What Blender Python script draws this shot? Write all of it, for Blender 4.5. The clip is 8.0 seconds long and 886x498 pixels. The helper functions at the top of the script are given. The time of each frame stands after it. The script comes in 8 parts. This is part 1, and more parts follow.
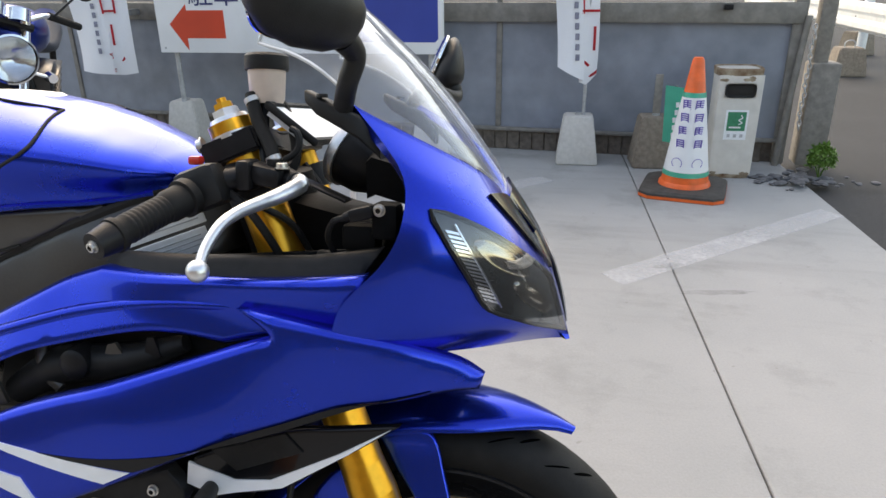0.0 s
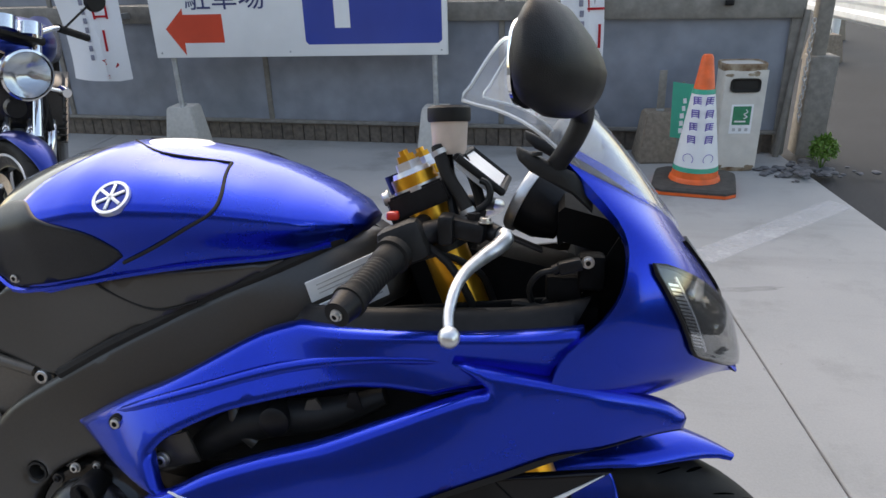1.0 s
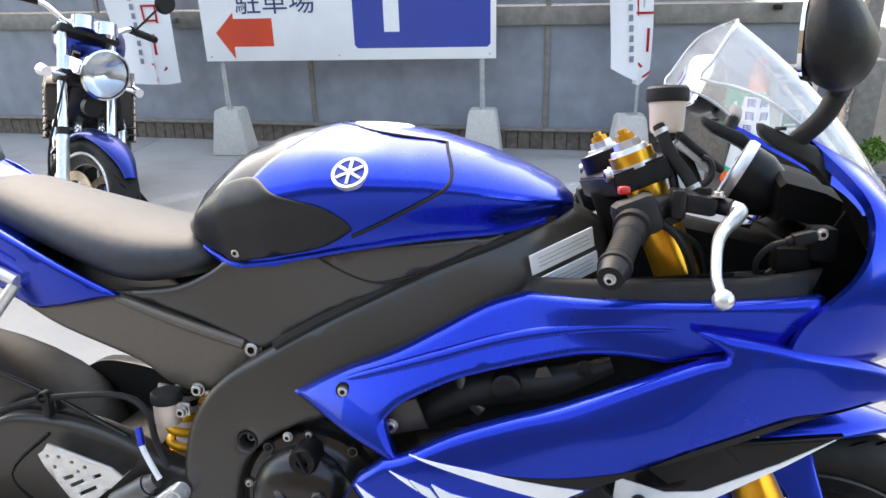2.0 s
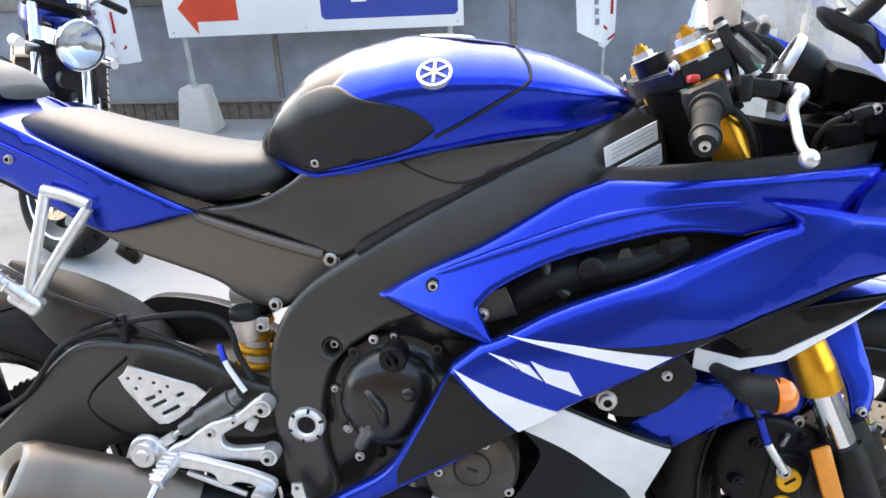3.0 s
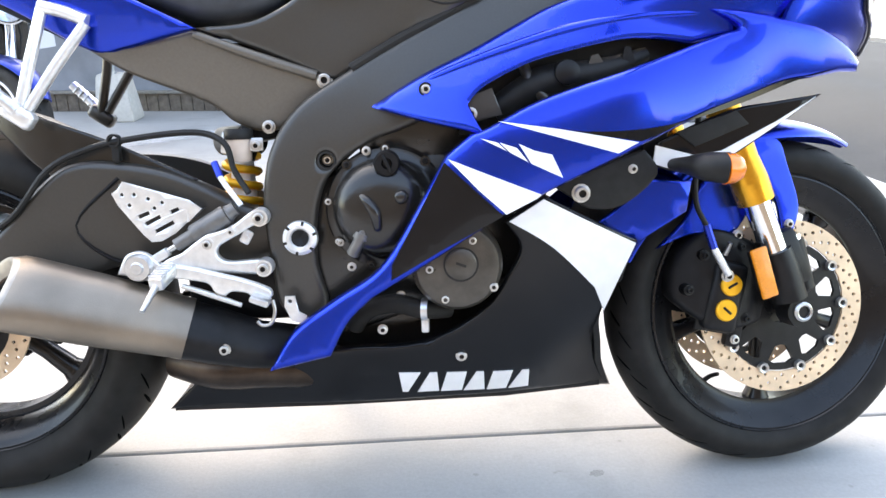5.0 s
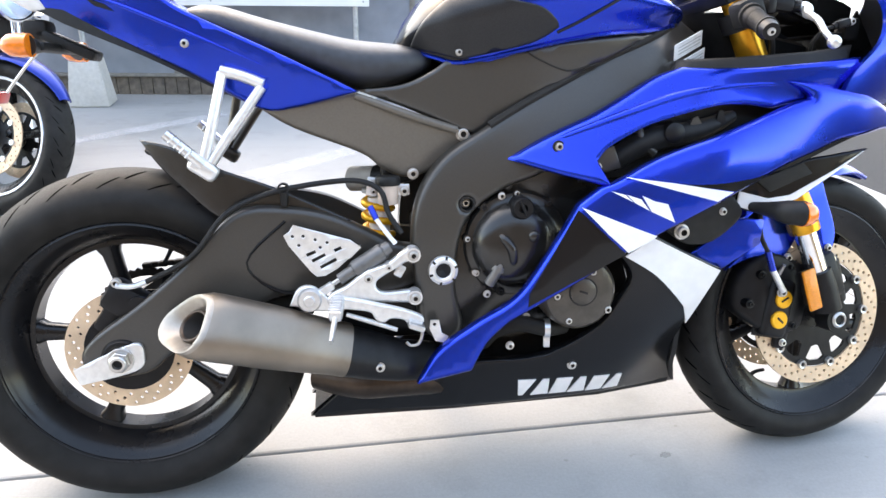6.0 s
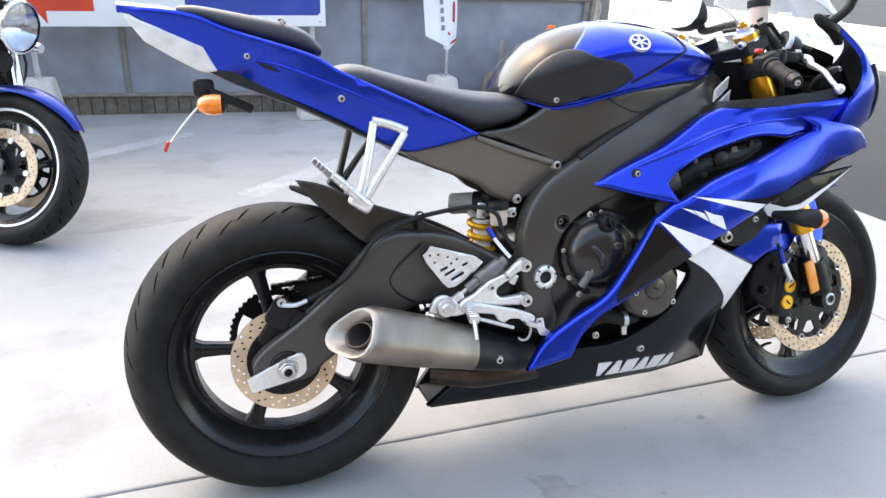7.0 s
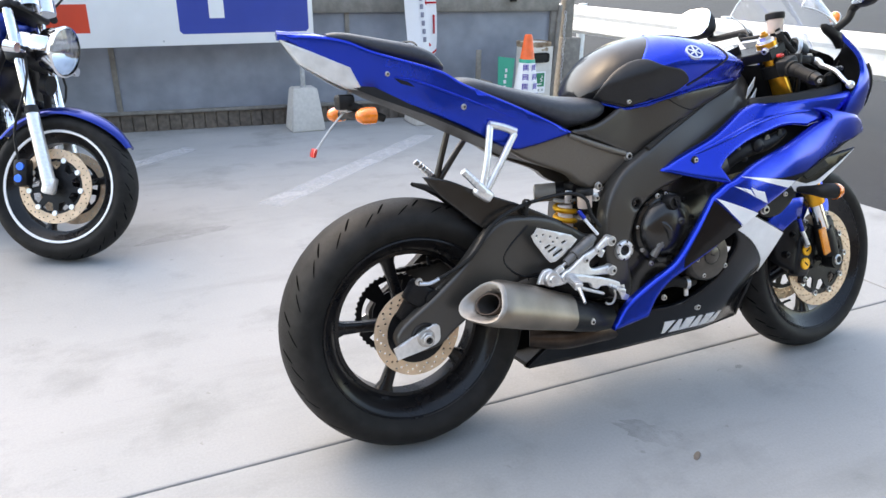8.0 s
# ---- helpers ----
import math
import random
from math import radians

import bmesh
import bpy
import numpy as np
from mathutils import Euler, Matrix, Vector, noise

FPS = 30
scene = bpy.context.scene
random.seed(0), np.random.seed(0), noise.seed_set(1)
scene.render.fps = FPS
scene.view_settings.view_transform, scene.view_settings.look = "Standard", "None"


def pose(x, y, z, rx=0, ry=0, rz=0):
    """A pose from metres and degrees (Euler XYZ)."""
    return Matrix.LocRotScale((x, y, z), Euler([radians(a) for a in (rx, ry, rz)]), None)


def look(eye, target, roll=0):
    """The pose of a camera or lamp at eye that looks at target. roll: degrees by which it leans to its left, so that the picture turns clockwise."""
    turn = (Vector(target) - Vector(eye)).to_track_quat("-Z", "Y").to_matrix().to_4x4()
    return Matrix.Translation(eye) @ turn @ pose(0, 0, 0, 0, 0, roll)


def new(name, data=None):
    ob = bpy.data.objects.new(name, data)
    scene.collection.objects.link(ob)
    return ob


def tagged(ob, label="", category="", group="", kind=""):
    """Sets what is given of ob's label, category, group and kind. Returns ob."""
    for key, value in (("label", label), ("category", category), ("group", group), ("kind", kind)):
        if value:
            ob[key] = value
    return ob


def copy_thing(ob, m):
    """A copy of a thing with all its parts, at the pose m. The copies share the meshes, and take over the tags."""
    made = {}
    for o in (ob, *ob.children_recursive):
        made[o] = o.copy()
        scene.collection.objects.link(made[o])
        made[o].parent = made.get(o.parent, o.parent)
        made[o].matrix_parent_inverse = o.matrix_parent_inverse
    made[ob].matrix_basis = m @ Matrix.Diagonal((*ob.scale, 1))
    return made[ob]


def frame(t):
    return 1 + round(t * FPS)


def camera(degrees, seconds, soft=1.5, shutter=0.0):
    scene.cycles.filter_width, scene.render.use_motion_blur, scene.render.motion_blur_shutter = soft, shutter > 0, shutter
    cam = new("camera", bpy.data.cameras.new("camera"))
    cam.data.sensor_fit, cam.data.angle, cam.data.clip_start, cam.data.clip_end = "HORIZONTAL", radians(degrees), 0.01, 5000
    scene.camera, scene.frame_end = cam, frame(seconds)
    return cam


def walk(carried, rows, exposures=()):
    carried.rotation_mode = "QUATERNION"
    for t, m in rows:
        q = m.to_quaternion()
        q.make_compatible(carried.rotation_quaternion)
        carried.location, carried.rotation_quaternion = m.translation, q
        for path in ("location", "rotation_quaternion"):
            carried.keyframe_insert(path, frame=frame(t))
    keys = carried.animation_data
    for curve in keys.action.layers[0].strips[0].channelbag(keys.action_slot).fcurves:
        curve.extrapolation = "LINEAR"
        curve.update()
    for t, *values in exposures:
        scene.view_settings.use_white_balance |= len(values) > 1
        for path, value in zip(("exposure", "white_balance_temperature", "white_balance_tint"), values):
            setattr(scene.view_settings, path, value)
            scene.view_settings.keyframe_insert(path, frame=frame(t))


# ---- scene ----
cam = camera(64.8, 8.0)
PATH = [
    (0, (0.83, -0.672, 1.129), (0.463, 1.148, 0.384), -0.8),
    (0.5, (0.748, -0.677, 1.192), (0.392, 1.137, 0.428), -1.6),
    (1, (0.574, -0.702, 1.203), (0.296, 1.121, 0.428), -1.7),
    (1.5, (0.444, -0.734, 1.197), (0.156, 1.094, 0.438), -1.7),
    (1.7, (0.391, -0.756, 1.192), (0.09, 1.074, 0.442), -1.7),
    (2.8, (0.175, -0.863, 1.132), (-0.016, 0.966, 0.346), -2.5),
    (3, (0.155, -0.888, 1.101), (0.0, 0.94, 0.306), -2.9),
    (3.5, (0.148, -0.948, 0.982), (0.037, 0.89, 0.2), -2.0),
    (4, (0.177, -1.013, 0.854), (0.055, 0.86, 0.164), -1.9),
    (4.2, (0.19, -1.037, 0.799), (0.083, 0.841, 0.12), -1.5),
    (5.3, (-0.068, -1.112, 0.875), (0.13, 0.735, 0.134), -0.5),
    (5.5, (-0.138, -1.129, 0.917), (0.105, 0.697, 0.138), -0.3),
    (6, (-0.314, -1.188, 0.999), (-0.013, 0.625, 0.208), 1.2),
    (6.5, (-0.513, -1.279, 1.076), (-0.113, 0.521, 0.299), -0.6),
    (7, (-0.771, -1.319, 1.112), (-0.2, 0.434, 0.336), 1.8),
    (7.5, (-1.014, -1.353, 1.134), (-0.345, 0.372, 0.374), 0.4),
    (8, (-1.232, -1.43, 1.152), (-0.495, 0.27, 0.399), 0.7),
]
EXPOSURES = [(0.0, 1.84, 9050, 10), (1.0, 1.51, 8350, 10), (1.7, 2.25, 8650, 10), (3.0, 2.57, 8350, 10), (4.2, 3.18, 8350, 10), (5.5, 3.07, 8350, 10), (7.0, 2.65, 8250, 10), (8.0, 2.33, 8150, 10)]
walk(cam, [(t, look(eye, target, roll)) for t, eye, target, roll in PATH], EXPOSURES)

# ---- world, sun, exposure ----
world = bpy.data.worlds.new("world")
scene.world = world
world.use_nodes = True
wn = world.node_tree.nodes
sky = wn.new("ShaderNodeTexSky")
sky.sky_type = "NISHITA"
sky.sun_disc = False
sky.sun_elevation = radians(48)
sky.sun_rotation = radians(-26.6)
sky.dust_density = 1.5
wn["Background"].inputs["Strength"].default_value = 0.15
world.node_tree.links.new(sky.outputs[0], wn["Background"].inputs["Color"])
sun_data = bpy.data.lights.new("sun", "SUN")
sun_data.energy, sun_data.angle, sun_data.color = 0.3, radians(110), (1.0, 0.972, 0.935)
sun = new("sun", sun_data)
sun.matrix_world = look((-2.4, 4.8, 5.9), (0, 0, 0))

# ---- materials ----
def mat(name, color, rough=0.5, metal=0.0, coat=0.0, noise_scale=40.0, vary=0.12, bump=0.0, bump_scale=200.0, color2=None,
        stain=0.0, stain_scale=3.0, stain_color=(0.05, 0.04, 0.03), rough_vary=0.1, transmission=0.0, emit=0.0, alpha=1.0, spec=0.5):
    """A node material: base colour with fine and broad variation, optional stains and relief."""
    m = bpy.data.materials.new(name)
    m.use_nodes = True
    nt = m.node_tree
    b = nt.nodes["Principled BSDF"]
    b.inputs["Metallic"].default_value = metal
    b.inputs["Coat Weight"].default_value = coat
    b.inputs["Coat Roughness"].default_value = 0.025
    b.inputs["Transmission Weight"].default_value = transmission
    b.inputs["Specular IOR Level"].default_value = spec
    b.inputs["Alpha"].default_value = alpha
    co = nt.nodes.new("ShaderNodeTexCoord")
    n1 = nt.nodes.new("ShaderNodeTexNoise")
    n1.inputs["Scale"].default_value, n1.inputs["Detail"].default_value = noise_scale, 6.0
    nt.links.new(co.outputs["Object"], n1.inputs["Vector"])
    ramp = nt.nodes.new("ShaderNodeValToRGB")
    second = color2 or tuple(c * (1 + 2 * vary) for c in color)
    ramp.color_ramp.elements[0].color = (*[c * (1 - vary) for c in color], 1)
    ramp.color_ramp.elements[1].color = (*second, 1)
    ramp.color_ramp.elements[0].position, ramp.color_ramp.elements[1].position = 0.3, 0.72
    nt.links.new(n1.outputs["Fac"], ramp.inputs["Fac"])
    col = ramp.outputs["Color"]
    n2 = nt.nodes.new("ShaderNodeTexNoise")
    n2.inputs["Scale"].default_value, n2.inputs["Detail"].default_value, n2.inputs["Roughness"].default_value = stain_scale, 8.0, 0.62
    nt.links.new(co.outputs["Object"], n2.inputs["Vector"])
    if stain:
        r2 = nt.nodes.new("ShaderNodeValToRGB")
        r2.color_ramp.elements[0].position, r2.color_ramp.elements[1].position = 0.52, 0.72
        r2.color_ramp.elements[0].color, r2.color_ramp.elements[1].color = (0, 0, 0, 1), (stain, stain, stain, 1)
        nt.links.new(n2.outputs["Fac"], r2.inputs["Fac"])
        mix = nt.nodes.new("ShaderNodeMix")
        mix.data_type = "RGBA"
        nt.links.new(r2.outputs["Color"], mix.inputs["Factor"])
        nt.links.new(col, mix.inputs[6])
        mix.inputs[7].default_value = (*stain_color, 1)
        col = mix.outputs[2]
    nt.links.new(col, b.inputs["Base Color"])
    mr = nt.nodes.new("ShaderNodeMapRange")
    mr.inputs["To Min"].default_value, mr.inputs["To Max"].default_value = max(0.0, rough - rough_vary), min(1.0, rough + rough_vary)
    nt.links.new(n2.outputs["Fac"], mr.inputs["Value"])
    nt.links.new(mr.outputs["Result"], b.inputs["Roughness"])
    if bump:
        n3 = nt.nodes.new("ShaderNodeTexNoise")
        n3.inputs["Scale"].default_value, n3.inputs["Detail"].default_value = bump_scale, 4.0
        nt.links.new(co.outputs["Object"], n3.inputs["Vector"])
        bp = nt.nodes.new("ShaderNodeBump")
        bp.inputs["Strength"].default_value, bp.inputs["Distance"].default_value = bump, 0.002
        nt.links.new(n3.outputs["Fac"], bp.inputs["Height"])
        nt.links.new(bp.outputs["Normal"], b.inputs["Normal"])
    if emit:
        b.inputs["Emission Color"].default_value, b.inputs["Emission Strength"].default_value = (*color, 1), emit
    return m


BLUE = mat("blue_paint", (0.0008, 0.035, 0.455), 0.27, 0.90, 0.42, 900, 0.10, rough_vary=0.03, spec=0.15)
BLUE_DARK = mat("dark_blue_paint", (0.004, 0.025, 0.22), 0.3, 0.8, 0.35, 900, 0.1, rough_vary=0.04)
BLACK_GLOSS = mat("black_gloss_paint", (0.006, 0.006, 0.007), 0.18, 0.0, 0.2, 30, 0.1, rough_vary=0.05, spec=0.2)
BLACK_PLASTIC = mat("black_plastic", (0.011, 0.011, 0.011), 0.5, 0.0, 0.0, 60, 0.2, 0.25, 900, stain=0.3, stain_scale=9, stain_color=(0.022, 0.021, 0.020), spec=0.28)
BLACK_METAL = mat("black_metal", (0.010, 0.010, 0.011), 0.4, 0.3, 0.0, 50, 0.2, 0.15, 600, stain=0.25, stain_scale=12, stain_color=(0.03, 0.028, 0.026), spec=0.3)
FRAME_GREY = mat("dark_grey_frame_paint", (0.042, 0.038, 0.033), 0.33, 0.15, 0.0, 300, 0.06, 0.03, 1500, spec=0.75)
PLATE_BRONZE = mat("satin_bronze_grey_plate", (0.135, 0.118, 0.098), 0.36, 0.3, 0.0, 250, 0.05, 0.03, 1600, spec=0.6)
SIDE_GREY = mat("satin_dark_grey_plastic", (0.038, 0.035, 0.031), 0.30, 0.1, 0.0, 250, 0.05, 0.03, 1600, spec=0.85)
# blacker than the other plastics: shade deep in the cockpit is put into the colour
COCKPIT_SHADE_BLACK = mat("deep_black_cockpit_shade", (0.004, 0.004, 0.004), 0.65, 0.0, 0.0, 60, 0.2, 0.2, 700, spec=0.12)
GROOVE_SHADE = mat("black_groove_shade", (0.0012, 0.0012, 0.0012), 0.9, spec=0.02)
CARBON = mat("black_textured_pad", (0.012, 0.012, 0.013), 0.45, 0.0, 0.1, 500, 0.3, 0.1, 900, spec=0.35)
WHITE_PAINT = mat("white_paint", (0.87, 0.87, 0.87), 0.3, 0.0, 0.8, 40, 0.03, rough_vary=0.05)
SEAT = mat("black_seat_vinyl", (0.030, 0.034, 0.042), 0.42, 0.0, 0.0, 80, 0.15, 0.3, 1400, rough_vary=0.08)
RUBBER = mat("black_rubber", (0.0135, 0.0128, 0.012), 0.6, 0.0, 0.0, 30, 0.25, 0.25, 700, stain=0.45, stain_scale=7, stain_color=(0.016, 0.015, 0.014), spec=0.18)
GOLD = mat("gold_anodised", (0.75, 0.36, 0.035), 0.28, 0.85, 0.0, 60, 0.08, rough_vary=0.07)
CHROME = mat("chrome", (0.82, 0.83, 0.85), 0.12, 1.0, 0.0, 60, 0.04, rough_vary=0.05)
ALU = mat("brushed_aluminium", (0.70, 0.71, 0.72), 0.34, 0.9, 0.0, 90, 0.08, 0.1, 700, stain=0.2, stain_scale=20, stain_color=(0.35, 0.34, 0.32))
ALU_WHITE = mat("pale_cast_aluminium", (0.80, 0.80, 0.79), 0.36, 0.75, 0.0, 90, 0.06, 0.15, 700, stain=0.25, stain_scale=18, stain_color=(0.45, 0.43, 0.4))
TITANIUM = mat("brushed_titanium", (0.255, 0.215, 0.175), 0.44, 0.9, 0.0, 14, 0.12, 0.1, 500, stain=0.25, stain_scale=5, stain_color=(0.22, 0.19, 0.16))
PALE_TITANIUM = mat("pale_cast_titanium", (0.34, 0.305, 0.265), 0.4, 0.75, 0.0, 60, 0.08, 0.1, 500, stain=0.3, stain_scale=9, stain_color=(0.40, 0.36, 0.31))
PIPE = mat("heat_stained_pipe", (0.055, 0.040, 0.031), 0.35, 0.8, 0.0, 25, 0.3, 0.1, 300, stain=0.6, stain_scale=6, stain_color=(0.03, 0.025, 0.025))
DISC = mat("brake_disc_steel", (0.68, 0.50, 0.34), 0.5, 0.35, 0.0, 25, 0.12, 0.1, 500, stain=0.35, stain_scale=14, stain_color=(0.42, 0.32, 0.22))
STEEL = mat("bright_steel", (0.55, 0.54, 0.52), 0.34, 0.9, 0.0, 80, 0.1, 0.1, 500, stain=0.2, stain_scale=30, stain_color=(0.3, 0.27, 0.22))
AMBER = mat("amber_lens", (0.85, 0.20, 0.01), 0.15, 0.0, 0.6, 120, 0.1, 0.3, 500)
AMBER_FLAT = mat("amber_reflector", (0.85, 0.27, 0.02), 0.25, 0.0, 0.4, 300, 0.08, 0.5, 900)
YELLOW = mat("yellow_anodised_cap", (0.85, 0.42, 0.02), 0.35, 0.4, 0.0, 60, 0.06)
RED = mat("red_plastic", (0.55, 0.03, 0.02), 0.3, 0.0, 0.3, 60, 0.1)
LENS_CLEAR = mat("tinted_clear_lens", (0.62, 0.64, 0.64), 0.12, 0.1, 0.9, 25, 0.12, rough_vary=0.05)
LENS_DARK = mat("dark_headlamp_lens", (0.075, 0.07, 0.062), 0.06, 0.3, 1.0, 9, 0.6, rough_vary=0.03)
LAMP_BOWL = mat("smoked_reflector_bowl", (0.52, 0.47, 0.40), 0.10, 1.0, 0.0, 20, 0.1, rough_vary=0.04)
BLACK_RIM = mat("black_wheel_paint", (0.007, 0.007, 0.008), 0.28, 0.0, 0.12, 40, 0.2, rough_vary=0.06, spec=0.3, stain=0.2, stain_scale=14, stain_color=(0.03, 0.027, 0.024))
RESERVOIR = mat("cloudy_fluid_reservoir", (0.62, 0.50, 0.42), 0.4, 0.0, 0.2, 25, 0.1)
PAPER = mat("white_sticker", (0.82, 0.83, 0.84), 0.45, 0.0, 0.0, 60, 0.04)
PRINT_GREY = mat("grey_print", (0.42, 0.42, 0.43), 0.5)
CAP_BLUE = mat("blue_anodised_cap", (0.02, 0.16, 0.75), 0.35, 0.3)
HOSE_BLUE = mat("blue_anodised_fitting", (0.02, 0.05, 0.45), 0.3, 0.8)
GUN_ENGINE = mat("black_engine_casting", (0.016, 0.015, 0.014), 0.24, 0.2, 0.0, 35, 0.25, 0.08, 350, spec=0.7)
CAST_BRONZE = mat("bronze_black_casting", (0.072, 0.063, 0.053), 0.30, 0.4, 0.0, 35, 0.2, 0.15, 350)
BLASTED_GREY = mat("bead_blasted_grey_metal", (0.36, 0.345, 0.32), 0.5, 0.15, 0.0, 40, 0.1, 0.1, 400, stain=0.2, stain_scale=14, stain_color=(0.24, 0.22, 0.2))
DULL_GREY = mat("dull_grey_casting", (0.16, 0.155, 0.15), 0.45, 0.6, 0.0, 40, 0.15, 0.2, 350)


def glass_mat(name, tint=(0.9, 0.94, 0.96), rough=0.02, haze=0.0):
    """Thin clear sheet: mostly see-through, with a real surface reflection."""
    m = bpy.data.materials.new(name)
    m.use_nodes = True
    nt = m.node_tree
    out = nt.nodes["Material Output"]
    tr = nt.nodes.new("ShaderNodeBsdfTransparent")
    tr.inputs[0].default_value = (*tint, 1)
    gl = nt.nodes.new("ShaderNodeBsdfGlossy")
    gl.inputs["Roughness"].default_value = rough
    lw = nt.nodes.new("ShaderNodeLayerWeight")
    pw = nt.nodes.new("ShaderNodeMath")
    pw.operation = "POWER"
    pw.inputs[1].default_value = 3.0
    nt.links.new(lw.outputs["Facing"], pw.inputs[0])
    fr = nt.nodes.new("ShaderNodeMath")
    fr.operation = "MULTIPLY_ADD"
    fr.inputs[1].default_value, fr.inputs[2].default_value = 0.75, 0.06
    nt.links.new(pw.outputs[0], fr.inputs[0])
    mx = nt.nodes.new("ShaderNodeMixShader")
    nt.links.new(fr.outputs[0], mx.inputs[0])
    nt.links.new(tr.outputs[0], mx.inputs[1])
    nt.links.new(gl.outputs[0], mx.inputs[2])
    last = mx.outputs[0]
    if haze:
        # a pale veil mixed into the sheet stands in for reflected sky
        df = nt.nodes.new("ShaderNodeBsdfTranslucent")
        df.inputs[0].default_value = (0.85, 0.88, 0.92, 1)
        m2 = nt.nodes.new("ShaderNodeMixShader")
        m2.inputs[0].default_value = haze
        nt.links.new(last, m2.inputs[1])
        nt.links.new(df.outputs[0], m2.inputs[2])
        last = m2.outputs[0]
    nt.links.new(last, out.inputs[0])
    return m


SCREEN = glass_mat("clear_windscreen", (0.955, 0.97, 0.98), 0.02, 0.10)
CLEAR_LENS = glass_mat("clear_lens_cover", (0.86, 0.88, 0.90))


def concrete_mat():
    m = bpy.data.materials.new("yard_concrete")
    m.use_nodes = True
    nt = m.node_tree
    b = nt.nodes["Principled BSDF"]
    co = nt.nodes.new("ShaderNodeTexCoord")
    def noise_node(scale, detail, rough):
        n = nt.nodes.new("ShaderNodeTexNoise")
        n.inputs["Scale"].default_value, n.inputs["Detail"].default_value, n.inputs["Roughness"].default_value = scale, detail, rough
        nt.links.new(co.outputs["Object"], n.inputs["Vector"])
        return n
    def ramp(n, p0, p1, c0, c1):
        r = nt.nodes.new("ShaderNodeValToRGB")
        r.color_ramp.elements[0].position, r.color_ramp.elements[1].position = p0, p1
        r.color_ramp.elements[0].color, r.color_ramp.elements[1].color = (*c0, 1), (*c1, 1)
        nt.links.new(n.outputs["Fac"], r.inputs["Fac"])
        return r
    def mixc(mode, fac, a, bb):
        x = nt.nodes.new("ShaderNodeMix")
        x.data_type, x.blend_type = "RGBA", mode
        x.inputs["Factor"].default_value = fac
        nt.links.new(a, x.inputs[6])
        nt.links.new(bb, x.inputs[7])
        return x.outputs[2]
    broad = ramp(noise_node(0.75, 8, 0.6), 0.3, 0.7, (0.275, 0.285, 0.285), (0.365, 0.362, 0.358))
    blotch = ramp(noise_node(2.4, 9, 0.65), 0.52, 0.78, (1, 1, 1), (0.63, 0.645, 0.63))
    grain = ramp(noise_node(140, 6, 0.7), 0.25, 0.8, (0.86, 0.86, 0.86), (1.05, 1.05, 1.05))
    dots = ramp(noise_node(26, 2, 0.5), 0.73, 0.77, (1, 1, 1), (0.6, 0.58, 0.55))
    smear_map = nt.nodes.new("ShaderNodeMapping")
    smear_map.inputs["Rotation"].default_value, smear_map.inputs["Scale"].default_value = (0, 0, 0.7), (0.5, 2.6, 1.0)
    nt.links.new(co.outputs["Object"], smear_map.inputs["Vector"])
    smear_noise = noise_node(1.6, 7, 0.62)
    nt.links.new(smear_map.outputs[0], smear_noise.inputs["Vector"])
    smear = ramp(smear_noise, 0.52, 0.75, (1, 1, 1), (0.80, 0.805, 0.79))
    pale = ramp(noise_node(1.1, 6, 0.6), 0.55, 0.72, (1, 1, 1), (1.10, 1.10, 1.10))
    c = mixc("MULTIPLY", 1.0, broad.outputs[0], blotch.outputs[0])
    c = mixc("MULTIPLY", 1.0, c, smear.outputs[0])
    c = mixc("MULTIPLY", 1.0, c, pale.outputs[0])
    c = mixc("MULTIPLY", 1.0, c, grain.outputs[0])
    c = mixc("MULTIPLY", 0.5, c, dots.outputs[0])
    nt.links.new(c, b.inputs["Base Color"])
    b.inputs["Roughness"].default_value = 0.75
    bp = nt.nodes.new("ShaderNodeBump")
    bp.inputs["Strength"].default_value, bp.inputs["Distance"].default_value = 0.25, 0.002
    nt.links.new(noise_node(220, 5, 0.6).outputs["Fac"], bp.inputs["Height"])
    nt.links.new(bp.outputs["Normal"], b.inputs["Normal"])
    return m


def worn_paint(name, *args, low=0.40, high=1.12, most=1.0, **kw):
    """Road paint worn through to the concrete below."""
    m = mat(name, *args, **kw)
    nt = m.node_tree
    co = nt.nodes.new("ShaderNodeTexCoord")
    total = None
    for scale, gain in ((4.0, 1.0), (38.0, 0.55)):
        n = nt.nodes.new("ShaderNodeTexNoise")
        n.inputs["Scale"].default_value, n.inputs["Detail"].default_value, n.inputs["Roughness"].default_value = scale, 7.0, 0.65
        nt.links.new(co.outputs["Object"], n.inputs["Vector"])
        k = nt.nodes.new("ShaderNodeMath")
        k.operation = "MULTIPLY"
        k.inputs[1].default_value = gain
        nt.links.new(n.outputs["Fac"], k.inputs[0])
        if total is None:
            total = k.outputs[0]
        else:
            add = nt.nodes.new("ShaderNodeMath")
            nt.links.new(total, add.inputs[0])
            nt.links.new(k.outputs[0], add.inputs[1])
            total = add.outputs[0]
    mr = nt.nodes.new("ShaderNodeMapRange")
    mr.inputs["From Min"].default_value, mr.inputs["From Max"].default_value = low, high
    mr.inputs["To Max"].default_value = most
    nt.links.new(total, mr.inputs["Value"])
    nt.links.new(mr.outputs["Result"], nt.nodes["Principled BSDF"].inputs["Alpha"])
    return m


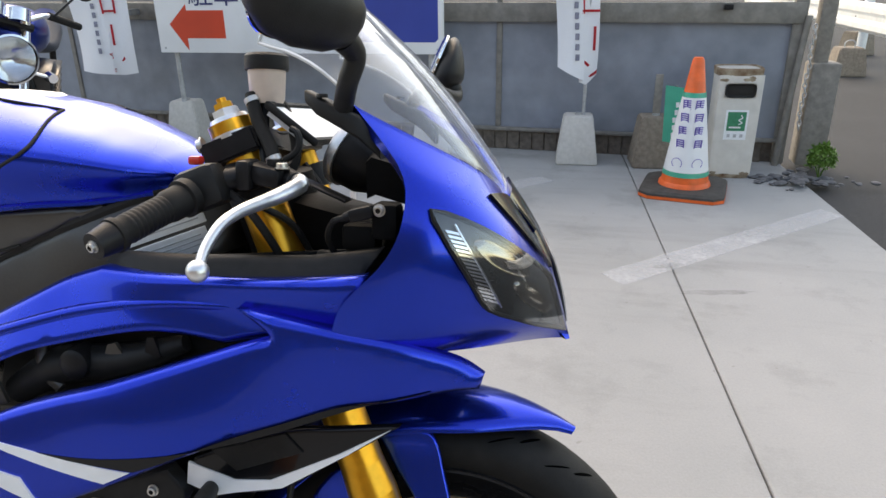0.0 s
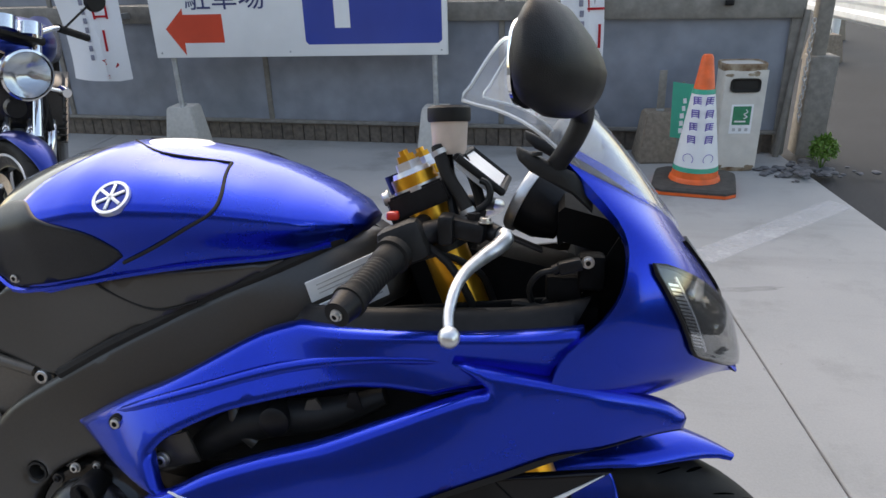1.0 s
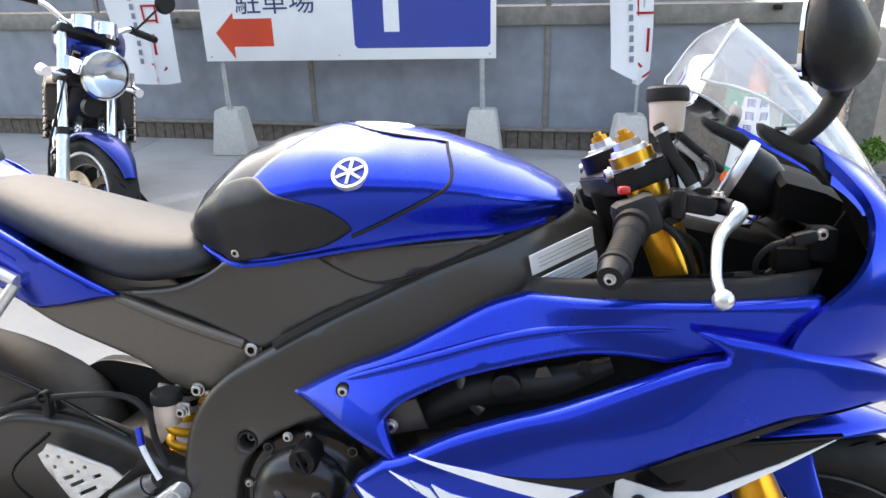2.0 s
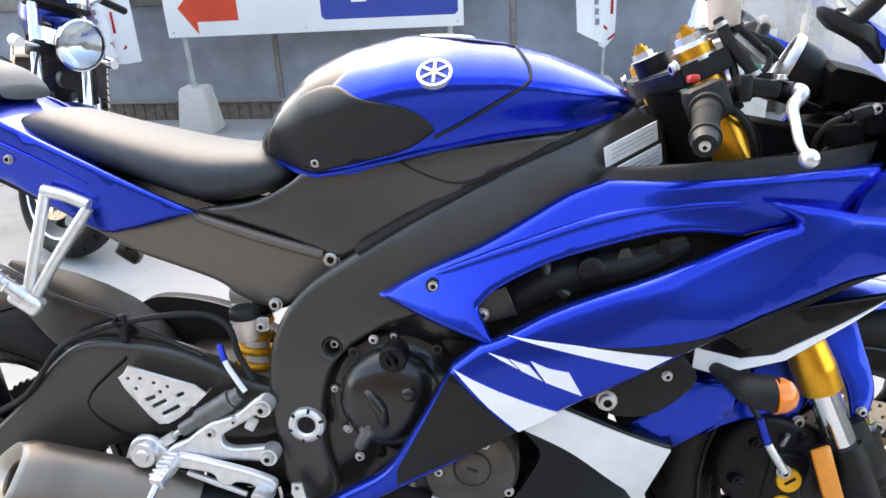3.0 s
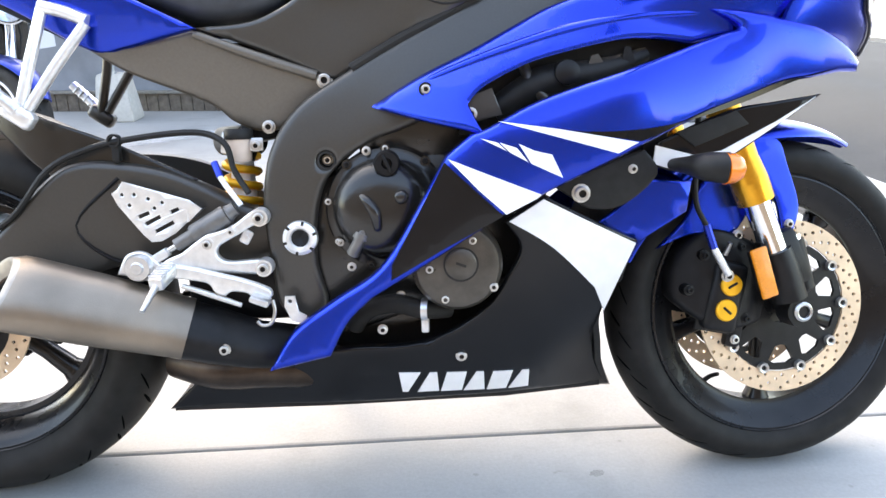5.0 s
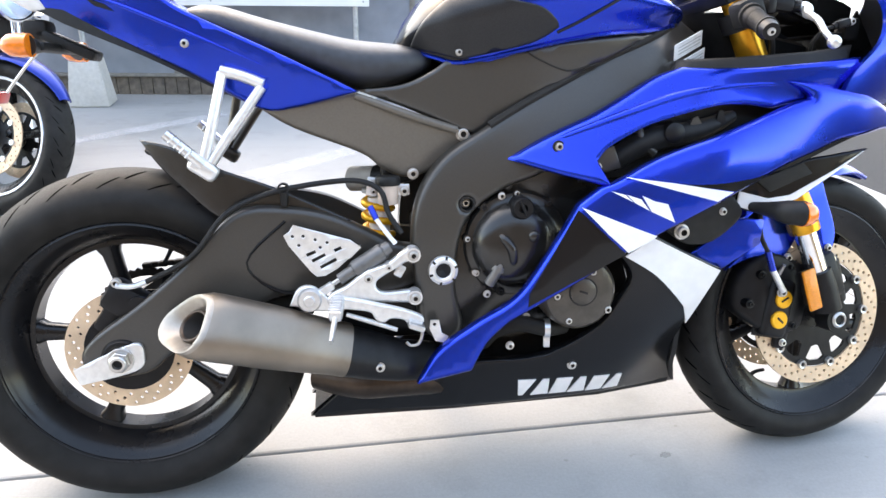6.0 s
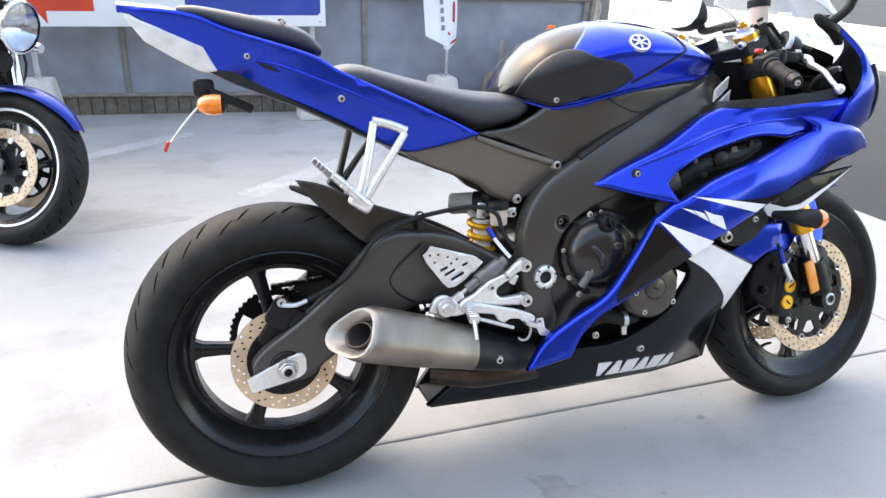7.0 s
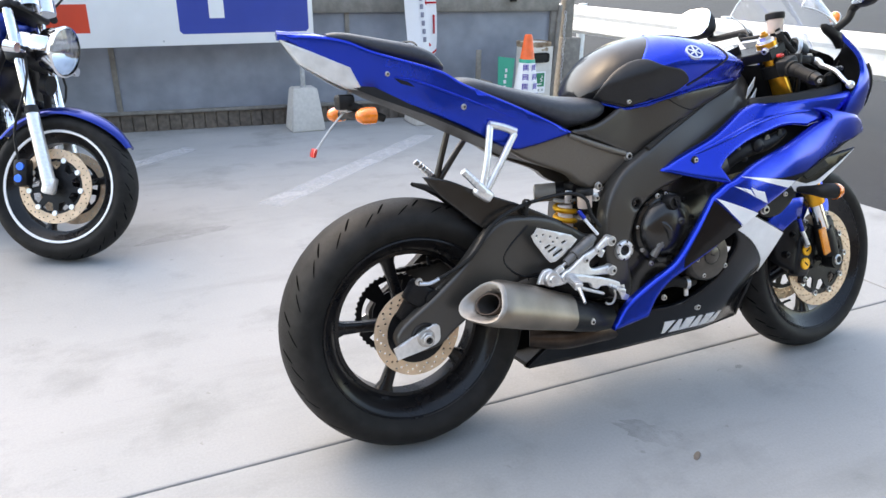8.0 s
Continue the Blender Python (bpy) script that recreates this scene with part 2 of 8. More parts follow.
CONCRETE = concrete_mat()
ASPHALT = mat("asphalt", (0.016, 0.0165, 0.018), 0.85, 0, 0, 120, 0.35, 0.6, 260, stain=0.4, stain_scale=1.2, stain_color=(0.028, 0.028, 0.028))
LINE_PAINT = worn_paint("worn_white_line_paint", (0.66, 0.665, 0.68), 0.7, 0, 0, 60, 0.08, 0.2, 200, stain=1.0, stain_scale=5, stain_color=(0.54, 0.55, 0.57), most=0.62)
STAIN = worn_paint("dark_oily_stain", (0.12, 0.12, 0.115), 0.7, 0, 0, 30, 0.2, low=0.62, high=1.10, most=0.38)
FENCE_SHEET = mat("blue_grey_steel_sheet", (0.225, 0.245, 0.285), 0.5, 0.1, 0, 6, 0.12, 0.05, 60, stain=0.35, stain_scale=1.6, stain_color=(0.17, 0.175, 0.185))
FENCE_RAIL = mat("grey_brown_fence_rail", (0.20, 0.185, 0.165), 0.6, 0.1, 0, 20, 0.15, 0.1, 150, stain=0.5, stain_scale=6, stain_color=(0.11, 0.09, 0.07))
SKIRT = mat("weathered_skirting_board", (0.13, 0.105, 0.085), 0.8, 0, 0, 30, 0.25, 0.3, 120, stain=0.5, stain_scale=7, stain_color=(0.06, 0.05, 0.045))
BLOCK = mat("cast_concrete_block", (0.52, 0.495, 0.46), 0.85, 0, 0, 45, 0.06, 0.3, 150, stain=0.35, stain_scale=6, stain_color=(0.38, 0.35, 0.31))
BLOCK_BROWN = mat("dirty_brown_concrete_block", (0.22, 0.18, 0.14), 0.85, 0, 0, 45, 0.15, 0.5, 150, stain=0.4, stain_scale=6, stain_color=(0.13, 0.1, 0.08))
SIGN_WHITE = mat("white_sign_sheet", (0.78, 0.78, 0.78), 0.4, 0, 0.2, 4, 0.03, stain=0.15, stain_scale=2.5, stain_color=(0.6, 0.6, 0.58))
SIGN_BLUE = mat("blue_sign_film", (0.025, 0.055, 0.30), 0.35, 0, 0.2, 4, 0.06)
SIGN_RED = mat("orange_red_sign_film", (0.62, 0.06, 0.025), 0.4, 0, 0.2, 4, 0.08)
SIGN_INK = mat("dark_blue_print", (0.03, 0.04, 0.13), 0.5)
CLOTH = mat("white_banner_cloth", (0.74, 0.74, 0.76), 0.85, 0, 0, 300, 0.03, 0.2, 900, stain=0.2, stain_scale=3, stain_color=(0.6, 0.6, 0.6))
CLOTH_RED = mat("red_banner_print", (0.62, 0.03, 0.04), 0.85)
CLOTH_GREY = mat("grey_banner_print", (0.22, 0.22, 0.28), 0.85)
GALV = mat("galvanised_tube", (0.42, 0.43, 0.44), 0.5, 0.6, 0, 40, 0.12, 0.1, 200, stain=0.3, stain_scale=8, stain_color=(0.25, 0.22, 0.18))
ORANGE = mat("orange_cone_plastic", (0.80, 0.12, 0.02), 0.45, 0, 0, 20, 0.1, stain=0.3, stain_scale=8, stain_color=(0.45, 0.1, 0.04))
BASE_BLACK = mat("black_rubber_base", (0.05, 0.045, 0.04), 0.8, 0, 0, 30, 0.2, 0.3, 200)
GREEN = mat("green_card", (0.02, 0.36, 0.24), 0.4, 0, 0.1, 10, 0.06)
GREEN_DARK = mat("green_sticker", (0.015, 0.20, 0.10), 0.4)
PURPLE = mat("purple_print", (0.14, 0.10, 0.42), 0.6)
BIN_PAINT = mat("rusting_cream_enamel", (0.62, 0.59, 0.54), 0.42, 0, 0.1, 15, 0.06, 0.05, 80, stain=0.3, stain_scale=4, stain_color=(0.42, 0.34, 0.26))
HOUSE_WALL = mat("plain_brown_render", (0.095, 0.072, 0.052), 0.85, 0, 0, 12, 0.2, 0.2, 80, stain=0.4, stain_scale=1.0, stain_color=(0.14, 0.105, 0.075))
RUST = mat("rust_brown_steel", (0.20, 0.10, 0.045), 0.7, 0.3, 0, 18, 0.3, 0.4, 120, color2=(0.45, 0.38, 0.28))
# soot, seams and trim; in sockets and bores the colour stands in for shade
DARK_VOID = mat("dark_soot_shade_and_trim", (0.015, 0.013, 0.011), 0.8)
STONE = mat("grey_rubble", (0.10, 0.10, 0.105), 0.85, 0, 0, 30, 0.3, 0.6, 90, stain=0.4, stain_scale=9, stain_color=(0.07, 0.07, 0.07))
LEAF = mat("fresh_green_leaf", (0.07, 0.17, 0.02), 0.55, 0, 0, 40, 0.3, color2=(0.13, 0.27, 0.03))
RAIL_WHITE = mat("white_guard_rail_paint", (0.72, 0.74, 0.76), 0.42, 0.2, 0.1, 8, 0.05, stain=0.25, stain_scale=3, stain_color=(0.5, 0.5, 0.48))
POST_GREY = mat("weathered_post_concrete", (0.22, 0.20, 0.175), 0.85, 0, 0, 30, 0.15, 0.4, 150, stain=0.4, stain_scale=6, stain_color=(0.13, 0.11, 0.09))
LAMP_GLASS = mat("headlamp_reflector", (0.90, 0.91, 0.93), 0.10, 0.95, 0.0, 30, 0.05, 0.35, 60)
MIRROR = mat("mirror_glass", (0.88, 0.89, 0.90), 0.03, 1.0, 0.0, 5, 0.01, rough_vary=0.01)

# ---- building helpers ----
from mathutils import geometry


def part(name, bm, material, parent, label="", smooth=40, m=None):
    """Links a bmesh as one mesh object under a thing or a part."""
    if m is not None:
        bm.transform(m)
    bmesh.ops.recalc_face_normals(bm, faces=bm.faces)
    me = bpy.data.meshes.new(name)
    bm.to_mesh(me)
    bm.free()
    for one in (material if isinstance(material, (list, tuple)) else [material]):
        me.materials.append(one)
    if smooth:
        me.polygons.foreach_set("use_smooth", [True] * len(me.polygons))
        me.set_sharp_from_angle(angle=radians(smooth))
    ob = new(name, me)
    ob.parent = parent
    if label:
        tagged(ob, label)
    return ob


def thing(name, label, category, m=None, group="", kind=""):
    ob = new(name)
    ob.empty_display_size = 0.1
    if m is not None:
        ob.matrix_world = m
    return tagged(ob, label, category, group, kind)


def single(name, bm, material, label, category, m=None, group="", kind="", smooth=40):
    ob = part(name, bm, material, None, "", smooth)
    if m is not None:
        ob.matrix_world = m
    return tagged(ob, label, category, group, kind)


def spline(pts, per=6, closed=False):
    """Catmull-Rom points through pts."""
    p = [Vector(q) for q in pts]
    n = len(p)
    out = []
    for i in range(n if closed else n - 1):
        a, b, c, d = (p[(i - 1) % n], p[i], p[(i + 1) % n], p[(i + 2) % n]) if closed else (p[max(i - 1, 0)], p[i], p[i + 1], p[min(i + 2, n - 1)])
        for k in range(per):
            t = k / per
            out.append(0.5 * (2 * b + (c - a) * t + (2 * a - 5 * b + 4 * c - d) * t * t + (3 * b - a - 3 * c + d) * t ** 3))
    if not closed:
        out.append(p[-1])
    return out


def corners(pts, sharp, per=5):
    """A closed 2D outline that is smooth but keeps the corners named in sharp."""
    n = len(pts)
    cuts = sorted(sharp)
    if not cuts:
        return [tuple(v) for v in spline(pts, per, True)]
    out = []
    for a, b in zip(cuts, cuts[1:] + [cuts[0] + n]):
        run = [pts[i % n] for i in range(a, b + 1)]
        out += [tuple(v) for v in (spline(run, per) if len(run) > 2 else run)][:-1]
    return out


def inside(p, loop):
    x, y = p
    hit = False
    for (x0, y0), (x1, y1) in zip(loop, loop[1:] + loop[:1]):
        if (y0 > y) != (y1 > y) and x < (x1 - x0) * (y - y0) / (y1 - y0) + x0:
            hit = not hit
    return hit


def edge_gap(p, loops):
    x, y = p
    best = 9.0
    for loop in loops:
        a = np.array(loop)
        b = np.roll(a, -1, axis=0)
        d = b - a
        t = np.clip(((x - a[:, 0]) * d[:, 0] + (y - a[:, 1]) * d[:, 1]) / np.maximum((d ** 2).sum(1), 1e-12), 0, 1)
        best = min(best, float(np.hypot(a[:, 0] + t * d[:, 0] - x, a[:, 1] + t * d[:, 1] - y).min()))
    return best


def dense(loop, step):
    out = []
    for a, b in zip(loop, loop[1:] + loop[:1]):
        n = max(1, int(math.dist(a, b) / step))
        out += [(a[0] + (b[0] - a[0]) * k / n, a[1] + (b[1] - a[1]) * k / n) for k in range(n)]
    return out


def sheet(outline, depth, thick, holes=(), step=0.02, rim=0.006, side=-1.0, inner=0):
    """A shaped panel: an outline in x and z (with holes), lying on the surface y = side * depth(x, z), thick metres deep, its rim rounded.
    Faces of the inner skin take the material slot named by inner."""
    loops = [dense(list(outline), step)] + [dense(list(h), step) for h in holes]
    pts, segs = [], []
    for loop in loops:
        base = len(pts)
        pts += loop
        segs += [(base + i, base + (i + 1) % len(loop)) for i in range(len(loop))]
    xs, zs = [p[0] for p in loops[0]], [p[1] for p in loops[0]]
    ring = 0.55 * step
    if rim < 0.5 * step + 0.004 and rim >= 0.002:
        for loop in loops:
            m = len(loop)
            for i in range(m):
                (ax, az), (bx, bz) = loop[i - 1], loop[(i + 1) % m]
                ln = math.hypot(bx - ax, bz - az) or 1.0
                for depth_in in (0.45 * rim, 1.02 * rim):
                    for sg in (1, -1):
                        q = (loop[i][0] - sg * depth_in * (bz - az) / ln, loop[i][1] + sg * depth_in * (bx - ax) / ln)
                        if inside(q, loops[0]) and not any(inside(q, h) for h in loops[1:]) and edge_gap(q, loops) > 0.9 * depth_in:
                            pts.append(q)
        ring = 1.02 * rim + 0.35 * step
    for i in range(int((max(xs) - min(xs)) / step) + 1):
        for j in range(int((max(zs) - min(zs)) / step) + 1):
            q = (min(xs) + (i + 0.5 + 0.25 * (j % 2)) * step, min(zs) + (j + 0.5) * step)
            if inside(q, loops[0]) and not any(inside(q, h) for h in loops[1:]) and edge_gap(q, loops) > ring:
                pts.append(q)
    vs, _, fs, *_ = geometry.delaunay_2d_cdt([Vector(p) for p in pts], segs, [], 1, 1e-6)
    bm = bmesh.new()
    top, low = [], []
    for v in vs:
        g = edge_gap((v.x, v.y), loops)
        drop = 0.0 if g >= rim else rim * 0.5 * (1 - math.sqrt(max(0.0, 1 - (1 - g / rim) ** 2)))
        d = depth(v.x, v.y)
        top.append(bm.verts.new((v.x, side * (d - drop), v.y)))
        low.append(bm.verts.new((v.x, side * (d - thick), v.y)))
    use = {}
    for f in fs:
        mx, mz = sum(vs[i].x for i in f) / len(f), sum(vs[i].y for i in f) / len(f)
        if any(inside((mx, mz), h) for h in loops[1:]) or not inside((mx, mz), loops[0]):
            continue
        a = bm.faces.new([top[i] for i in f])
        b = bm.faces.new([low[i] for i in reversed(f)])
        b.material_index = inner
        for i, j in zip(f, f[1:] + f[:1]):
            use[(i, j)] = use.get((i, j), 0) + 1
    for (i, j) in use:
        if (j, i) not in use:
            bm.faces.new([top[j], top[i], low[i], low[j]])
    bmesh.ops.delete(bm, geom=[v for v in bm.verts if not v.link_faces], context="VERTS")
    return bm


def flat(d):
    return lambda x, z: d


def scatter_surface(rows):
    """A smooth surface d(x, z) through rows of (x, z, d)."""
    c = np.array(rows)
    n = len(c)
    def phi(r):
        return np.where(r > 0, r * r * np.log(r + 1e-12), 0.0)
    k = phi(np.linalg.norm(c[:, None, :2] - c[None, :, :2], axis=2)) + np.eye(n) * 2e-3
    p = np.c_[np.ones(n), c[:, :2]]
    w = np.linalg.solve(np.block([[k, p], [p.T, np.zeros((3, 3))]]), np.r_[c[:, 2], 0, 0, 0])
    return lambda x, z: float(phi(np.hypot(c[:, 0] - x, c[:, 1] - z)) @ w[:n] + w[n] + w[n + 1] * x + w[n + 2] * z)


def loft(rings, closed=True, cap=True):
    """A skin over rings of equally many points."""
    bm = bmesh.new()
    vs = [[bm.verts.new(p) for p in r] for r in rings]
    n = len(rings[0])
    for a, b in zip(vs, vs[1:]):
        for i in range(n if closed else n - 1):
            j = (i + 1) % n
            bm.faces.new((a[i], a[j], b[j], b[i]))
    if cap and closed:
        bm.faces.new(list(reversed(vs[0])))
        bm.faces.new(vs[-1])
    return bm


def tube(pts, r, n=10, per=5, cap=True):
    """A round bar along a smooth line; r is one radius or one for each given point."""
    radii = list(r) if isinstance(r, (list, tuple)) else [r] * len(pts)
    line = spline([(*p, q) if False else p for p, q in zip(pts, radii)], per) if len(pts) > 2 else [Vector(p) for p in pts]
    rad = []
    m = len(line)
    for k in range(m):
        f = k / max(1, m - 1) * (len(radii) - 1)
        i = min(int(f), len(radii) - 2)
        rad.append(radii[i] + (radii[i + 1] - radii[i]) * (f - i))
    rings = []
    up = None
    for k, p in enumerate(line):
        d = (line[min(k + 1, m - 1)] - line[max(k - 1, 0)]).normalized()
        if up is None:
            up = d.orthogonal().normalized()
        up = (up - d * up.dot(d)).normalized()
        s = d.cross(up)
        rings.append([p + rad[k] * (math.cos(a) * up + math.sin(a) * s) for a in (2 * math.pi * i / n for i in range(n))])
    return loft(rings, True, cap)


def rod(a, b, r0, r1=None, n=16):
    return tube([a, b], [r0, r0 if r1 is None else r1], n)


def lathe(profile, n=48, center=(0, 0, 0), closed=True):
    """Turns (radius, y) pairs round the y axis through center; a closed profile makes a solid ring."""
    bm = bmesh.new()
    rings = []
    for i in range(n):
        a = 2 * math.pi * i / n
        rings.append([bm.verts.new((center[0] + r * math.cos(a), center[1] + y, center[2] + r * math.sin(a))) for r, y in profile])
    m = len(profile)
    for i in range(n):
        p, q = rings[i], rings[(i + 1) % n]
        for k in range(m if closed else m - 1):
            bm.faces.new((p[k], p[(k + 1) % m], q[(k + 1) % m], q[k]))
    bmesh.ops.remove_doubles(bm, verts=bm.verts, dist=1e-6)
    return bm


def disk(center, axis, r, h, n=24, bev=0.15):
    """A short bevelled round, its base at center, its height h along axis."""
    d = Vector(axis).normalized()
    u = d.orthogonal().normalized()
    s = d.cross(u)
    c = Vector(center)
    e = min(h, r) * bev
    rings = [[c + d * z + rr * (math.cos(a) * u + math.sin(a) * s) for a in (2 * math.pi * i / n for i in range(n))]
             for rr, z in ((r, 0), (r, h - e), (r - e, h))]
    return loft(rings)


def box(sx, sy, sz, bev=0.0, m=None, seg=2):
    bm = bmesh.new()
    bmesh.ops.create_cube(bm, size=1.0)
    bm.transform(Matrix.Diagonal((sx, sy, sz, 1)))
    if bev:
        bmesh.ops.bevel(bm, geom=bm.edges[:], offset=bev, segments=seg, affect="EDGES", profile=0.5)
    if m is not None:
        bm.transform(m)
    return bm


def joined(*many):
    """Several bmeshes as one."""
    out = bmesh.new()
    for b in many:
        me = bpy.data.meshes.new("tmp")
        b.to_mesh(me)
        b.free()
        out.from_mesh(me)
        bpy.data.meshes.remove(me)
    return out


def bolt(center, axis, r, material, parent, name="bolt", h=None, socket=True):
    """A socket-head screw: washer, rounded head and a dark hexagonal recess."""
    h = h or r * 0.7
    d = Vector(axis).normalized()
    c = Vector(center)
    u = d.orthogonal().normalized()
    w = d.cross(u)
    rings = [[c + d * (h * z) + (u * math.cos(t) + w * math.sin(t)) * (r * k) for t in (2 * math.pi * i / 12 for i in range(12))] for k, z in ((1.18, 0.0), (1.18, 0.3), (0.94, 0.36), (0.90, 1.2), (0.78, 1.32), (0.48, 1.32), (0.44, 0.6))]
    bm = loft(rings)
    for f in bm.faces:
        v = f.calc_center_median() - c
        if (v - d * v.dot(d)).length < 0.47 * r and v.dot(d) > 0.4 * h:
            f.material_index = 1
    return part(name, bm, [material, DARK_VOID], parent, "", 35)


def lettering(text, size, material, parent, m, name="lettering", label="", depth=0.001):
    """Words of the built-in font as a thin mesh, centred, standing in the plane x, z and read from -y."""
    cu = bpy.data.curves.new("words", "FONT")
    cu.body, cu.size, cu.extrude, cu.align_x, cu.align_y = text, size, depth, "CENTER", "CENTER"
    tmp = bpy.data.objects.new("words", cu)
    scene.collection.objects.link(tmp)
    me = bpy.data.meshes.new_from_object(tmp.evaluated_get(bpy.context.evaluated_depsgraph_get()))
    bpy.data.objects.remove(tmp)
    bpy.data.curves.remove(cu)
    me.transform(pose(0, 0, 0, 90))
    me.transform(m)
    me.name = name
    me.materials.clear()
    me.materials.append(material)
    ob = new(name, me)
    ob.parent = parent
    if label:
        tagged(ob, label)
    return ob

# ---- ground, fence, road edge ----
def ground_slab(x0, x1, y0, y1, z, material, name, label):
    bm = bmesh.new()
    vs = [bm.verts.new(p) for p in ((x0, y0, z), (x1, y0, z), (x1, y1, z), (x0, y1, z))]
    bm.faces.new(vs)
    return single(name, bm, material, label, "ground", kind="structure", smooth=0)


ground_slab(-400, 400, -400, 400, -0.03, ASPHALT, "ground", "dark asphalt road surface beyond the yard")
YARD_TURN = (radians(1.0), radians(3.8))


def yard_piece(x0, x1, y0, y1):
    """One cast bay of the yard: a thick slab with a worn, bevelled rim."""
    bm = box(x1 - x0, y1 - y0, 0.10, 0.006, Matrix.Translation(((x0 + x1) / 2, (y0 + y1) / 2, -0.05)))
    bm.transform(Matrix(((math.cos(YARD_TURN[0]), -math.sin(YARD_TURN[1]), 0, 0), (math.sin(YARD_TURN[0]), math.cos(YARD_TURN[1]), 0, 0), (0, 0, 1, 0), (0, 0, 0, 1))))
    return bm


yard = thing("yard_pavement", "pale grey concrete yard with sawn joints", "pavement", pose(1.354, 0.082, 0), kind="structure")
J = 0.0024
for x0, x1, y0, y1 in ((-3.75 - J, -J, -4.0, -J), (-3.75 - J, -J, J, 4.6), (J, 0.925, -4.0, -J), (J, 0.925, J, 4.6), (-7.5 - 3 * J, -3.75 - 3 * J, J, 4.6), (-7.5 - 3 * J, -3.75 - 3 * J, -4.0, -J), (-12.0, -7.5 - 5 * J, J, 4.6), (-12.0, -7.5 - 5 * J, -4.0, -J),
                       (-3.75 - J, -J, -5.3, -4.0 - 2 * J), (J, 0.925, -5.3, -4.0 - 2 * J), (-7.5 - 3 * J, -3.75 - 3 * J, -5.3, -4.0 - 2 * J), (-12.0, -7.5 - 5 * J, -5.3, -4.0 - 2 * J)):
    part("slab", yard_piece(x0, x1, y0, y1), CONCRETE, yard, "", 0)


def stripe(x0, y0, x1, y1, w):
    d = Vector((x1 - x0, y1 - y0, 0))
    n = Vector((-d.y, d.x, 0)).normalized() * w / 2
    bm = bmesh.new()
    cnt = 24
    rows = []
    for k in range(cnt + 1):
        c = Vector((x0, y0, 0.0014)) + d * k / cnt
        j0, j1 = 0.012 * noise.noise(c * 9), 0.012 * noise.noise(c * 9 + Vector((5, 3, 1)))
        rows.append((bm.verts.new(c + n * (1 + j0 / w)), bm.verts.new(c - n * (1 + j1 / w))))
    for a, b in zip(rows, rows[1:]):
        bm.faces.new((a[0], a[1], b[1], b[0]))
    return single("painted_line", bm, LINE_PAINT, "worn white painted line on the concrete", "road marking", kind="structure", group="painted lines", smooth=0)


stripe(0.982, 1.88, 2.053, 2.854, 0.13)
stripe(-0.70, 2.046, 0.653, 3.245, 0.14)
stripe(-1.943, 2.563, -0.967, 3.421, 0.13)

def stain(x, y, lx, ly, turn, seed):
    """A dark patch on the concrete with a ragged, fading edge."""
    rnd = random.Random(seed)
    bm = bmesh.new()
    ring = [bm.verts.new(Matrix.Translation((x, y, 0.0012 + 0.0001 * seed)) @ pose(0, 0, 0, 0, 0, turn) @ Vector((lx * math.cos(a) * (0.7 + 0.5 * rnd.random()), ly * math.sin(a) * (0.7 + 0.5 * rnd.random()), 0))) for a in (2 * math.pi * i / 22 for i in range(22))]
    bm.faces.new(ring)
    return single("ground_stain", bm, STAIN, "faint dark stain worn into the concrete", "stain", kind="structure", group="stains on the concrete", smooth=0)


for k, (x, y, lx, ly, turn) in enumerate(((-0.10, -0.24, 0.10, 0.05, -48), (1.35, 1.82, 0.14, 0.022, 12), (1.21, 2.05, 0.07, 0.02, 25), (-1.12, 1.76, 0.22, 0.05, 15))):
    stain(x, y, lx, ly, turn, k + 1)
stain(0.370, -0.069, 0.014, 0.010, 20, 7)
leaf_bm = loft([[(0.016 * math.cos(a) * f, 0.008 * math.sin(a) * f, z + 0.003 * math.cos(a)) for a in (2 * math.pi * i / 10 for i in range(10))] for f, z in ((0.9, 0.002), (1.0, 0.004), (0.8, 0.006))])
leaf_bm.transform(Matrix.Translation((-0.056, -0.359, 0.0)) @ pose(0, 0, 0, 0, 0, 35))
single("dry_leaf", leaf_bm, SKIRT, "small dark dry leaf on the concrete", "leaf", smooth=40)

# fence
fence_turn = math.degrees(math.atan(-0.083))
FE = pose(0, 3.965, 0, 0, 0, fence_turn)
fence = thing("sheet_metal_fence", "blue grey sheet metal fence with brown grey rails and skirting", "fence", FE, kind="structure")
seams = [-6.0, -4.64, -3.04, -1.382, 0.285, 2.02]
for a, b in zip(seams, seams[1:]):
    part("panel", box(b - a - 0.036, 0.008, 0.69, 0.002, Matrix.Translation(((a + b) / 2, 0.02, 0.485))), FENCE_SHEET, fence, "", 0)
    part("upper_panel", box(b - a - 0.036, 0.008, 0.80, 0.002, Matrix.Translation(((a + b) / 2, 0.02, 1.34))), FENCE_SHEET, fence, "", 0)
for x in seams[:-1]:
    part("cover_strip", box(0.036, 0.022, 1.60, 0.004, Matrix.Translation((x, 0.016, 0.94))), FENCE_RAIL, fence, "", 30)
part("post", box(0.07, 0.07, 1.76, 0.006, Matrix.Translation((2.02, 0.02, 0.88))), FENCE_RAIL, fence, "", 30)
part("rail", box(8.1, 0.05, 0.115, 0.006, Matrix.Translation((-2.01, 0.0, 0.872))), FENCE_RAIL, fence, "", 30)
part("rail", box(8.1, 0.04, 0.022, 0.004, Matrix.Translation((-2.01, -0.004, 0.138))), FENCE_RAIL, fence, "", 30)
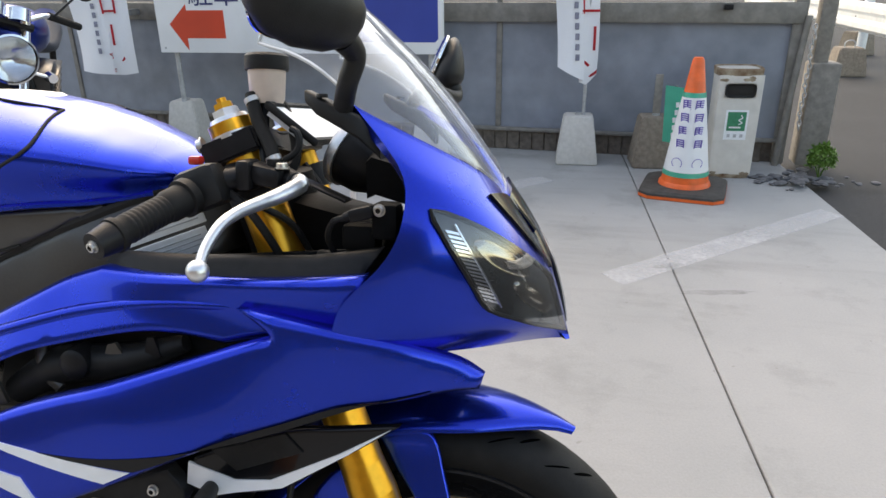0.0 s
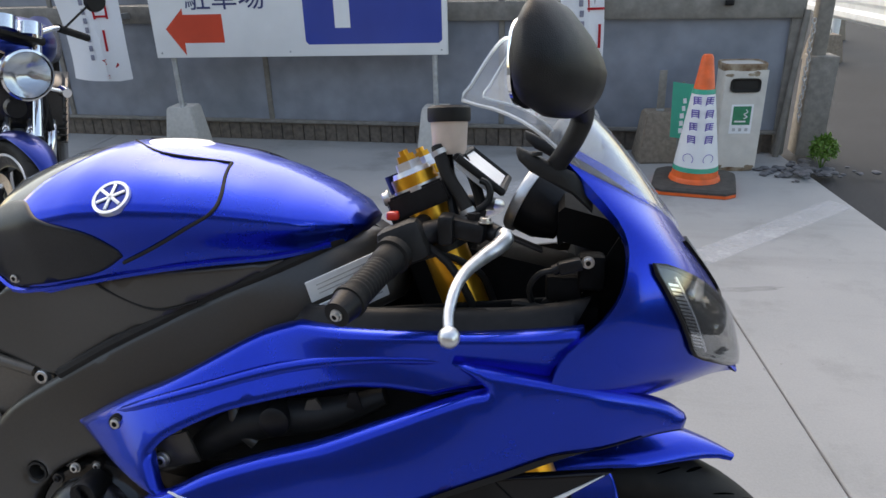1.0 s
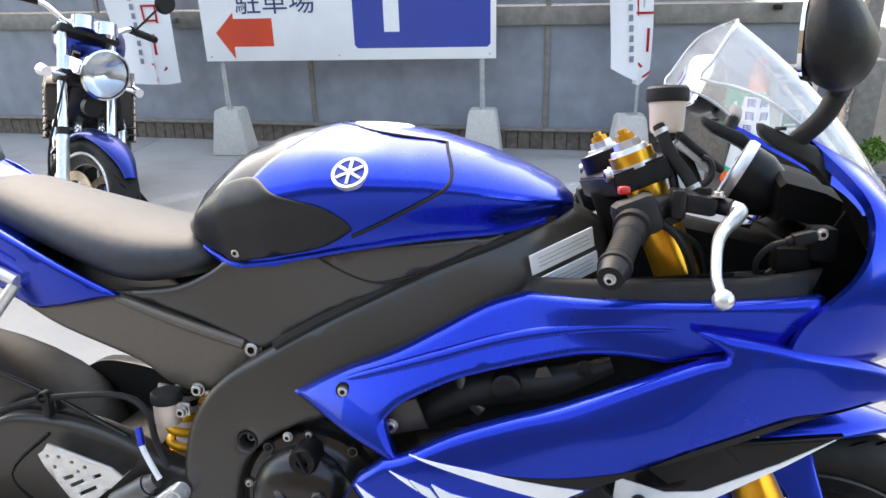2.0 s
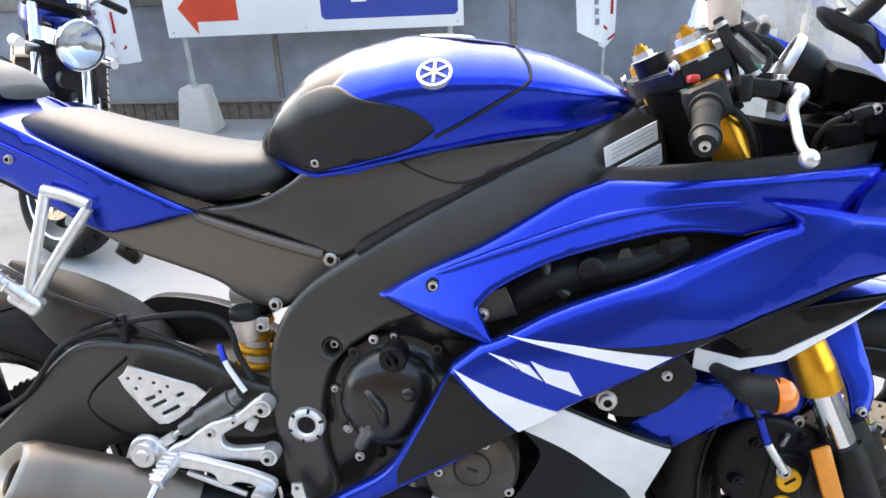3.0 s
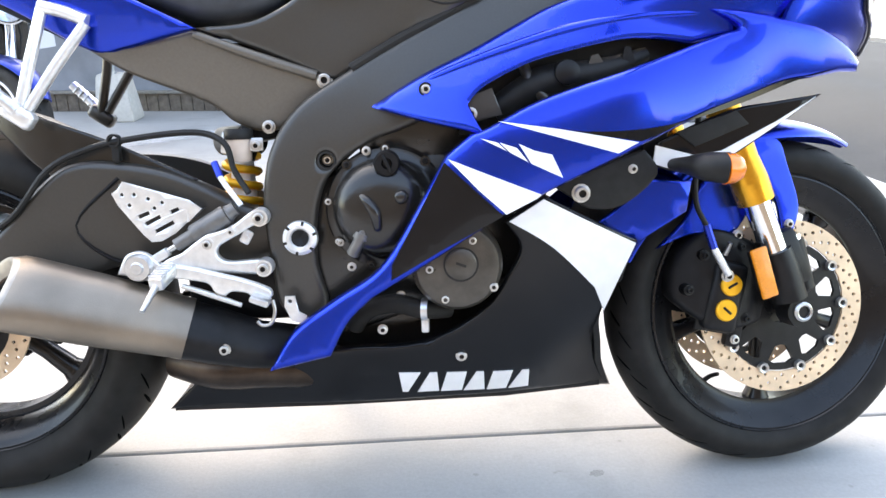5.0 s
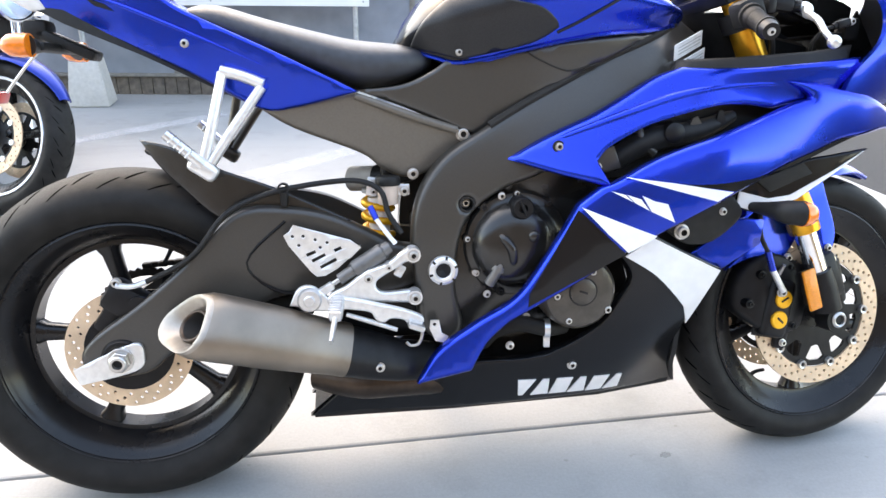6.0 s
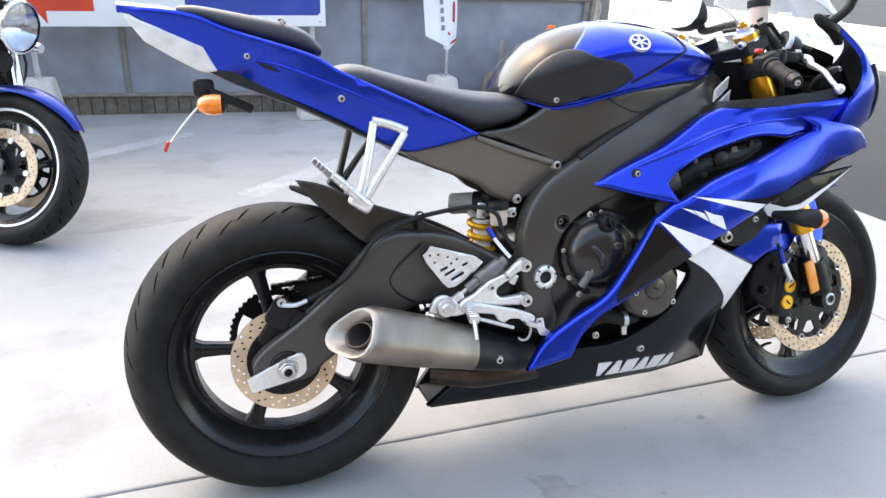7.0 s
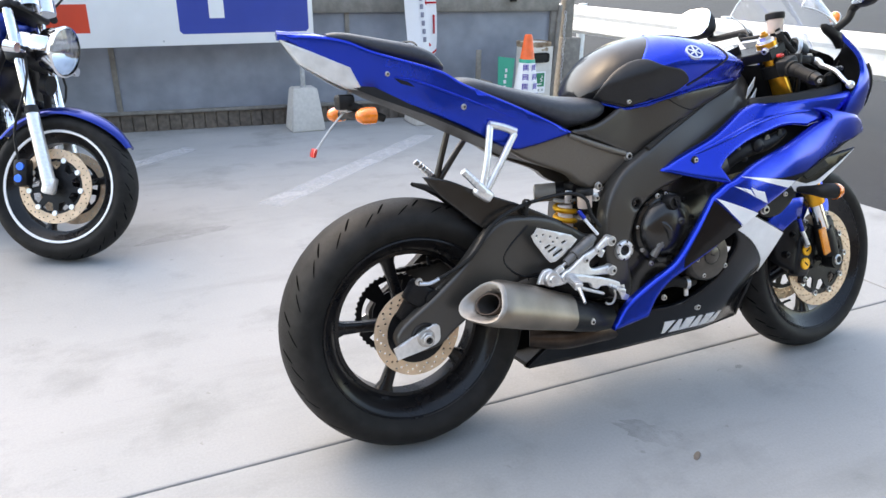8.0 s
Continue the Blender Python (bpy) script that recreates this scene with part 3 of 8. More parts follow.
part("rail", box(8.1, 0.05, 0.05, 0.006, Matrix.Translation((-2.01, 0.0, 1.745))), FENCE_RAIL, fence, "", 30)
boards = joined(*[box(0.078, 0.02, 0.125 + 0.004 * random.random(), 0.003, Matrix.Translation((-6.0 + 0.083 * k, 0.012 + 0.003 * random.random(), 0.062))) for k in range(96)])
part("skirting", boards, SKIRT, fence, "", 20)
part("skirting_back", box(8.05, 0.012, 0.12, 0, Matrix.Translation((-2.01, 0.034, 0.06))), SKIRT, fence, "", 0)
for x in (0.82, 1.63, -0.72):
    part("bracket", box(0.05, 0.03, 0.03, 0.004, Matrix.Translation((x, -0.035, 0.905))), BLACK_METAL, fence, "", 30)

# end post of the fence: old concrete pillar with a chain
pillar = thing("fence_end_pillar", "weathered concrete pillar at the fence end with a hanging chain", "pillar", pose(2.14, 3.806, 0), kind="structure")
part("lower_block", box(0.16, 0.16, 0.60, 0.012, Matrix.Translation((0.05, 0.03, 0.30))), POST_GREY, pillar, "", 30)
part("upper_post", box(0.085, 0.085, 1.15, 0.008, Matrix.Translation((0.02, 0.03, 1.17))), POST_GREY, pillar, "", 30)
part("leaning_pipe", rod((-0.15, -0.06, 0.0), (-0.085, -0.03, 0.86), 0.018, n=14), FENCE_RAIL, pillar, "", 40)
ring_bm = []
for k in range(22):
    ring_bm.append(tube([(0.0 + 0.010 * math.cos(a), 0.004 * math.sin(a) if k % 2 else 0.010 * math.sin(a) * 0.3, 0.017 * math.sin(a)) for a in (2 * math.pi * i / 8 for i in range(9))], 0.0035, 6, 1))
    ring_bm[-1].transform(Matrix.Translation((-0.055 + 0.004 * math.sin(k), -0.065, 0.80 - 0.027 * k)) @ pose(0, 0, 0, 0, 0, 90 * (k % 2)))
part("chain", joined(*ring_bm), GALV, pillar, "", 40)

# guard rail along the road
rail = thing("guard_rail", "white painted steel guard rail along the road", "guard rail", pose(4.1, -0.22, 0), kind="structure")
prof = [(-0.02, 0.36), (-0.06, 0.40), (-0.06, 0.46), (-0.015, 0.50), (-0.015, 0.55), (-0.06, 0.59), (-0.06, 0.65), (-0.02, 0.70)]
part("beam", loft([[(x, y, z) for x, z in prof] + [(x + 0.005, y, z) for x, z in reversed(prof)] for y in (1.2, 6.0, 10.0, 16.0)]), RAIL_WHITE, rail, "", 30)
for y in (1.8, 4.3, 6.8, 9.3, 11.8):
    part("post", rod((0.06, y, -0.03), (0.06, y, 0.72), 0.055, n=20), RAIL_WHITE, rail, "", 30)
    part("beam_bolt", disk((-0.062, y, 0.53), (-1, 0, 0), 0.012, 0.01, 10), GALV, rail, "", 30)

lamp_o = part("delineator", joined(rod((0.0, 3.07, 0.69), (0.0, 3.07, 0.76), 0.012, n=12), rod((0.012, 3.07, 0.79), (0.024, 3.07, 0.79), 0.052, 0.048, 24)), RAIL_WHITE, rail, "round amber road reflector", 40)
part("lens", lathe([(0.0, -0.018), (0.022, -0.015), (0.040, -0.006), (0.047, 0.006), (0.047, 0.012), (0.0, 0.012)], 24), AMBER, lamp_o, "amber lens", 50, Matrix.Translation((0.002, 3.07, 0.79)) @ pose(0, 0, 0, 0, 0, -90))


def weight_block(m):
    o = thing("kerb_weight", "rough concrete weight block with a lifting loop", "concrete block", m, "weight blocks")
    w, d, h = 0.17, 0.17, 0.30
    bm = loft([[(-w * k, -d * k, z), (w * k, -d * k, z), (w * k, d * k, z), (-w * k, d * k, z)] for z, k in ((0, 1), (h * 0.9, 0.8), (h, 0.72))])
    bmesh.ops.bevel(bm, geom=bm.edges[:], offset=0.01, segments=2, affect="EDGES")
    part("block", bm, BLOCK_BROWN, o, "", 40)
    part("loop", tube([(-0.05, 0, h - 0.01), (-0.05, 0, h + 0.05), (0, 0, h + 0.07), (0.05, 0, h + 0.05), (0.05, 0, h - 0.01)], 0.008, 8), GALV, o, "", 40)
    return o


wb = weight_block(pose(3.69, 8.03, -0.03))
copy_thing(wb, pose(4.45, 10.1, -0.03, 0, 0, 20))

# unseen wall added behind the camera: closes the yard, blocks south sky, darkens reflections
single("wall_south", box(19.0, 0.3, 3.6, 0.02, Matrix.Translation((-4.6, -5.35, 1.77))), HOUSE_WALL, "plain dark brown rendered building wall out of view", "wall", kind="structure", smooth=0)

# ---- the blue sports motorcycle ----
BIKE = pose(0, 0, 0.001, -10, 0, 0)
bike = thing("sports_motorcycle", "blue black and white faired sports motorcycle leaning on its side stand", "motorcycle", BIKE)
STEER_AXIS = (Vector((0.395, 0, 0.98)), Vector((0.36, 0, -0.93)).normalized())
STEER = Matrix.Translation(STEER_AXIS[0]) @ Matrix.Rotation(radians(-5.0), 4, STEER_AXIS[1]) @ Matrix.Translation(-STEER_AXIS[0])
STEER = Matrix.Translation((0.413, 0, 0.947)) @ Matrix.Rotation(radians(-1.4), 4, "Y") @ Matrix.Translation((-0.413, 0, -0.952)) @ STEER
STEER = Matrix.Rotation(radians(-1.8), 4, "X") @ STEER
FORK = Matrix.Translation((0.420, 0.03, 0.939)) @ Matrix.Rotation(radians(-1.6), 4, "X") @ Matrix.Rotation(radians(0.8), 4, "Y") @ Matrix.Translation((-0.413, -0.03, -0.95)) @ STEER


def circle(cx, cz, r, n=16, a0=0.0):
    return [(cx + r * math.cos(a0 + 2 * math.pi * i / n), cz + r * math.sin(a0 + 2 * math.pi * i / n)) for i in range(n)]


def brake_disc(r_out, r_in, rows, per_row, n=64):
    """A drilled ring, standing in the plane x, z."""
    holes = [circle(0, 0, r_in, n // 2)]
    for k, r in enumerate(rows):
        for i in range(per_row):
            a = 2 * math.pi * (i + 0.36 * k) / per_row
            holes.append(circle(r * math.cos(a), r * math.sin(a), 0.0032, 7))
    return sheet(circle(0, 0, r_out, n), flat(0.0025), 0.005, holes, 0.03, 0.0015)


def tyre_profile(R, w, h, reach):
    bead, half = 0.2285, reach
    wide = bead + (R - bead) * 0.40
    pts = []
    for t in (1.0, 0.75, 0.5, 0.25):
        pts.append((wide - (wide - bead) * t, -w + (w - half) * t ** 1.7))
    for k in range(21):
        a = radians(-90 + 9 * k)
        pts.append((wide + (R - wide) * math.cos(a), w * math.sin(a)))
    for t in (0.25, 0.5, 0.75, 1.0):
        pts.append((wide - (wide - bead) * t, w - (w - half) * t ** 1.7))
    return pts + [(bead - 0.01, half - 0.004), (bead - 0.01, -half + 0.004)]


def wheel(name, parent, c, R, w, h, rim_half, phase, spoke_w, m=None, rim_mat=None, line=None, valve=True, spokes=5):
    M = (m or Matrix()) @ Matrix.Translation(c)
    rim_mat = rim_mat or BLACK_RIM
    q = rim_half
    rim = part(name, lathe([(0.2315, -q), (0.2315, -q + 0.006), (0.212, -q + 0.014), (0.191, -0.02), (0.191, 0.02), (0.212, q - 0.014), (0.2315, q - 0.006), (0.2315, q),
                            (0.2255, q + 0.002), (0.220, q - 0.003), (0.206, q - 0.012), (0.190, 0.022), (0.181, 0.022), (0.181, -0.022), (0.190, -0.022), (0.206, -q + 0.012), (0.220, -q + 0.003), (0.2255, -q - 0.002)], 96), rim_mat, parent, "", 50, M)
    part("tyre", lathe(tyre_profile(R, w, h, q - 0.002), 128), RUBBER, rim, "", 60, M)
    tread = 0.2285 + (R - 0.2285) * 0.40
    # tread grooves as near-black strips on the tyre, their shade put into the colour
    for k in range(22):
        for sgn in (-1, 1):
            for e0, e1, lean, wide in ((16, 40, 0.085, 0.0036), (36, 58, 0.11, 0.0028)):
                a0 = 2 * math.pi * (k + 0.5 * (sgn > 0) + 0.42 * (e0 > 20)) / 22
                rings = []
                for t in range(6):
                    e, a = radians(e0 + (e1 - e0) * t / 5), a0 + lean * t / 5
                    half = wide * math.sin(math.pi * (0.08 + 0.84 * t / 5)) ** 0.5 / R
                    ring = []
                    for da, up in ((-half, 0.0002), (half, 0.0002), (half, -0.003), (-half, -0.003)):
                        r = tread + (R - tread + up) * math.cos(e)
                        ring.append((r * math.cos(a + da), sgn * (w + up) * math.sin(e), r * math.sin(a + da)))
                    rings.append(ring)
                part("tread_groove", loft(rings), GROOVE_SHADE, rim, "", 60, M)
    for k in range(spokes):
        a = phase + 2 * math.pi * k / spokes
        rings = []
        for r, sw, st in ((0.032, spoke_w * 1.15, 0.040), (0.07, spoke_w * 0.85, 0.034), (0.12, spoke_w * 0.75, 0.030), (0.165, spoke_w * 0.9, 0.034), (0.188, spoke_w * 1.5, 0.044)):
            ring = []
            for i in range(12):
                b = 2 * math.pi * i / 12
                cx, sx = math.cos(b), math.sin(b)
                lx = math.copysign(abs(cx) ** 0.6, cx) * sw / 2
                ly = math.copysign(abs(sx) ** 0.6, sx) * st / 2
                ring.append((r * math.cos(a) - lx * math.sin(a), ly, r * math.sin(a) + lx * math.cos(a)))
            rings.append(ring)
        part("spoke", loft(rings), rim_mat, rim, "", 40, M)
    part("hub", lathe([(0.012, -0.06), (0.030, -0.06), (0.036, -0.05), (0.044, -0.02), (0.044, 0.02), (0.036, 0.05), (0.030, 0.06), (0.012, 0.06)], 32), rim_mat, rim, "", 40, M)
    for sgn in (-1, 1):
        part("rim_lip", lathe([(0.2285, sgn * (q + 0.0005)), (0.2305, sgn * (q + 0.003)), (0.2325, sgn * (q + 0.0005))], 96), line or rim_mat, rim, "", 60, M)
    if valve:
        va = phase + radians(36)
        d = Vector((math.cos(va), 0, math.sin(va)))
        part("valve", tube([d * 0.192, d * 0.17 + Vector((0, -0.012, 0)), d * 0.158 + Vector((0, -0.03, 0))], [0.005, 0.004, 0.0035], 8), BLACK_PLASTIC, rim, "", 40, M)
    return rim, M


def caliper(name, parent, M, cx, cz, ang, y):
    """A four-piston caliper; M places it, cx, cz its middle in the plane, ang its turn."""
    T = M @ Matrix.Translation((cx, y, cz)) @ pose(0, 0, 0, 0, -ang, 0) @ Matrix.Diagonal((1, 1 if y < 0 else -1, 1, 1))
    body_line = corners([(-0.075, 0.085), (-0.040, 0.108), (0.010, 0.104), (0.062, 0.088), (0.094, 0.060), (0.106, 0.010), (0.100, -0.028), (0.066, -0.040), (0.020, -0.052), (-0.022, -0.050), (-0.060, -0.034), (-0.086, -0.012), (-0.092, 0.040)], set())
    body = part(name, sheet(body_line, lambda x, z: 0.016 - 2.2 * max(0.0, abs(x) - 0.035) ** 1.5, 0.034, (), 0.014, 0.010), BLACK_METAL, parent, "", 50, T)
    part("caliper_half", box(0.062, 0.030, 0.122, 0.013, Matrix.Translation((0, -0.010, 0)), 3), BLACK_METAL, body, "", 40, T)
    for k, dz in enumerate((-0.0215, 0.0215)):
        cap = part("piston_cap", disk((0, -0.024, dz), (0, -1, 0), 0.0185, 0.007, 28, 0.3), YELLOW, body, "yellow anodised caliper cap", 40, T)
        part("tool_slot", box(0.018, 0.003, 0.004, 0.001, Matrix.Translation((0, -0.0312, dz)) @ pose(0, 0, 0, 0, 30 - 70 * k, 0)), BLACK_METAL, cap, "", 40, T)
    part("mounting_lug", box(0.03, 0.03, 0.17, 0.008, Matrix.Translation((0.04, 0.012, 0))), BLACK_METAL, body, "", 40, T)
    for dz in (-0.07, 0.07):
        bolt(T @ Vector((0.04, -0.004, dz)), T.to_3x3() @ Vector((0, -1, 0)), 0.007, STEEL, body)
    for dx, dz in ((-0.052, 0.062), (-0.066, 0.0), (0.046, -0.030), (0.070, 0.048), (0.010, 0.088)):
        part("bolt_pad", rod((dx, 0.004, dz), (dx, -0.016, dz), 0.0105, 0.0095, 14), BLACK_METAL, body, "", 40, T)
        bolt(T @ Vector((dx, -0.016, dz)), T.to_3x3() @ Vector((0, -1, 0)), 0.0055, BLACK_METAL if dx < 0.05 else STEEL, body)
    part("bleed_nipple", rod((-0.018, -0.018, 0.070), (-0.020, -0.030, 0.090), 0.0045, 0.0035, 10), STEEL, body, "", 40, T)
    part("joint_line", box(0.07, 0.004, 0.128, 0.001), BLACK_PLASTIC, body, "", 40, T)
    return body


# wheels
FC, RC = Vector((0.668, 0, 0.300)), Vector((-0.69, 0, 0.313))
front_wheel, FM = wheel("front_wheel", bike, FC, 0.294, 0.058, 0.078, 0.047, radians(196), 0.032, FORK)
rear_wheel, RM = wheel("rear_wheel", bike, RC, 0.318, 0.095, 0.090, 0.073, radians(31), 0.036)
for sgn in (-1, 1):
    part("brake_disc", brake_disc(0.152, 0.117, (0.146, 0.138, 0.130, 0.123), 24), DISC, front_wheel, "drilled front brake disc with rust tint", 30, FM @ Matrix.Translation((0, sgn * 0.066, 0)))
    gaps = [circle(0, 0, 0.030, 20)]
    for k in range(10):
        a, wide = 2 * math.pi * (k + 0.5) / 10, 0.235 if k % 2 else 0.20
        gaps.append([(r * math.cos(a + q * wide * f), r * math.sin(a + q * wide * f)) for r, q, f in ((0.072, -1, 0.62), (0.098, -1, 1.0), (0.103, -0.5, 1.0), (0.103, 0.5, 1.0), (0.098, 1, 1.0), (0.072, 1, 0.62), (0.069, 0, 1))])
    carrier = part("disc_carrier", sheet(circle(0, 0, 0.1145, 60), flat(0.003), 0.006, gaps, 0.02, 0.0015), BLACK_METAL, front_wheel, "", 30, FM @ Matrix.Translation((0, sgn * 0.064, 0)))
    for k in range(10):
        a = 2 * math.pi * k / 10
        part("bobbin", lathe([(0.0048, sgn * 0.004), (0.0048, sgn * 0.009), (0.0085, sgn * 0.010), (0.0095, sgn * 0.008), (0.0095, sgn * 0.002)], 18, (0.113 * math.cos(a), 0, 0.113 * math.sin(a))), STEEL, carrier, "", 35, FM @ Matrix.Translation((0, sgn * 0.064, 0)))
        part("bobbin_bore", disk((0.113 * math.cos(a), sgn * 0.003, 0.113 * math.sin(a)), (0, sgn, 0), 0.0050, 0.003, 12), DARK_VOID, carrier, "", 35, FM @ Matrix.Translation((0, sgn * 0.064, 0)))
part("brake_disc", brake_disc(0.110, 0.078, (0.103, 0.095, 0.087), 20), DISC, rear_wheel, "drilled rear brake disc with rust tint", 30, RM @ Matrix.Translation((0, -0.085, 0)))
part("disc_carrier", lathe([(0.030, -0.003), (0.080, -0.003), (0.080, 0.003), (0.030, 0.003)], 40), BLACK_METAL, rear_wheel, "", 30, RM @ Matrix.Translation((0, -0.083, 0)))

# chain sprocket on the far side, with teeth and windows
teeth = []
for k in range(90):
    a = 2 * math.pi * k / 90
    r = 0.110 if k % 2 else 0.105
    teeth.append((r * math.cos(a), r * math.sin(a)))
windows = [[(r * math.cos(a), r * math.sin(a)) for r, a in [(0.092, b + t) for t in (0, .15, .3, .45, .6, .75)] + [(0.062, b + t) for t in (.75, .6, .45, .3, .15, 0)]] for b in (2 * math.pi * k / 5 for k in range(5))]
part("sprocket", sheet(teeth, flat(0.003), 0.006, windows, 0.02, 0.001), BLACK_METAL, rear_wheel, "", 30, RM @ Matrix.Translation((0, 0.085, 0)))
for z0, z1 in ((0.425, 0.47), (0.205, 0.40)):
    run = []
    for k in range(38):
        t = k / 37
        run.append(box(0.019, 0.010 if k % 2 else 0.016, 0.011, 0.002, Matrix.Translation((-0.69 + 0.58 * t, 0.088, z0 + (z1 - z0) * t)), 1))
    part("chain_run", joined(*run), BLACK_METAL, bike, "", 40)

# fork
def fork_point(s, y):
    """s metres down the fork leg from its top."""
    a, b = Vector((0.413, y, 0.952)), Vector((0.651, y, 0.345))
    return a + (b - a).normalized() * s


for y in (-0.104, 0.104):
    up = part("fork_upper_tube", joined(rod(fork_point(-0.01, y), fork_point(0.07, y), 0.0255, n=28), rod(fork_point(0.07, y), fork_point(0.425, y), 0.0275, 0.0275, 28), rod(fork_point(0.425, y), fork_point(0.465, y), 0.0275, 0.031, 28), rod(fork_point(0.465, y), fork_point(0.50, y), 0.031, 0.030, 28)), GOLD, bike, "gold anodised upper fork tube", 30, FORK)
    part("fork_stanchion", rod(fork_point(0.495, y), fork_point(0.625, y), 0.0215, n=28), CHROME, bike, "chrome lower fork tube", 30, FORK)
    part("axle_clamp", joined(tube([fork_point(0.59, y), fork_point(0.625, y), FC + Vector((-0.012, y, 0.02))], [0.027, 0.029, 0.030], 16), disk((FC.x, y - 0.022 * (1 if y < 0 else -1), FC.z), (0, 1 if y < 0 else -1, 0), 0.027, 0.040, 28), box(0.07, 0.026, 0.10, 0.01, Matrix.Translation((0.645, y, 0.385)) @ pose(0, 0, 0, 0, -22, 0))), BLACK_METAL, bike, "", 40, FORK)
    lug = part("fork_lug", joined(rod((0.690, y * 0.86, 0.335), (0.670, y * 0.86, 0.418), 0.021, 0.019, 18), box(0.07, 0.024, 0.05, 0.01, Matrix.Translation((0.668, y * 0.92, 0.345)) @ pose(0, 0, 0, 0, -16, 0))), BLACK_METAL, bike, "", 40, FORK)
    part("lug_collar", rod((0.671, y * 0.86, 0.414), (0.668, y * 0.86, 0.427), 0.0165, n=18), CHROME, lug, "", 35, FORK)
    part("lug_nut", rod((0.668, y * 0.86, 0.427), (0.6665, y * 0.86, 0.434), 0.0085, n=6), GOLD, lug, "", 20, FORK)
    cap = part("fork_cap", joined(rod(fork_point(-0.016, y), fork_point(-0.006, y), 0.0225, 0.0255, 28), rod(fork_point(-0.026, y), fork_point(-0.016, y), 0.0165, 0.0175, 6)), ALU, bike, "bright fork cap with gold adjuster", 35, STEER)
    part("cap_band", rod(fork_point(-0.010, y), fork_point(0.004, y), 0.0275, 0.0275, 28), GOLD, cap, "", 30, STEER)
    part("cap_collar", rod(fork_point(0.004, y), fork_point(0.014, y), 0.0290, 0.0290, 28), ALU, cap, "", 30, STEER)
    part("adjuster", joined(rod(fork_point(-0.034, y), fork_point(-0.026, y), 0.0115, 0.0125, 6), rod(fork_point(-0.040, y), fork_point(-0.034, y), 0.006, n=12)), GOLD, cap, "", 30, STEER)
    caliper("brake_caliper", bike, FORK, 0.548, 0.327, -13, -0.078 if y < 0 else 0.078)
    refl = part("reflector", box(0.028, 0.008, 0.085, 0.003, Matrix.Translation((0.590, y + (-0.034 if y < 0 else 0.034), 0.371)) @ pose(0, 0, 0, 0, -16, 0)), AMBER_FLAT, bike, "amber fork reflector", 40, FORK)
    part("reflector_bracket", box(0.022, 0.022, 0.07, 0.003, Matrix.Translation((0.592, y + (-0.022 if y < 0 else 0.022), 0.373)) @ pose(0, 0, 0, 0, -16, 0)), BLACK_METAL, refl, "", 40, FORK)
part("axle_bolt", lathe([(0.0105, -0.012), (0.013, -0.013), (0.0165, -0.010), (0.0165, 0.01), (0.0105, 0.01)], 28), STEEL, bike, "hollow steel axle end", 40, FORK @ Matrix.Translation((FC.x, -0.118, FC.z)))
part("front_axle", rod((FC.x, -0.124, FC.z), (FC.x, 0.124, FC.z), 0.0108, n=6), DARK_VOID, bike, "", 40, FORK)

# triple clamps, clip-ons, grips, lever
def slab(pts, z0, z1, tilt=21.5, org=(0.418, 0, 0.936)):
    """A horizontal shaped plate (x, y outline) tilted with the fork."""
    bm = loft([[(x, y, z0) for x, y in pts], [(x, y, z1) for x, y in pts]])
    bmesh.ops.bevel(bm, geom=bm.edges[:], offset=0.003, segments=2, affect="EDGES")
    bm.transform(Matrix.Translation(org) @ pose(0, 0, 0, 0, -tilt, 0))
    return bm


clamp_line = [(0.035, -0.135), (0.035, -0.07), (0.02, 0), (0.035, 0.07), (0.035, 0.135), (-0.035, 0.135), (-0.045, 0.07), (-0.06, 0), (-0.045, -0.07), (-0.035, -0.135)]
clamp = part("top_clamp", slab(clamp_line, -0.018, 0.010), BLACK_METAL, bike, "", 40, STEER)
part("lower_clamp", slab(clamp_line, -0.03, 0.01, org=(0.49, 0, 0.765)), BLACK_METAL, bike, "", 40, STEER)
part("steering_head", loft([[(x + 0.055 * math.cos(a), 0.072 * math.sin(a), z) for a in (2 * math.pi * i / 20 for i in range(20))] for x, z in ((0.43, 0.90), (0.445, 0.86), (0.475, 0.78), (0.49, 0.70))]), COCKPIT_SHADE_BLACK, bike, "black steering head", 40)
part("air_duct", box(0.24, 0.11, 0.17, 0.03, Matrix.Translation((0.545, 0, 0.775)) @ pose(0, 0, 0, 0, 12, 0)), COCKPIT_SHADE_BLACK, bike, "", 40)
part("steering_stem", rod((0.385, 0, 0.96), (0.47, 0, 0.74), 0.026, n=20), BLACK_METAL, bike, "", 40, STEER)
part("stem_nut", disk((0.385, 0, 0.945), (-0.36, 0, 0.93), 0.018, 0.014, 6), ALU, clamp, "", 30, STEER)
UNSTEER = STEER.inverted()


def side_of(p, s):
    """A point of the near bar, as it stands, in the unturned steering, on side s."""
    q = UNSTEER @ Vector(p)
    return Vector((q.x, -s * q.y, q.z))


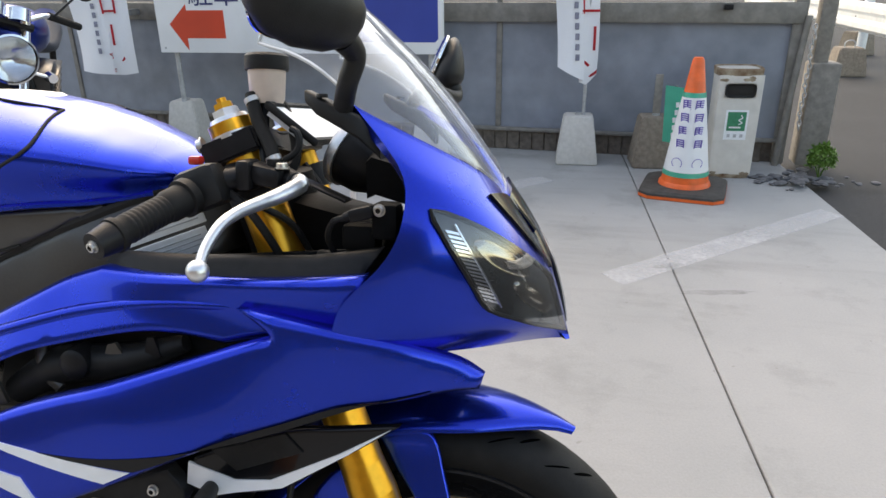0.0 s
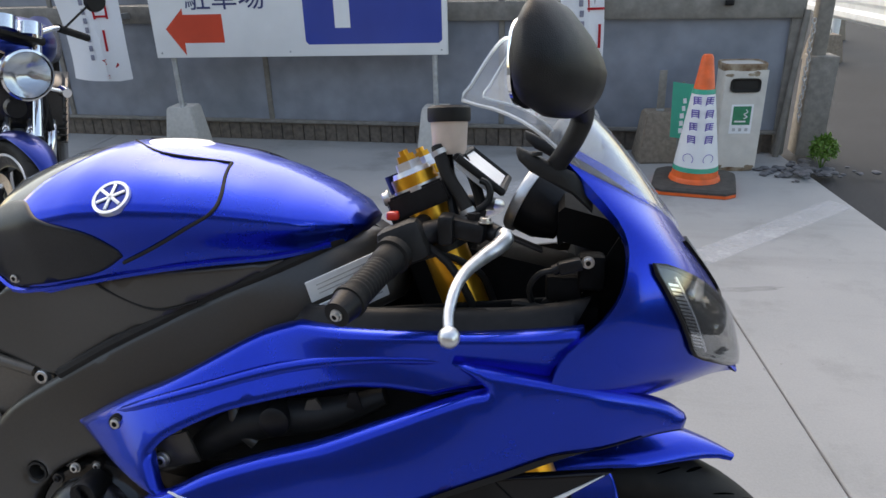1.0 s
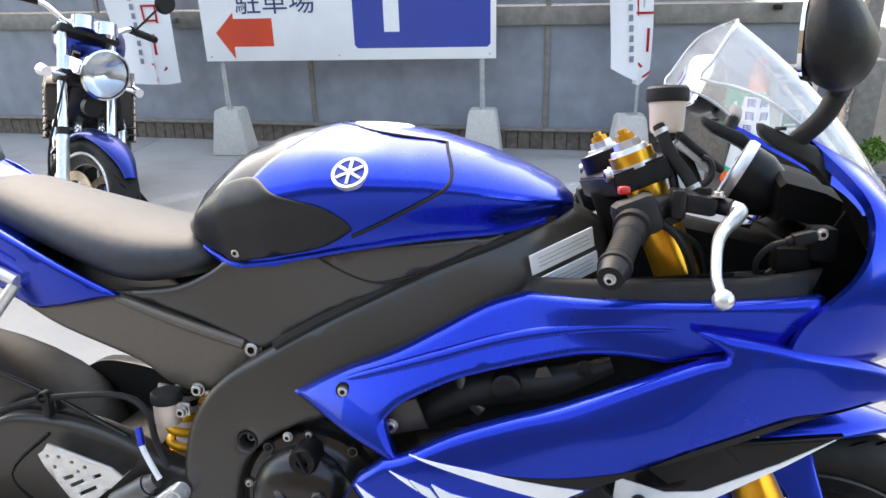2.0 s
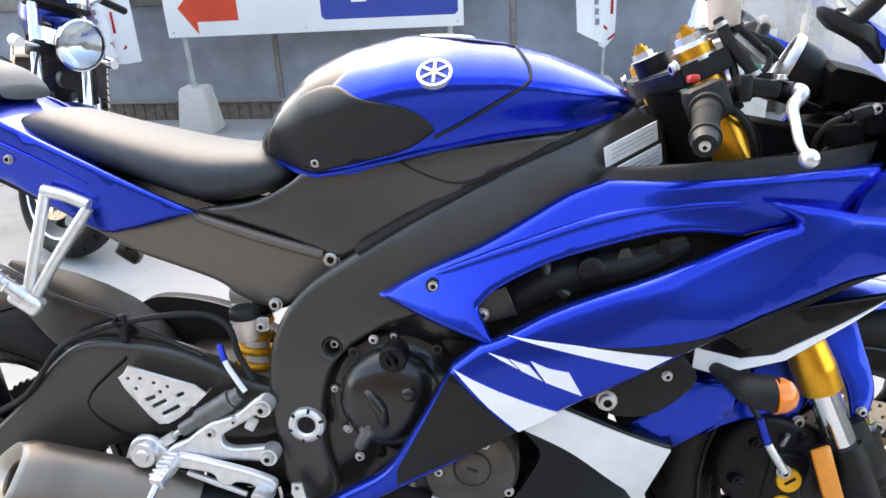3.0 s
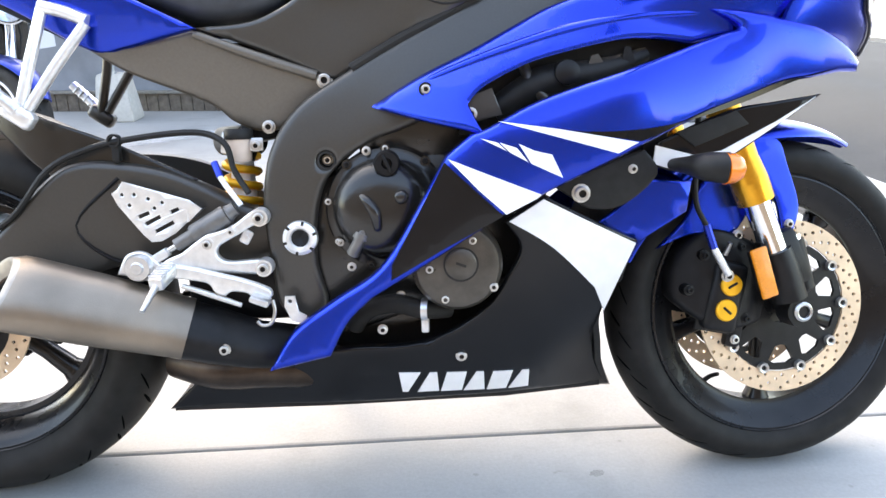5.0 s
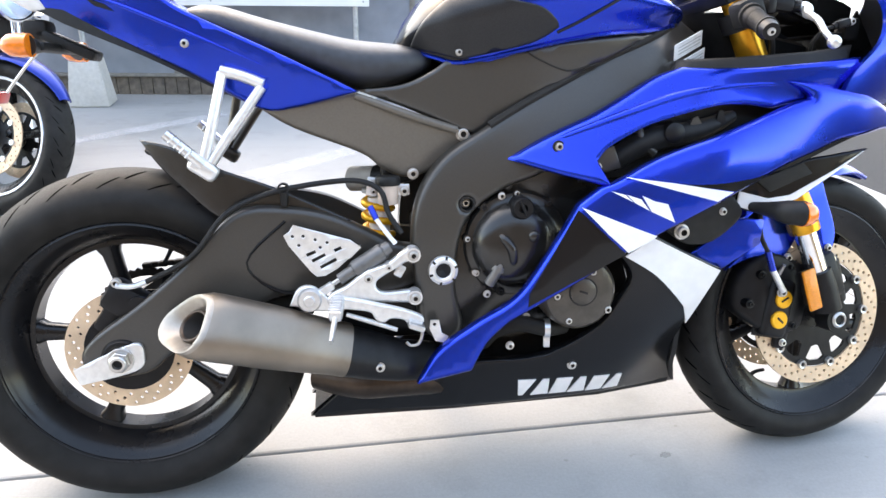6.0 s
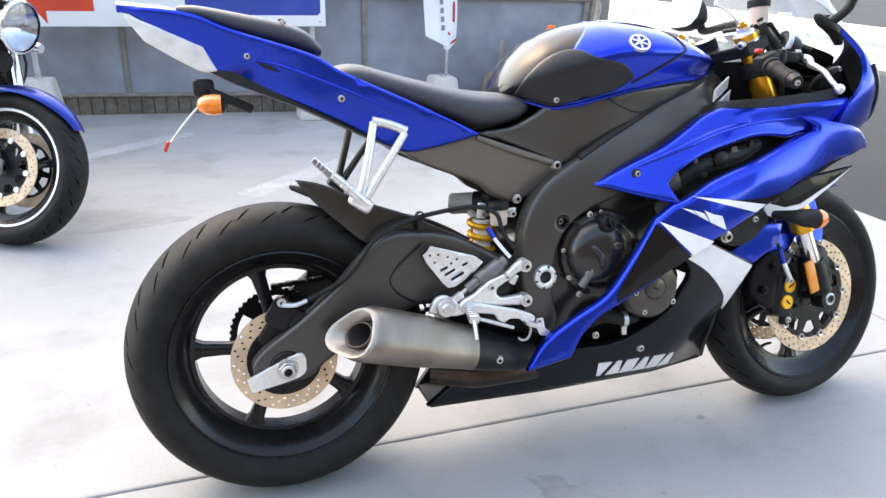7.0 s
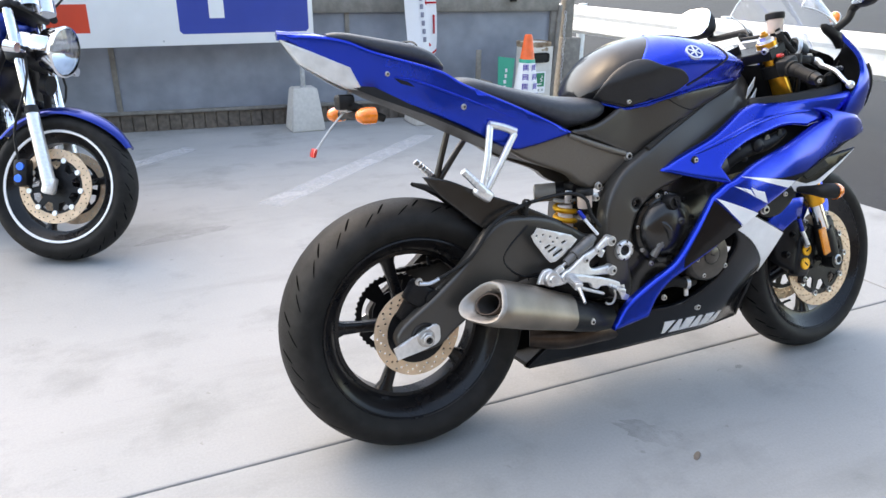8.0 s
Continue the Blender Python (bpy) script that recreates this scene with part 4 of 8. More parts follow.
for s in (-1, 1):
    bolt(STEER @ Vector((0.384, s * 0.122, 0.934)), (-0.92, s * 0.2, -0.3), 0.009, STEEL, clamp)
    root, tip = Vector((0.425, s * 0.125, 0.905)), side_of((0.382, -0.283, 0.851), s)
    tip = tip - (tip - root).normalized() * 0.012
    d = (tip - root).normalized()
    bar = part("handlebar", rod(root, tip - d * 0.02, 0.011, n=16), BLACK_METAL, bike, "", 40, STEER)
    part("bar_clamp", rod(fork_point(0.055, s * 0.104), fork_point(0.09, s * 0.104), 0.036, n=24), BLACK_METAL, bar, "", 30, STEER)
    end = (tip - root).length
    stations = [(0.078, 0.0215), (0.088, 0.0215), (0.089, 0.0178), (0.108, 0.0176), (0.112, 0.0160)]
    for k in range(int((end - 0.136) / 0.0058)):
        stations += [(0.114 + 0.0058 * k, 0.0150), (0.1155 + 0.0058 * k, 0.0158), (0.1175 + 0.0058 * k, 0.0158), (0.119 + 0.0058 * k, 0.0150)]
    stations += [(end - 0.018, 0.0150), (end - 0.016, 0.0182), (end - 0.010, 0.0182), (end - 0.008, 0.014)]
    gu = d.orthogonal().normalized()
    gs = d.cross(gu)
    part("grip", loft([[root + d * q + rr * (math.cos(a) * gu + math.sin(a) * gs) for a in (2 * math.pi * i / 20 for i in range(20))] for q, rr in stations]), RUBBER, bar, "ribbed black rubber grip", 40, STEER)
    part("bar_end", joined(rod(tip - d * 0.01, tip + d * 0.012, 0.0165, 0.0135, 20)), BLACK_METAL, bar, "", 40, STEER)
    bolt(STEER @ (tip + d * 0.012), STEER.to_3x3() @ d, 0.0055, STEEL, bar)
    part("switch_box", box(0.052, 0.040, 0.048, 0.010, Matrix.Translation(root + d * 0.055) @ pose(0, 0, 0, 0, -20, 0)), BLACK_PLASTIC, bar, "", 40, STEER)
    part("kill_switch", box(0.014, 0.016, 0.010, 0.003, Matrix.Translation(root + d * 0.042 + Vector((-0.018, 0, 0.026)))), RED, bar, "red switch", 40, STEER)
    part("lever_perch", tube([root + d * 0.045, Vector((0.455, s * 0.150, 0.900)), Vector((0.485, s * 0.150, 0.902)), side_of((0.528, -0.142, 0.904), s)], [0.016, 0.014, 0.012, 0.010], 12), BLACK_METAL, bar, "", 40, STEER)
    lever = part("lever", tube([side_of(p, s) for p in ((0.516, -0.128, 0.906), (0.534, -0.144, 0.902), (0.529, -0.160, 0.896), (0.514, -0.180, 0.888), (0.500, -0.213, 0.881), (0.492, -0.242, 0.871), (0.488, -0.266, 0.852), (0.490, -0.281, 0.839))], [0.0085, 0.0100, 0.0092, 0.0080, 0.0066, 0.0058, 0.0054, 0.0052], 12), ALU, bar, "bright aluminium hand lever", 40, STEER)
    ball = bmesh.new()
    bmesh.ops.create_icosphere(ball, subdivisions=3, radius=0.0108, matrix=Matrix.Translation(side_of((0.491, -0.287, 0.835), s)))
    part("lever_ball", ball, ALU, lever, "", 60, STEER)

# brake fluid reservoir on its stalk
res = part("fluid_reservoir", lathe([(0.0, -0.020), (0.018, -0.020), (0.0205, -0.015), (0.0225, 0.020), (0.0, 0.020)], 28), RESERVOIR, bike, "cloudy brake fluid cup with black cap", 40, STEER @ Matrix.Translation((0.455, -0.10, 1.004)) @ pose(0, 0, 0, 90, 0, 0))
part("reservoir_cap", lathe([(0.0, 0.018), (0.025, 0.018), (0.026, 0.021), (0.026, 0.034), (0.023, 0.037), (0.0, 0.037)], 28), BLACK_PLASTIC, res, "", 40, STEER @ Matrix.Translation((0.455, -0.10, 1.004)) @ pose(0, 0, 0, 90, 0, 0))
part("reservoir_stay", tube([(0.452, -0.10, 0.99), (0.455, -0.112, 0.965), (0.458, -0.125, 0.93), (0.463, -0.13, 0.905)], 0.006, 8), BLACK_METAL, res, "", 40, STEER)
part("reservoir_hose", tube([(0.452, -0.10, 0.985), (0.462, -0.085, 0.99), (0.482, -0.09, 0.955), (0.492, -0.115, 0.915), (0.475, -0.14, 0.898)], 0.0065, 8), RUBBER, res, "", 40, STEER)

# tank
TANK = [(-0.192, 0.852, 0.828, 0.042), (-0.178, 0.880, 0.824, 0.080), (-0.150, 0.918, 0.820, 0.112), (-0.105, 0.957, 0.808, 0.140), (-0.040, 0.983, 0.811, 0.160), (0.03, 0.996, 0.830, 0.171), (0.10, 0.994, 0.843, 0.174),
        (0.17, 0.982, 0.854, 0.166), (0.235, 0.962, 0.860, 0.148), (0.29, 0.939, 0.866, 0.122), (0.332, 0.917, 0.876, 0.085), (0.352, 0.898, 0.884, 0.045)]


def tank_row(x):
    a = np.array(TANK)
    return [float(np.interp(x, a[:, 0], a[:, k])) for k in (1, 2, 3)]


def tank_depth(x, z):
    zt, zb, w = tank_row(x)
    s = min(max((z - zb) / (zt - zb), 0.0), 0.999)
    k = min(1.0, s / 0.58)
    knee = 0.80 + 0.20 * k * k * (3 - 2 * k)
    return w * knee * (1 - 0.20 * max(0.0, (s - 0.58) / 0.42)) * (1 - s ** 5.5) ** 0.5


def spline2(pts, per=4):
    """A smooth line through points x, z."""
    return [(v.x, v.z) for v in spline([(x, 0, z) for x, z in pts], per)]


def tank_ring(x0):
    """A ring round the tank; near x = -0.075 the rings lean as the black rear section does."""
    lean = max(0.0, 1 - abs(x0 + 0.075) / (0.117 if x0 < -0.075 else 0.20))
    half = []
    for k in range(25):
        s = math.sin(math.pi / 2 * k / 24) ** 0.8
        x = x0 + lean * 0.095 * max(0.0, (s - 0.6) / 0.4) ** 1.5
        zt, zb, w = tank_row(x)
        half.append((x, tank_depth(x, zb + s * (zt - zb)) if k < 24 else 0.0, zb + s * (zt - zb)))
    return [(x, -y, z) for x, y, z in half] + [(x, y, z) for x, y, z in reversed(half[:-1])]


stations = sorted([v.x for v in spline([(r[0], 0, 0) for r in TANK], 3) if abs(v.x + 0.075) > 0.006] + [-0.075])
split = stations.index(-0.075)
tank = part("fuel_tank", loft([tank_ring(x) for x in stations[split:]]), BLUE, bike, "glossy blue fuel tank with black rear section", 60)
part("tank_rear", loft([tank_ring(x) for x in stations[:split + 1]]), BLACK_GLOSS, tank, "glossy black rear section", 60)
pad_line = corners([(-0.172, 0.836), (-0.154, 0.876), (-0.108, 0.916), (-0.057, 0.930), (-0.018, 0.912), (0.040, 0.898), (0.070, 0.878), (0.076, 0.866), (0.028, 0.840), (-0.087, 0.815)], {0, 7, 9})
for s in (-1, 1):
    part("tank_pad", sheet(pad_line, lambda x, z: tank_depth(x, z) + 0.0035, 0.005, (), 0.014, 0.004, s), CARBON, tank, "black textured tank pad", 60)
    seam = [(0.185, 0.972), (0.200, 0.945), (0.198, 0.925), (0.172, 0.908), (0.115, 0.877), (0.075, 0.858)]
    part("seam", tube([(x, s * (tank_depth(x, z) + 0.0016), z) for x, z in spline2(seam)], 0.0022, 6), DARK_VOID, tank, "", 40)
    low = [(-0.170, 0.832), (-0.13, 0.818), (-0.089, 0.8095), (0.0, 0.826), (0.08, 0.843), (0.17, 0.857), (0.26, 0.864), (0.315, 0.874)]
    part("lower_trim", tube([(x, s * (tank_depth(x, z) + 0.002), z) for x, z in low], 0.004, 6), BLUE, tank, "", 50)
    part("front_seam", tube([(x, s * (tank_depth(x, z) + 0.0005), z) for x, z in [(0.03, 0.9955), (0.10, 0.985), (0.17, 0.975), (0.185, 0.972)]], 0.0018, 6), DARK_VOID, tank, "", 40)
    ex, ez = 0.080, 0.939
    dd = tank_depth(ex, ez)
    nrm = Vector((-(tank_depth(ex + .01, ez) - tank_depth(ex - .01, ez)) / .02, s, -(tank_depth(ex, ez + .01) - tank_depth(ex, ez - .01)) / .02)).normalized()
    face = Matrix.Translation((ex, s * dd, ez)) @ nrm.to_track_quat("-Y", "Z").to_matrix().to_4x4() @ Matrix.Scale(0.88, 4)
    badge = part("badge", lathe([(0.0, -0.003), (0.0215, -0.003), (0.0215, 0.004), (0.0, 0.004)], 36), BLUE_DARK, tank, "round white ringed badge", 40, face)
    part("badge_ring", lathe([(0.0215, -0.004), (0.026, -0.004), (0.026, 0.004), (0.0215, 0.004)], 36), ALU_WHITE, badge, "", 40, face)
    part("badge_spoke", joined(*[box(0.0045, 0.002, 0.040, 0.0005, Matrix.Translation((0, -0.0042, 0)) @ pose(0, 0, 0, 0, a, 0)) for a in (0, 60, 120)]), ALU_WHITE, badge, "", 40, face)
    bolt((-0.092, s * (tank_depth(-0.092, 0.827) + 0.003), 0.827), (0, s, 0), 0.0055, STEEL, tank)
part("filler_cap", lathe([(0.0, 0.0), (0.042, 0.0), (0.044, 0.003), (0.044, 0.008), (0.038, 0.011), (0.020, 0.012), (0.0, 0.012)], 36), ALU, tank, "round silver filler cap", 35, Matrix.Translation((0.085, 0, 0.9835)) @ pose(0, 0, 0, 90, 3, 0))

# seats
def pillow(rows, n=20, flatness=2.6):
    """A cushion: rows of (x, z_top, z_bottom, half width)."""
    out = []
    for x, zt, zb, w in [tuple(v) for v in np.array([[*a] for a in rows])]:
        zc, hz = (zt + zb) / 2, (zt - zb) / 2
        ring = []
        for i in range(n):
            a = 2 * math.pi * i / n
            c, s = math.cos(a), math.sin(a)
            ring.append((x, math.copysign(abs(c) ** (2 / flatness), c) * w, zc + math.copysign(abs(s) ** (2 / flatness), s) * hz))
        out.append(ring)
    return loft(out)


def finer(rows, per=4):
    """Smooth rows of numbers."""
    return [tuple(sum(w * np.array(q) for w, q in zip((0.5 * (-t + 2 * t * t - t ** 3), 0.5 * (2 - 5 * t * t + 3 * t ** 3), 0.5 * (t + 4 * t * t - 3 * t ** 3), 0.5 * (-t * t + t ** 3)), (rows[max(i - 1, 0)], rows[i], rows[i + 1], rows[min(i + 2, len(rows) - 1)]))))
            for i in range(len(rows) - 1) for t in [k / per for k in range(per)]] + [tuple(rows[-1])]


part("rider_seat", pillow(finer([(-0.556, 0.893, 0.868, 0.045), (-0.545, 0.905, 0.862, 0.072), (-0.50, 0.910, 0.846, 0.088), (-0.42, 0.888, 0.818, 0.104), (-0.34, 0.868, 0.788, 0.118), (-0.27, 0.853, 0.766, 0.124), (-0.20, 0.846, 0.772, 0.118), (-0.155, 0.840, 0.785, 0.100), (-0.133, 0.826, 0.800, 0.075)]), 28), SEAT, bike, "black vinyl rider seat", 50)
pillion = part("pillion_seat", pillow(finer([(-0.835, 1.020, 1.008, 0.028), (-0.80, 1.022, 0.992, 0.050), (-0.72, 1.008, 0.962, 0.066), (-0.64, 0.992, 0.938, 0.074), (-0.595, 0.972, 0.925, 0.074), (-0.572, 0.945, 0.925, 0.060)]), 24), SEAT, bike, "black vinyl pillion pad", 50)
part("seat_piping", tube([(-0.64, -0.072, 0.985), (-0.643, -0.05, 0.994), (-0.645, 0, 0.997), (-0.643, 0.05, 0.994), (-0.64, 0.072, 0.985)], 0.002, 6), BLACK_PLASTIC, pillion, "", 40)

# tail
tail_d = scatter_surface([(-0.94, 1.02, 0.012), (-0.86, 1.0, 0.042), (-0.80, 0.98, 0.060), (-0.80, 0.94, 0.045), (-0.70, 0.95, 0.085), (-0.70, 0.875, 0.062), (-0.6, 0.92, 0.100), (-0.6, 0.83, 0.088), (-0.5, 0.87, 0.118), (-0.5, 0.78, 0.100), (-0.4, 0.82, 0.132), (-0.4, 0.745, 0.115), (-0.3, 0.775, 0.138), (-0.265, 0.765, 0.132)])
tail_line = corners([(-0.942, 1.022), (-0.862, 1.014), (-0.80, 1.000), (-0.74, 0.974), (-0.60, 0.928), (-0.54, 0.893), (-0.40, 0.828), (-0.265, 0.763), (-0.33, 0.747), (-0.375, 0.737), (-0.43, 0.735), (-0.545, 0.797), (-0.676, 0.858), (-0.768, 0.890), (-0.80, 0.925), (-0.828, 0.953), (-0.905, 0.998)], {0, 7, 13, 15})
tail_light = [(-0.935, 1.010), (-0.86, 0.976), (-0.792, 0.945), (-0.764, 0.890), (-0.80, 0.898), (-0.841, 0.921), (-0.898, 0.957)]
for s in (-1, 1):
    tp = part("tail_cowl", sheet(tail_line, tail_d, 0.012, (), 0.02, 0.008, s), BLUE, bike, "glossy blue tail cowl", 60)
    part("tail_light", sheet(tail_light, lambda x, z: tail_d(x, z) + 0.0015, 0.012, (), 0.015, 0.006, s), LENS_CLEAR, tp, "clear tail light lens", 60)
    part("tail_slot", sheet([(-0.70, 0.915), (-0.67, 0.905), (-0.655, 0.893), (-0.685, 0.902)], lambda x, z: tail_d(x, z) + 0.002, 0.004, (), 0.01, 0.001, s), BLACK_PLASTIC, tp, "", 40)
    crease = [(-0.70, 0.918), (-0.65, 0.905), (-0.56, 0.868), (-0.50, 0.842), (-0.42, 0.806)]
    part("crease", tube([(x, s * (tail_d(x, z) + 0.001), z) for x, z in crease], [0.001, 0.004, 0.004, 0.003, 0.001], 8), BLUE, tp, "", 60)
    bolt((-0.545, s * (tail_d(-0.545, 0.842) + 0.001), 0.842), (0, s, 0), 0.006, STEEL, tp)
    bolt((-0.715, s * (tail_d(-0.715, 0.925) + 0.001), 0.925), (0, s, 0), 0.005, STEEL, tp)
deck = []
for x, z, w in ((-0.94, 1.022, 0.010), (-0.86, 1.014, 0.040), (-0.80, 1.000, 0.058), (-0.74, 0.972, 0.074), (-0.60, 0.926, 0.097), (-0.54, 0.890, 0.107), (-0.42, 0.83, 0.125)):
    deck.append([(x, -w, z), (x, -w * 0.5, z + 0.006), (x, 0, z + 0.008), (x, w * 0.5, z + 0.006), (x, w, z), (x, w * 0.8, z - 0.012), (x, -w * 0.8, z - 0.012)])
part("tail_deck", loft(deck), BLUE, bike, "", 40)
under = []
for x, z, w in ((-0.80, 0.905, 0.035), (-0.74, 0.875, 0.058), (-0.62, 0.825, 0.078), (-0.48, 0.758, 0.092), (-0.36, 0.70, 0.09), (-0.25, 0.665, 0.085)):
    under.append([(x, -w, z), (x, w, z), (x, w * 0.9, z + 0.05), (x, -w * 0.9, z + 0.05)])
part("undertray", loft(under), BLACK_PLASTIC, bike, "", 30)

# rear lights and plate holder
part("plate_bracket", joined(box(0.10, 0.05, 0.018, 0.005, Matrix.Translation((-0.755, 0, 0.845)) @ pose(0, 0, 0, 0, 25, 0)), box(0.03, 0.20, 0.014, 0.004, Matrix.Translation((-0.775, 0, 0.838))), box(0.04, 0.05, 0.035, 0.008, Matrix.Translation((-0.80, 0, 0.868)))), BLACK_PLASTIC, bike, "", 40)
for s in (-1, 1):
    yy = -0.128 if s < 0 else 0.128
    stem = part("rear_indicator", tube([(-0.775, yy * 0.55, 0.838), (-0.778, yy * 0.8, 0.838), (-0.78, yy, 0.838)], [0.008, 0.013, 0.019], 14), BLACK_PLASTIC, bike, "amber rear indicator on black stalk", 40)
    lensb = loft([[(-0.785 - dx, yy + 0.026 * r * math.cos(a), 0.838 + 0.019 * r * math.sin(a)) for a in (2 * math.pi * i / 18 for i in range(18))] for dx, r in ((-0.015, 0.95), (0.0, 1.0), (0.014, 0.9), (0.024, 0.55), (0.027, 0.15))])
    part("lens", lensb, AMBER, stem, "amber lens", 50)
rod_o = part("reflector_stalk", tube([(-0.80, 0.012, 0.845), (-0.835, 0.013, 0.81), (-0.872, 0.013, 0.765)], 0.0025, 6), STEEL, bike, "", 40)
part("reflector", box(0.008, 0.042, 0.022, 0.004, Matrix.Translation((-0.880, 0.013, 0.757)) @ pose(0, 0, 0, 0, 20, 0)), RED, rod_o, "small red reflector", 40)

# frame, subframe, side covers
frame_line = corners([(0.345, 0.888), (0.171, 0.813), (0.03, 0.742), (-0.06, 0.690), (-0.118, 0.652), (-0.154, 0.608), (-0.174, 0.557), (-0.181, 0.488), (-0.174, 0.40), (-0.165, 0.34), (-0.133, 0.312), (-0.105, 0.315), (-0.09, 0.345), (-0.104, 0.411), (-0.098, 0.495), (-0.074, 0.55), (-0.016, 0.592), (0.06, 0.622), (0.17, 0.69), (0.30, 0.76), (0.40, 0.80), (0.40, 0.86)], {0, 20, 21})
frame_d = scatter_surface([(0.345, 0.885, 0.052), (0.37, 0.845, 0.050), (0.30, 0.835, 0.112), (0.17, 0.80, 0.118), (0.0, 0.71, 0.135), (-0.1, 0.63, 0.140), (-0.15, 0.5, 0.148), (-0.14, 0.35, 0.140), (0.05, 0.65, 0.150), (0.3, 0.78, 0.120), (0.4, 0.82, 0.042)])
for s in (-1, 1):
    fr = part("frame_spar", sheet(frame_line, frame_d, 0.045, [circle(-0.082, 0.566, 0.0125, 20)], 0.016, 0.0115, s), FRAME_GREY, bike, "satin dark grey aluminium frame spar", 60)
    piv = Vector((-0.127, s * (frame_d(-0.127, 0.449) - 0.002), 0.449))
    ring_o = part("pivot_nut", lathe([(0.0135, 0.0), (0.0135, 0.009), (0.016, 0.012), (0.021, 0.013), (0.026, 0.010), (0.0275, 0.0)], 36), ALU_WHITE, fr, "silver pivot nut", 35, Matrix.Translation(piv) @ pose(0, 0, 0, 0, 0, 180 if s < 0 else 0))
    part("pivot_socket", lathe([(0.0, 0.002), (0.0155, 0.002), (0.0155, 0.008), (0.0, 0.003)], 6), BLACK_METAL, ring_o, "", 20, Matrix.Translation(piv) @ pose(0, 0, 0, 0, 0, 180 if s < 0 else 0))
    for k in range(6):
        a = 2 * math.pi * k / 6 + 0.3
        part("nut_notch", box(0.006, 0.004, 0.004, 0.0005, Matrix.Translation(piv + Vector((0.0235 * math.cos(a), s * 0.0115, 0.0235 * math.sin(a)))) @ pose(0, 0, 0, 0, -math.degrees(a), 0)), DARK_VOID, ring_o, "", 0)
    part("bolt_well", lathe([(0.0, 0.0), (0.0, s * 0.004), (0.0112, s * 0.004), (0.0112, s * 0.0265), (0.0140, s * 0.0265), (0.0140, 0.0)], 24), DARK_VOID, fr, "", 40, Matrix.Translation((-0.082, s * (frame_d(-0.082, 0.566) - 0.028), 0.566)))
    bolt((-0.082, s * (frame_d(-0.082, 0.566) - 0.022), 0.566), (0, s, 0), 0.0075, STEEL, fr)
    for bx, bz, rr in ((-0.062, 0.50, 0.005), (-0.066, 0.44, 0.005), (-0.021, 0.580, 0.006)):
        bolt((bx, s * (frame_d(bx, bz) - 0.001), bz), (0, s, 0), rr, STEEL, fr)
    part("spar_groove", tube([(x, s * (frame_d(x, z) - 0.004), z) for x, z in spline2([(0.325, 0.879), (0.25, 0.846), (0.171, 0.814), (0.10, 0.778), (0.03, 0.743), (-0.040, 0.703)])], 0.0075, 8), DARK_VOID, fr, "dark strip along the top edge of the spar", 40)
    cover_line = corners([(-0.268, 0.765), (-0.19, 0.774), (-0.14, 0.795), (-0.115, 0.812), (-0.075, 0.818), (0.08, 0.842), (0.26, 0.861), (0.325, 0.876), (0.171, 0.812), (0.03, 0.741), (-0.06, 0.690), (-0.08, 0.692), (-0.17, 0.73)], {0, 3, 7, 10})
    cover_d = scatter_surface([(-0.268, 0.765, 0.122), (-0.13, 0.79, 0.118), (-0.07, 0.80, 0.114), (0.08, 0.838, 0.138), (0.26, 0.856, 0.115), (0.32, 0.872, 0.07), (0.15, 0.80, 0.122), (0.0, 0.73, 0.120), (-0.07, 0.70, 0.112), (-0.1, 0.76, 0.112), (0.0, 0.79, 0.122)])
    part("side_cover", sheet(cover_line, cover_d, 0.02, (), 0.02, 0.008, s), SIDE_GREY, bike, "satin black side cover below the tank", 60)
    part("cover_line", tube([(x, s * (cover_d(x, z) + 0.0005), z) for x, z in [(0.02, 0.834), (0.04, 0.818), (0.10, 0.795), (0.155, 0.806)]], 0.0016, 6), DARK_VOID, bike.children[-1], "", 40)
    sub_line = corners([(-0.275, 0.762), (-0.18, 0.727), (-0.085, 0.693), (-0.070, 0.682), (-0.10, 0.655), (-0.150, 0.618), (-0.19, 0.612), (-0.228, 0.628), (-0.265, 0.657), (-0.377, 0.702), (-0.43, 0.735), (-0.36, 0.745)], {0, 2, 10})
    sub = part("subframe", sheet(sub_line, scatter_surface([(-0.28, 0.76, 0.122), (-0.08, 0.69, 0.106), (-0.15, 0.63, 0.098), (-0.37, 0.705, 0.105), (-0.43, 0.735, 0.108), (-0.2, 0.67, 0.106)]), 0.03, (), 0.02, 0.010, s), PLATE_BRONZE, bike, "satin bronze grey subframe plate", 60)
    part("subframe_rail", tube([(-0.272, s * 0.120, 0.756), (-0.18, s * 0.115, 0.722), (-0.095, s * 0.108, 0.694)], [0.006, 0.008, 0.008], 12), PLATE_BRONZE, sub, "", 50)
    bolt((-0.083, s * 0.104, 0.687), (0, s, 0), 0.011, STEEL, sub)
    bolt((-0.173, s * 0.100, 0.618), (0, s, 0), 0.009, STEEL, sub)
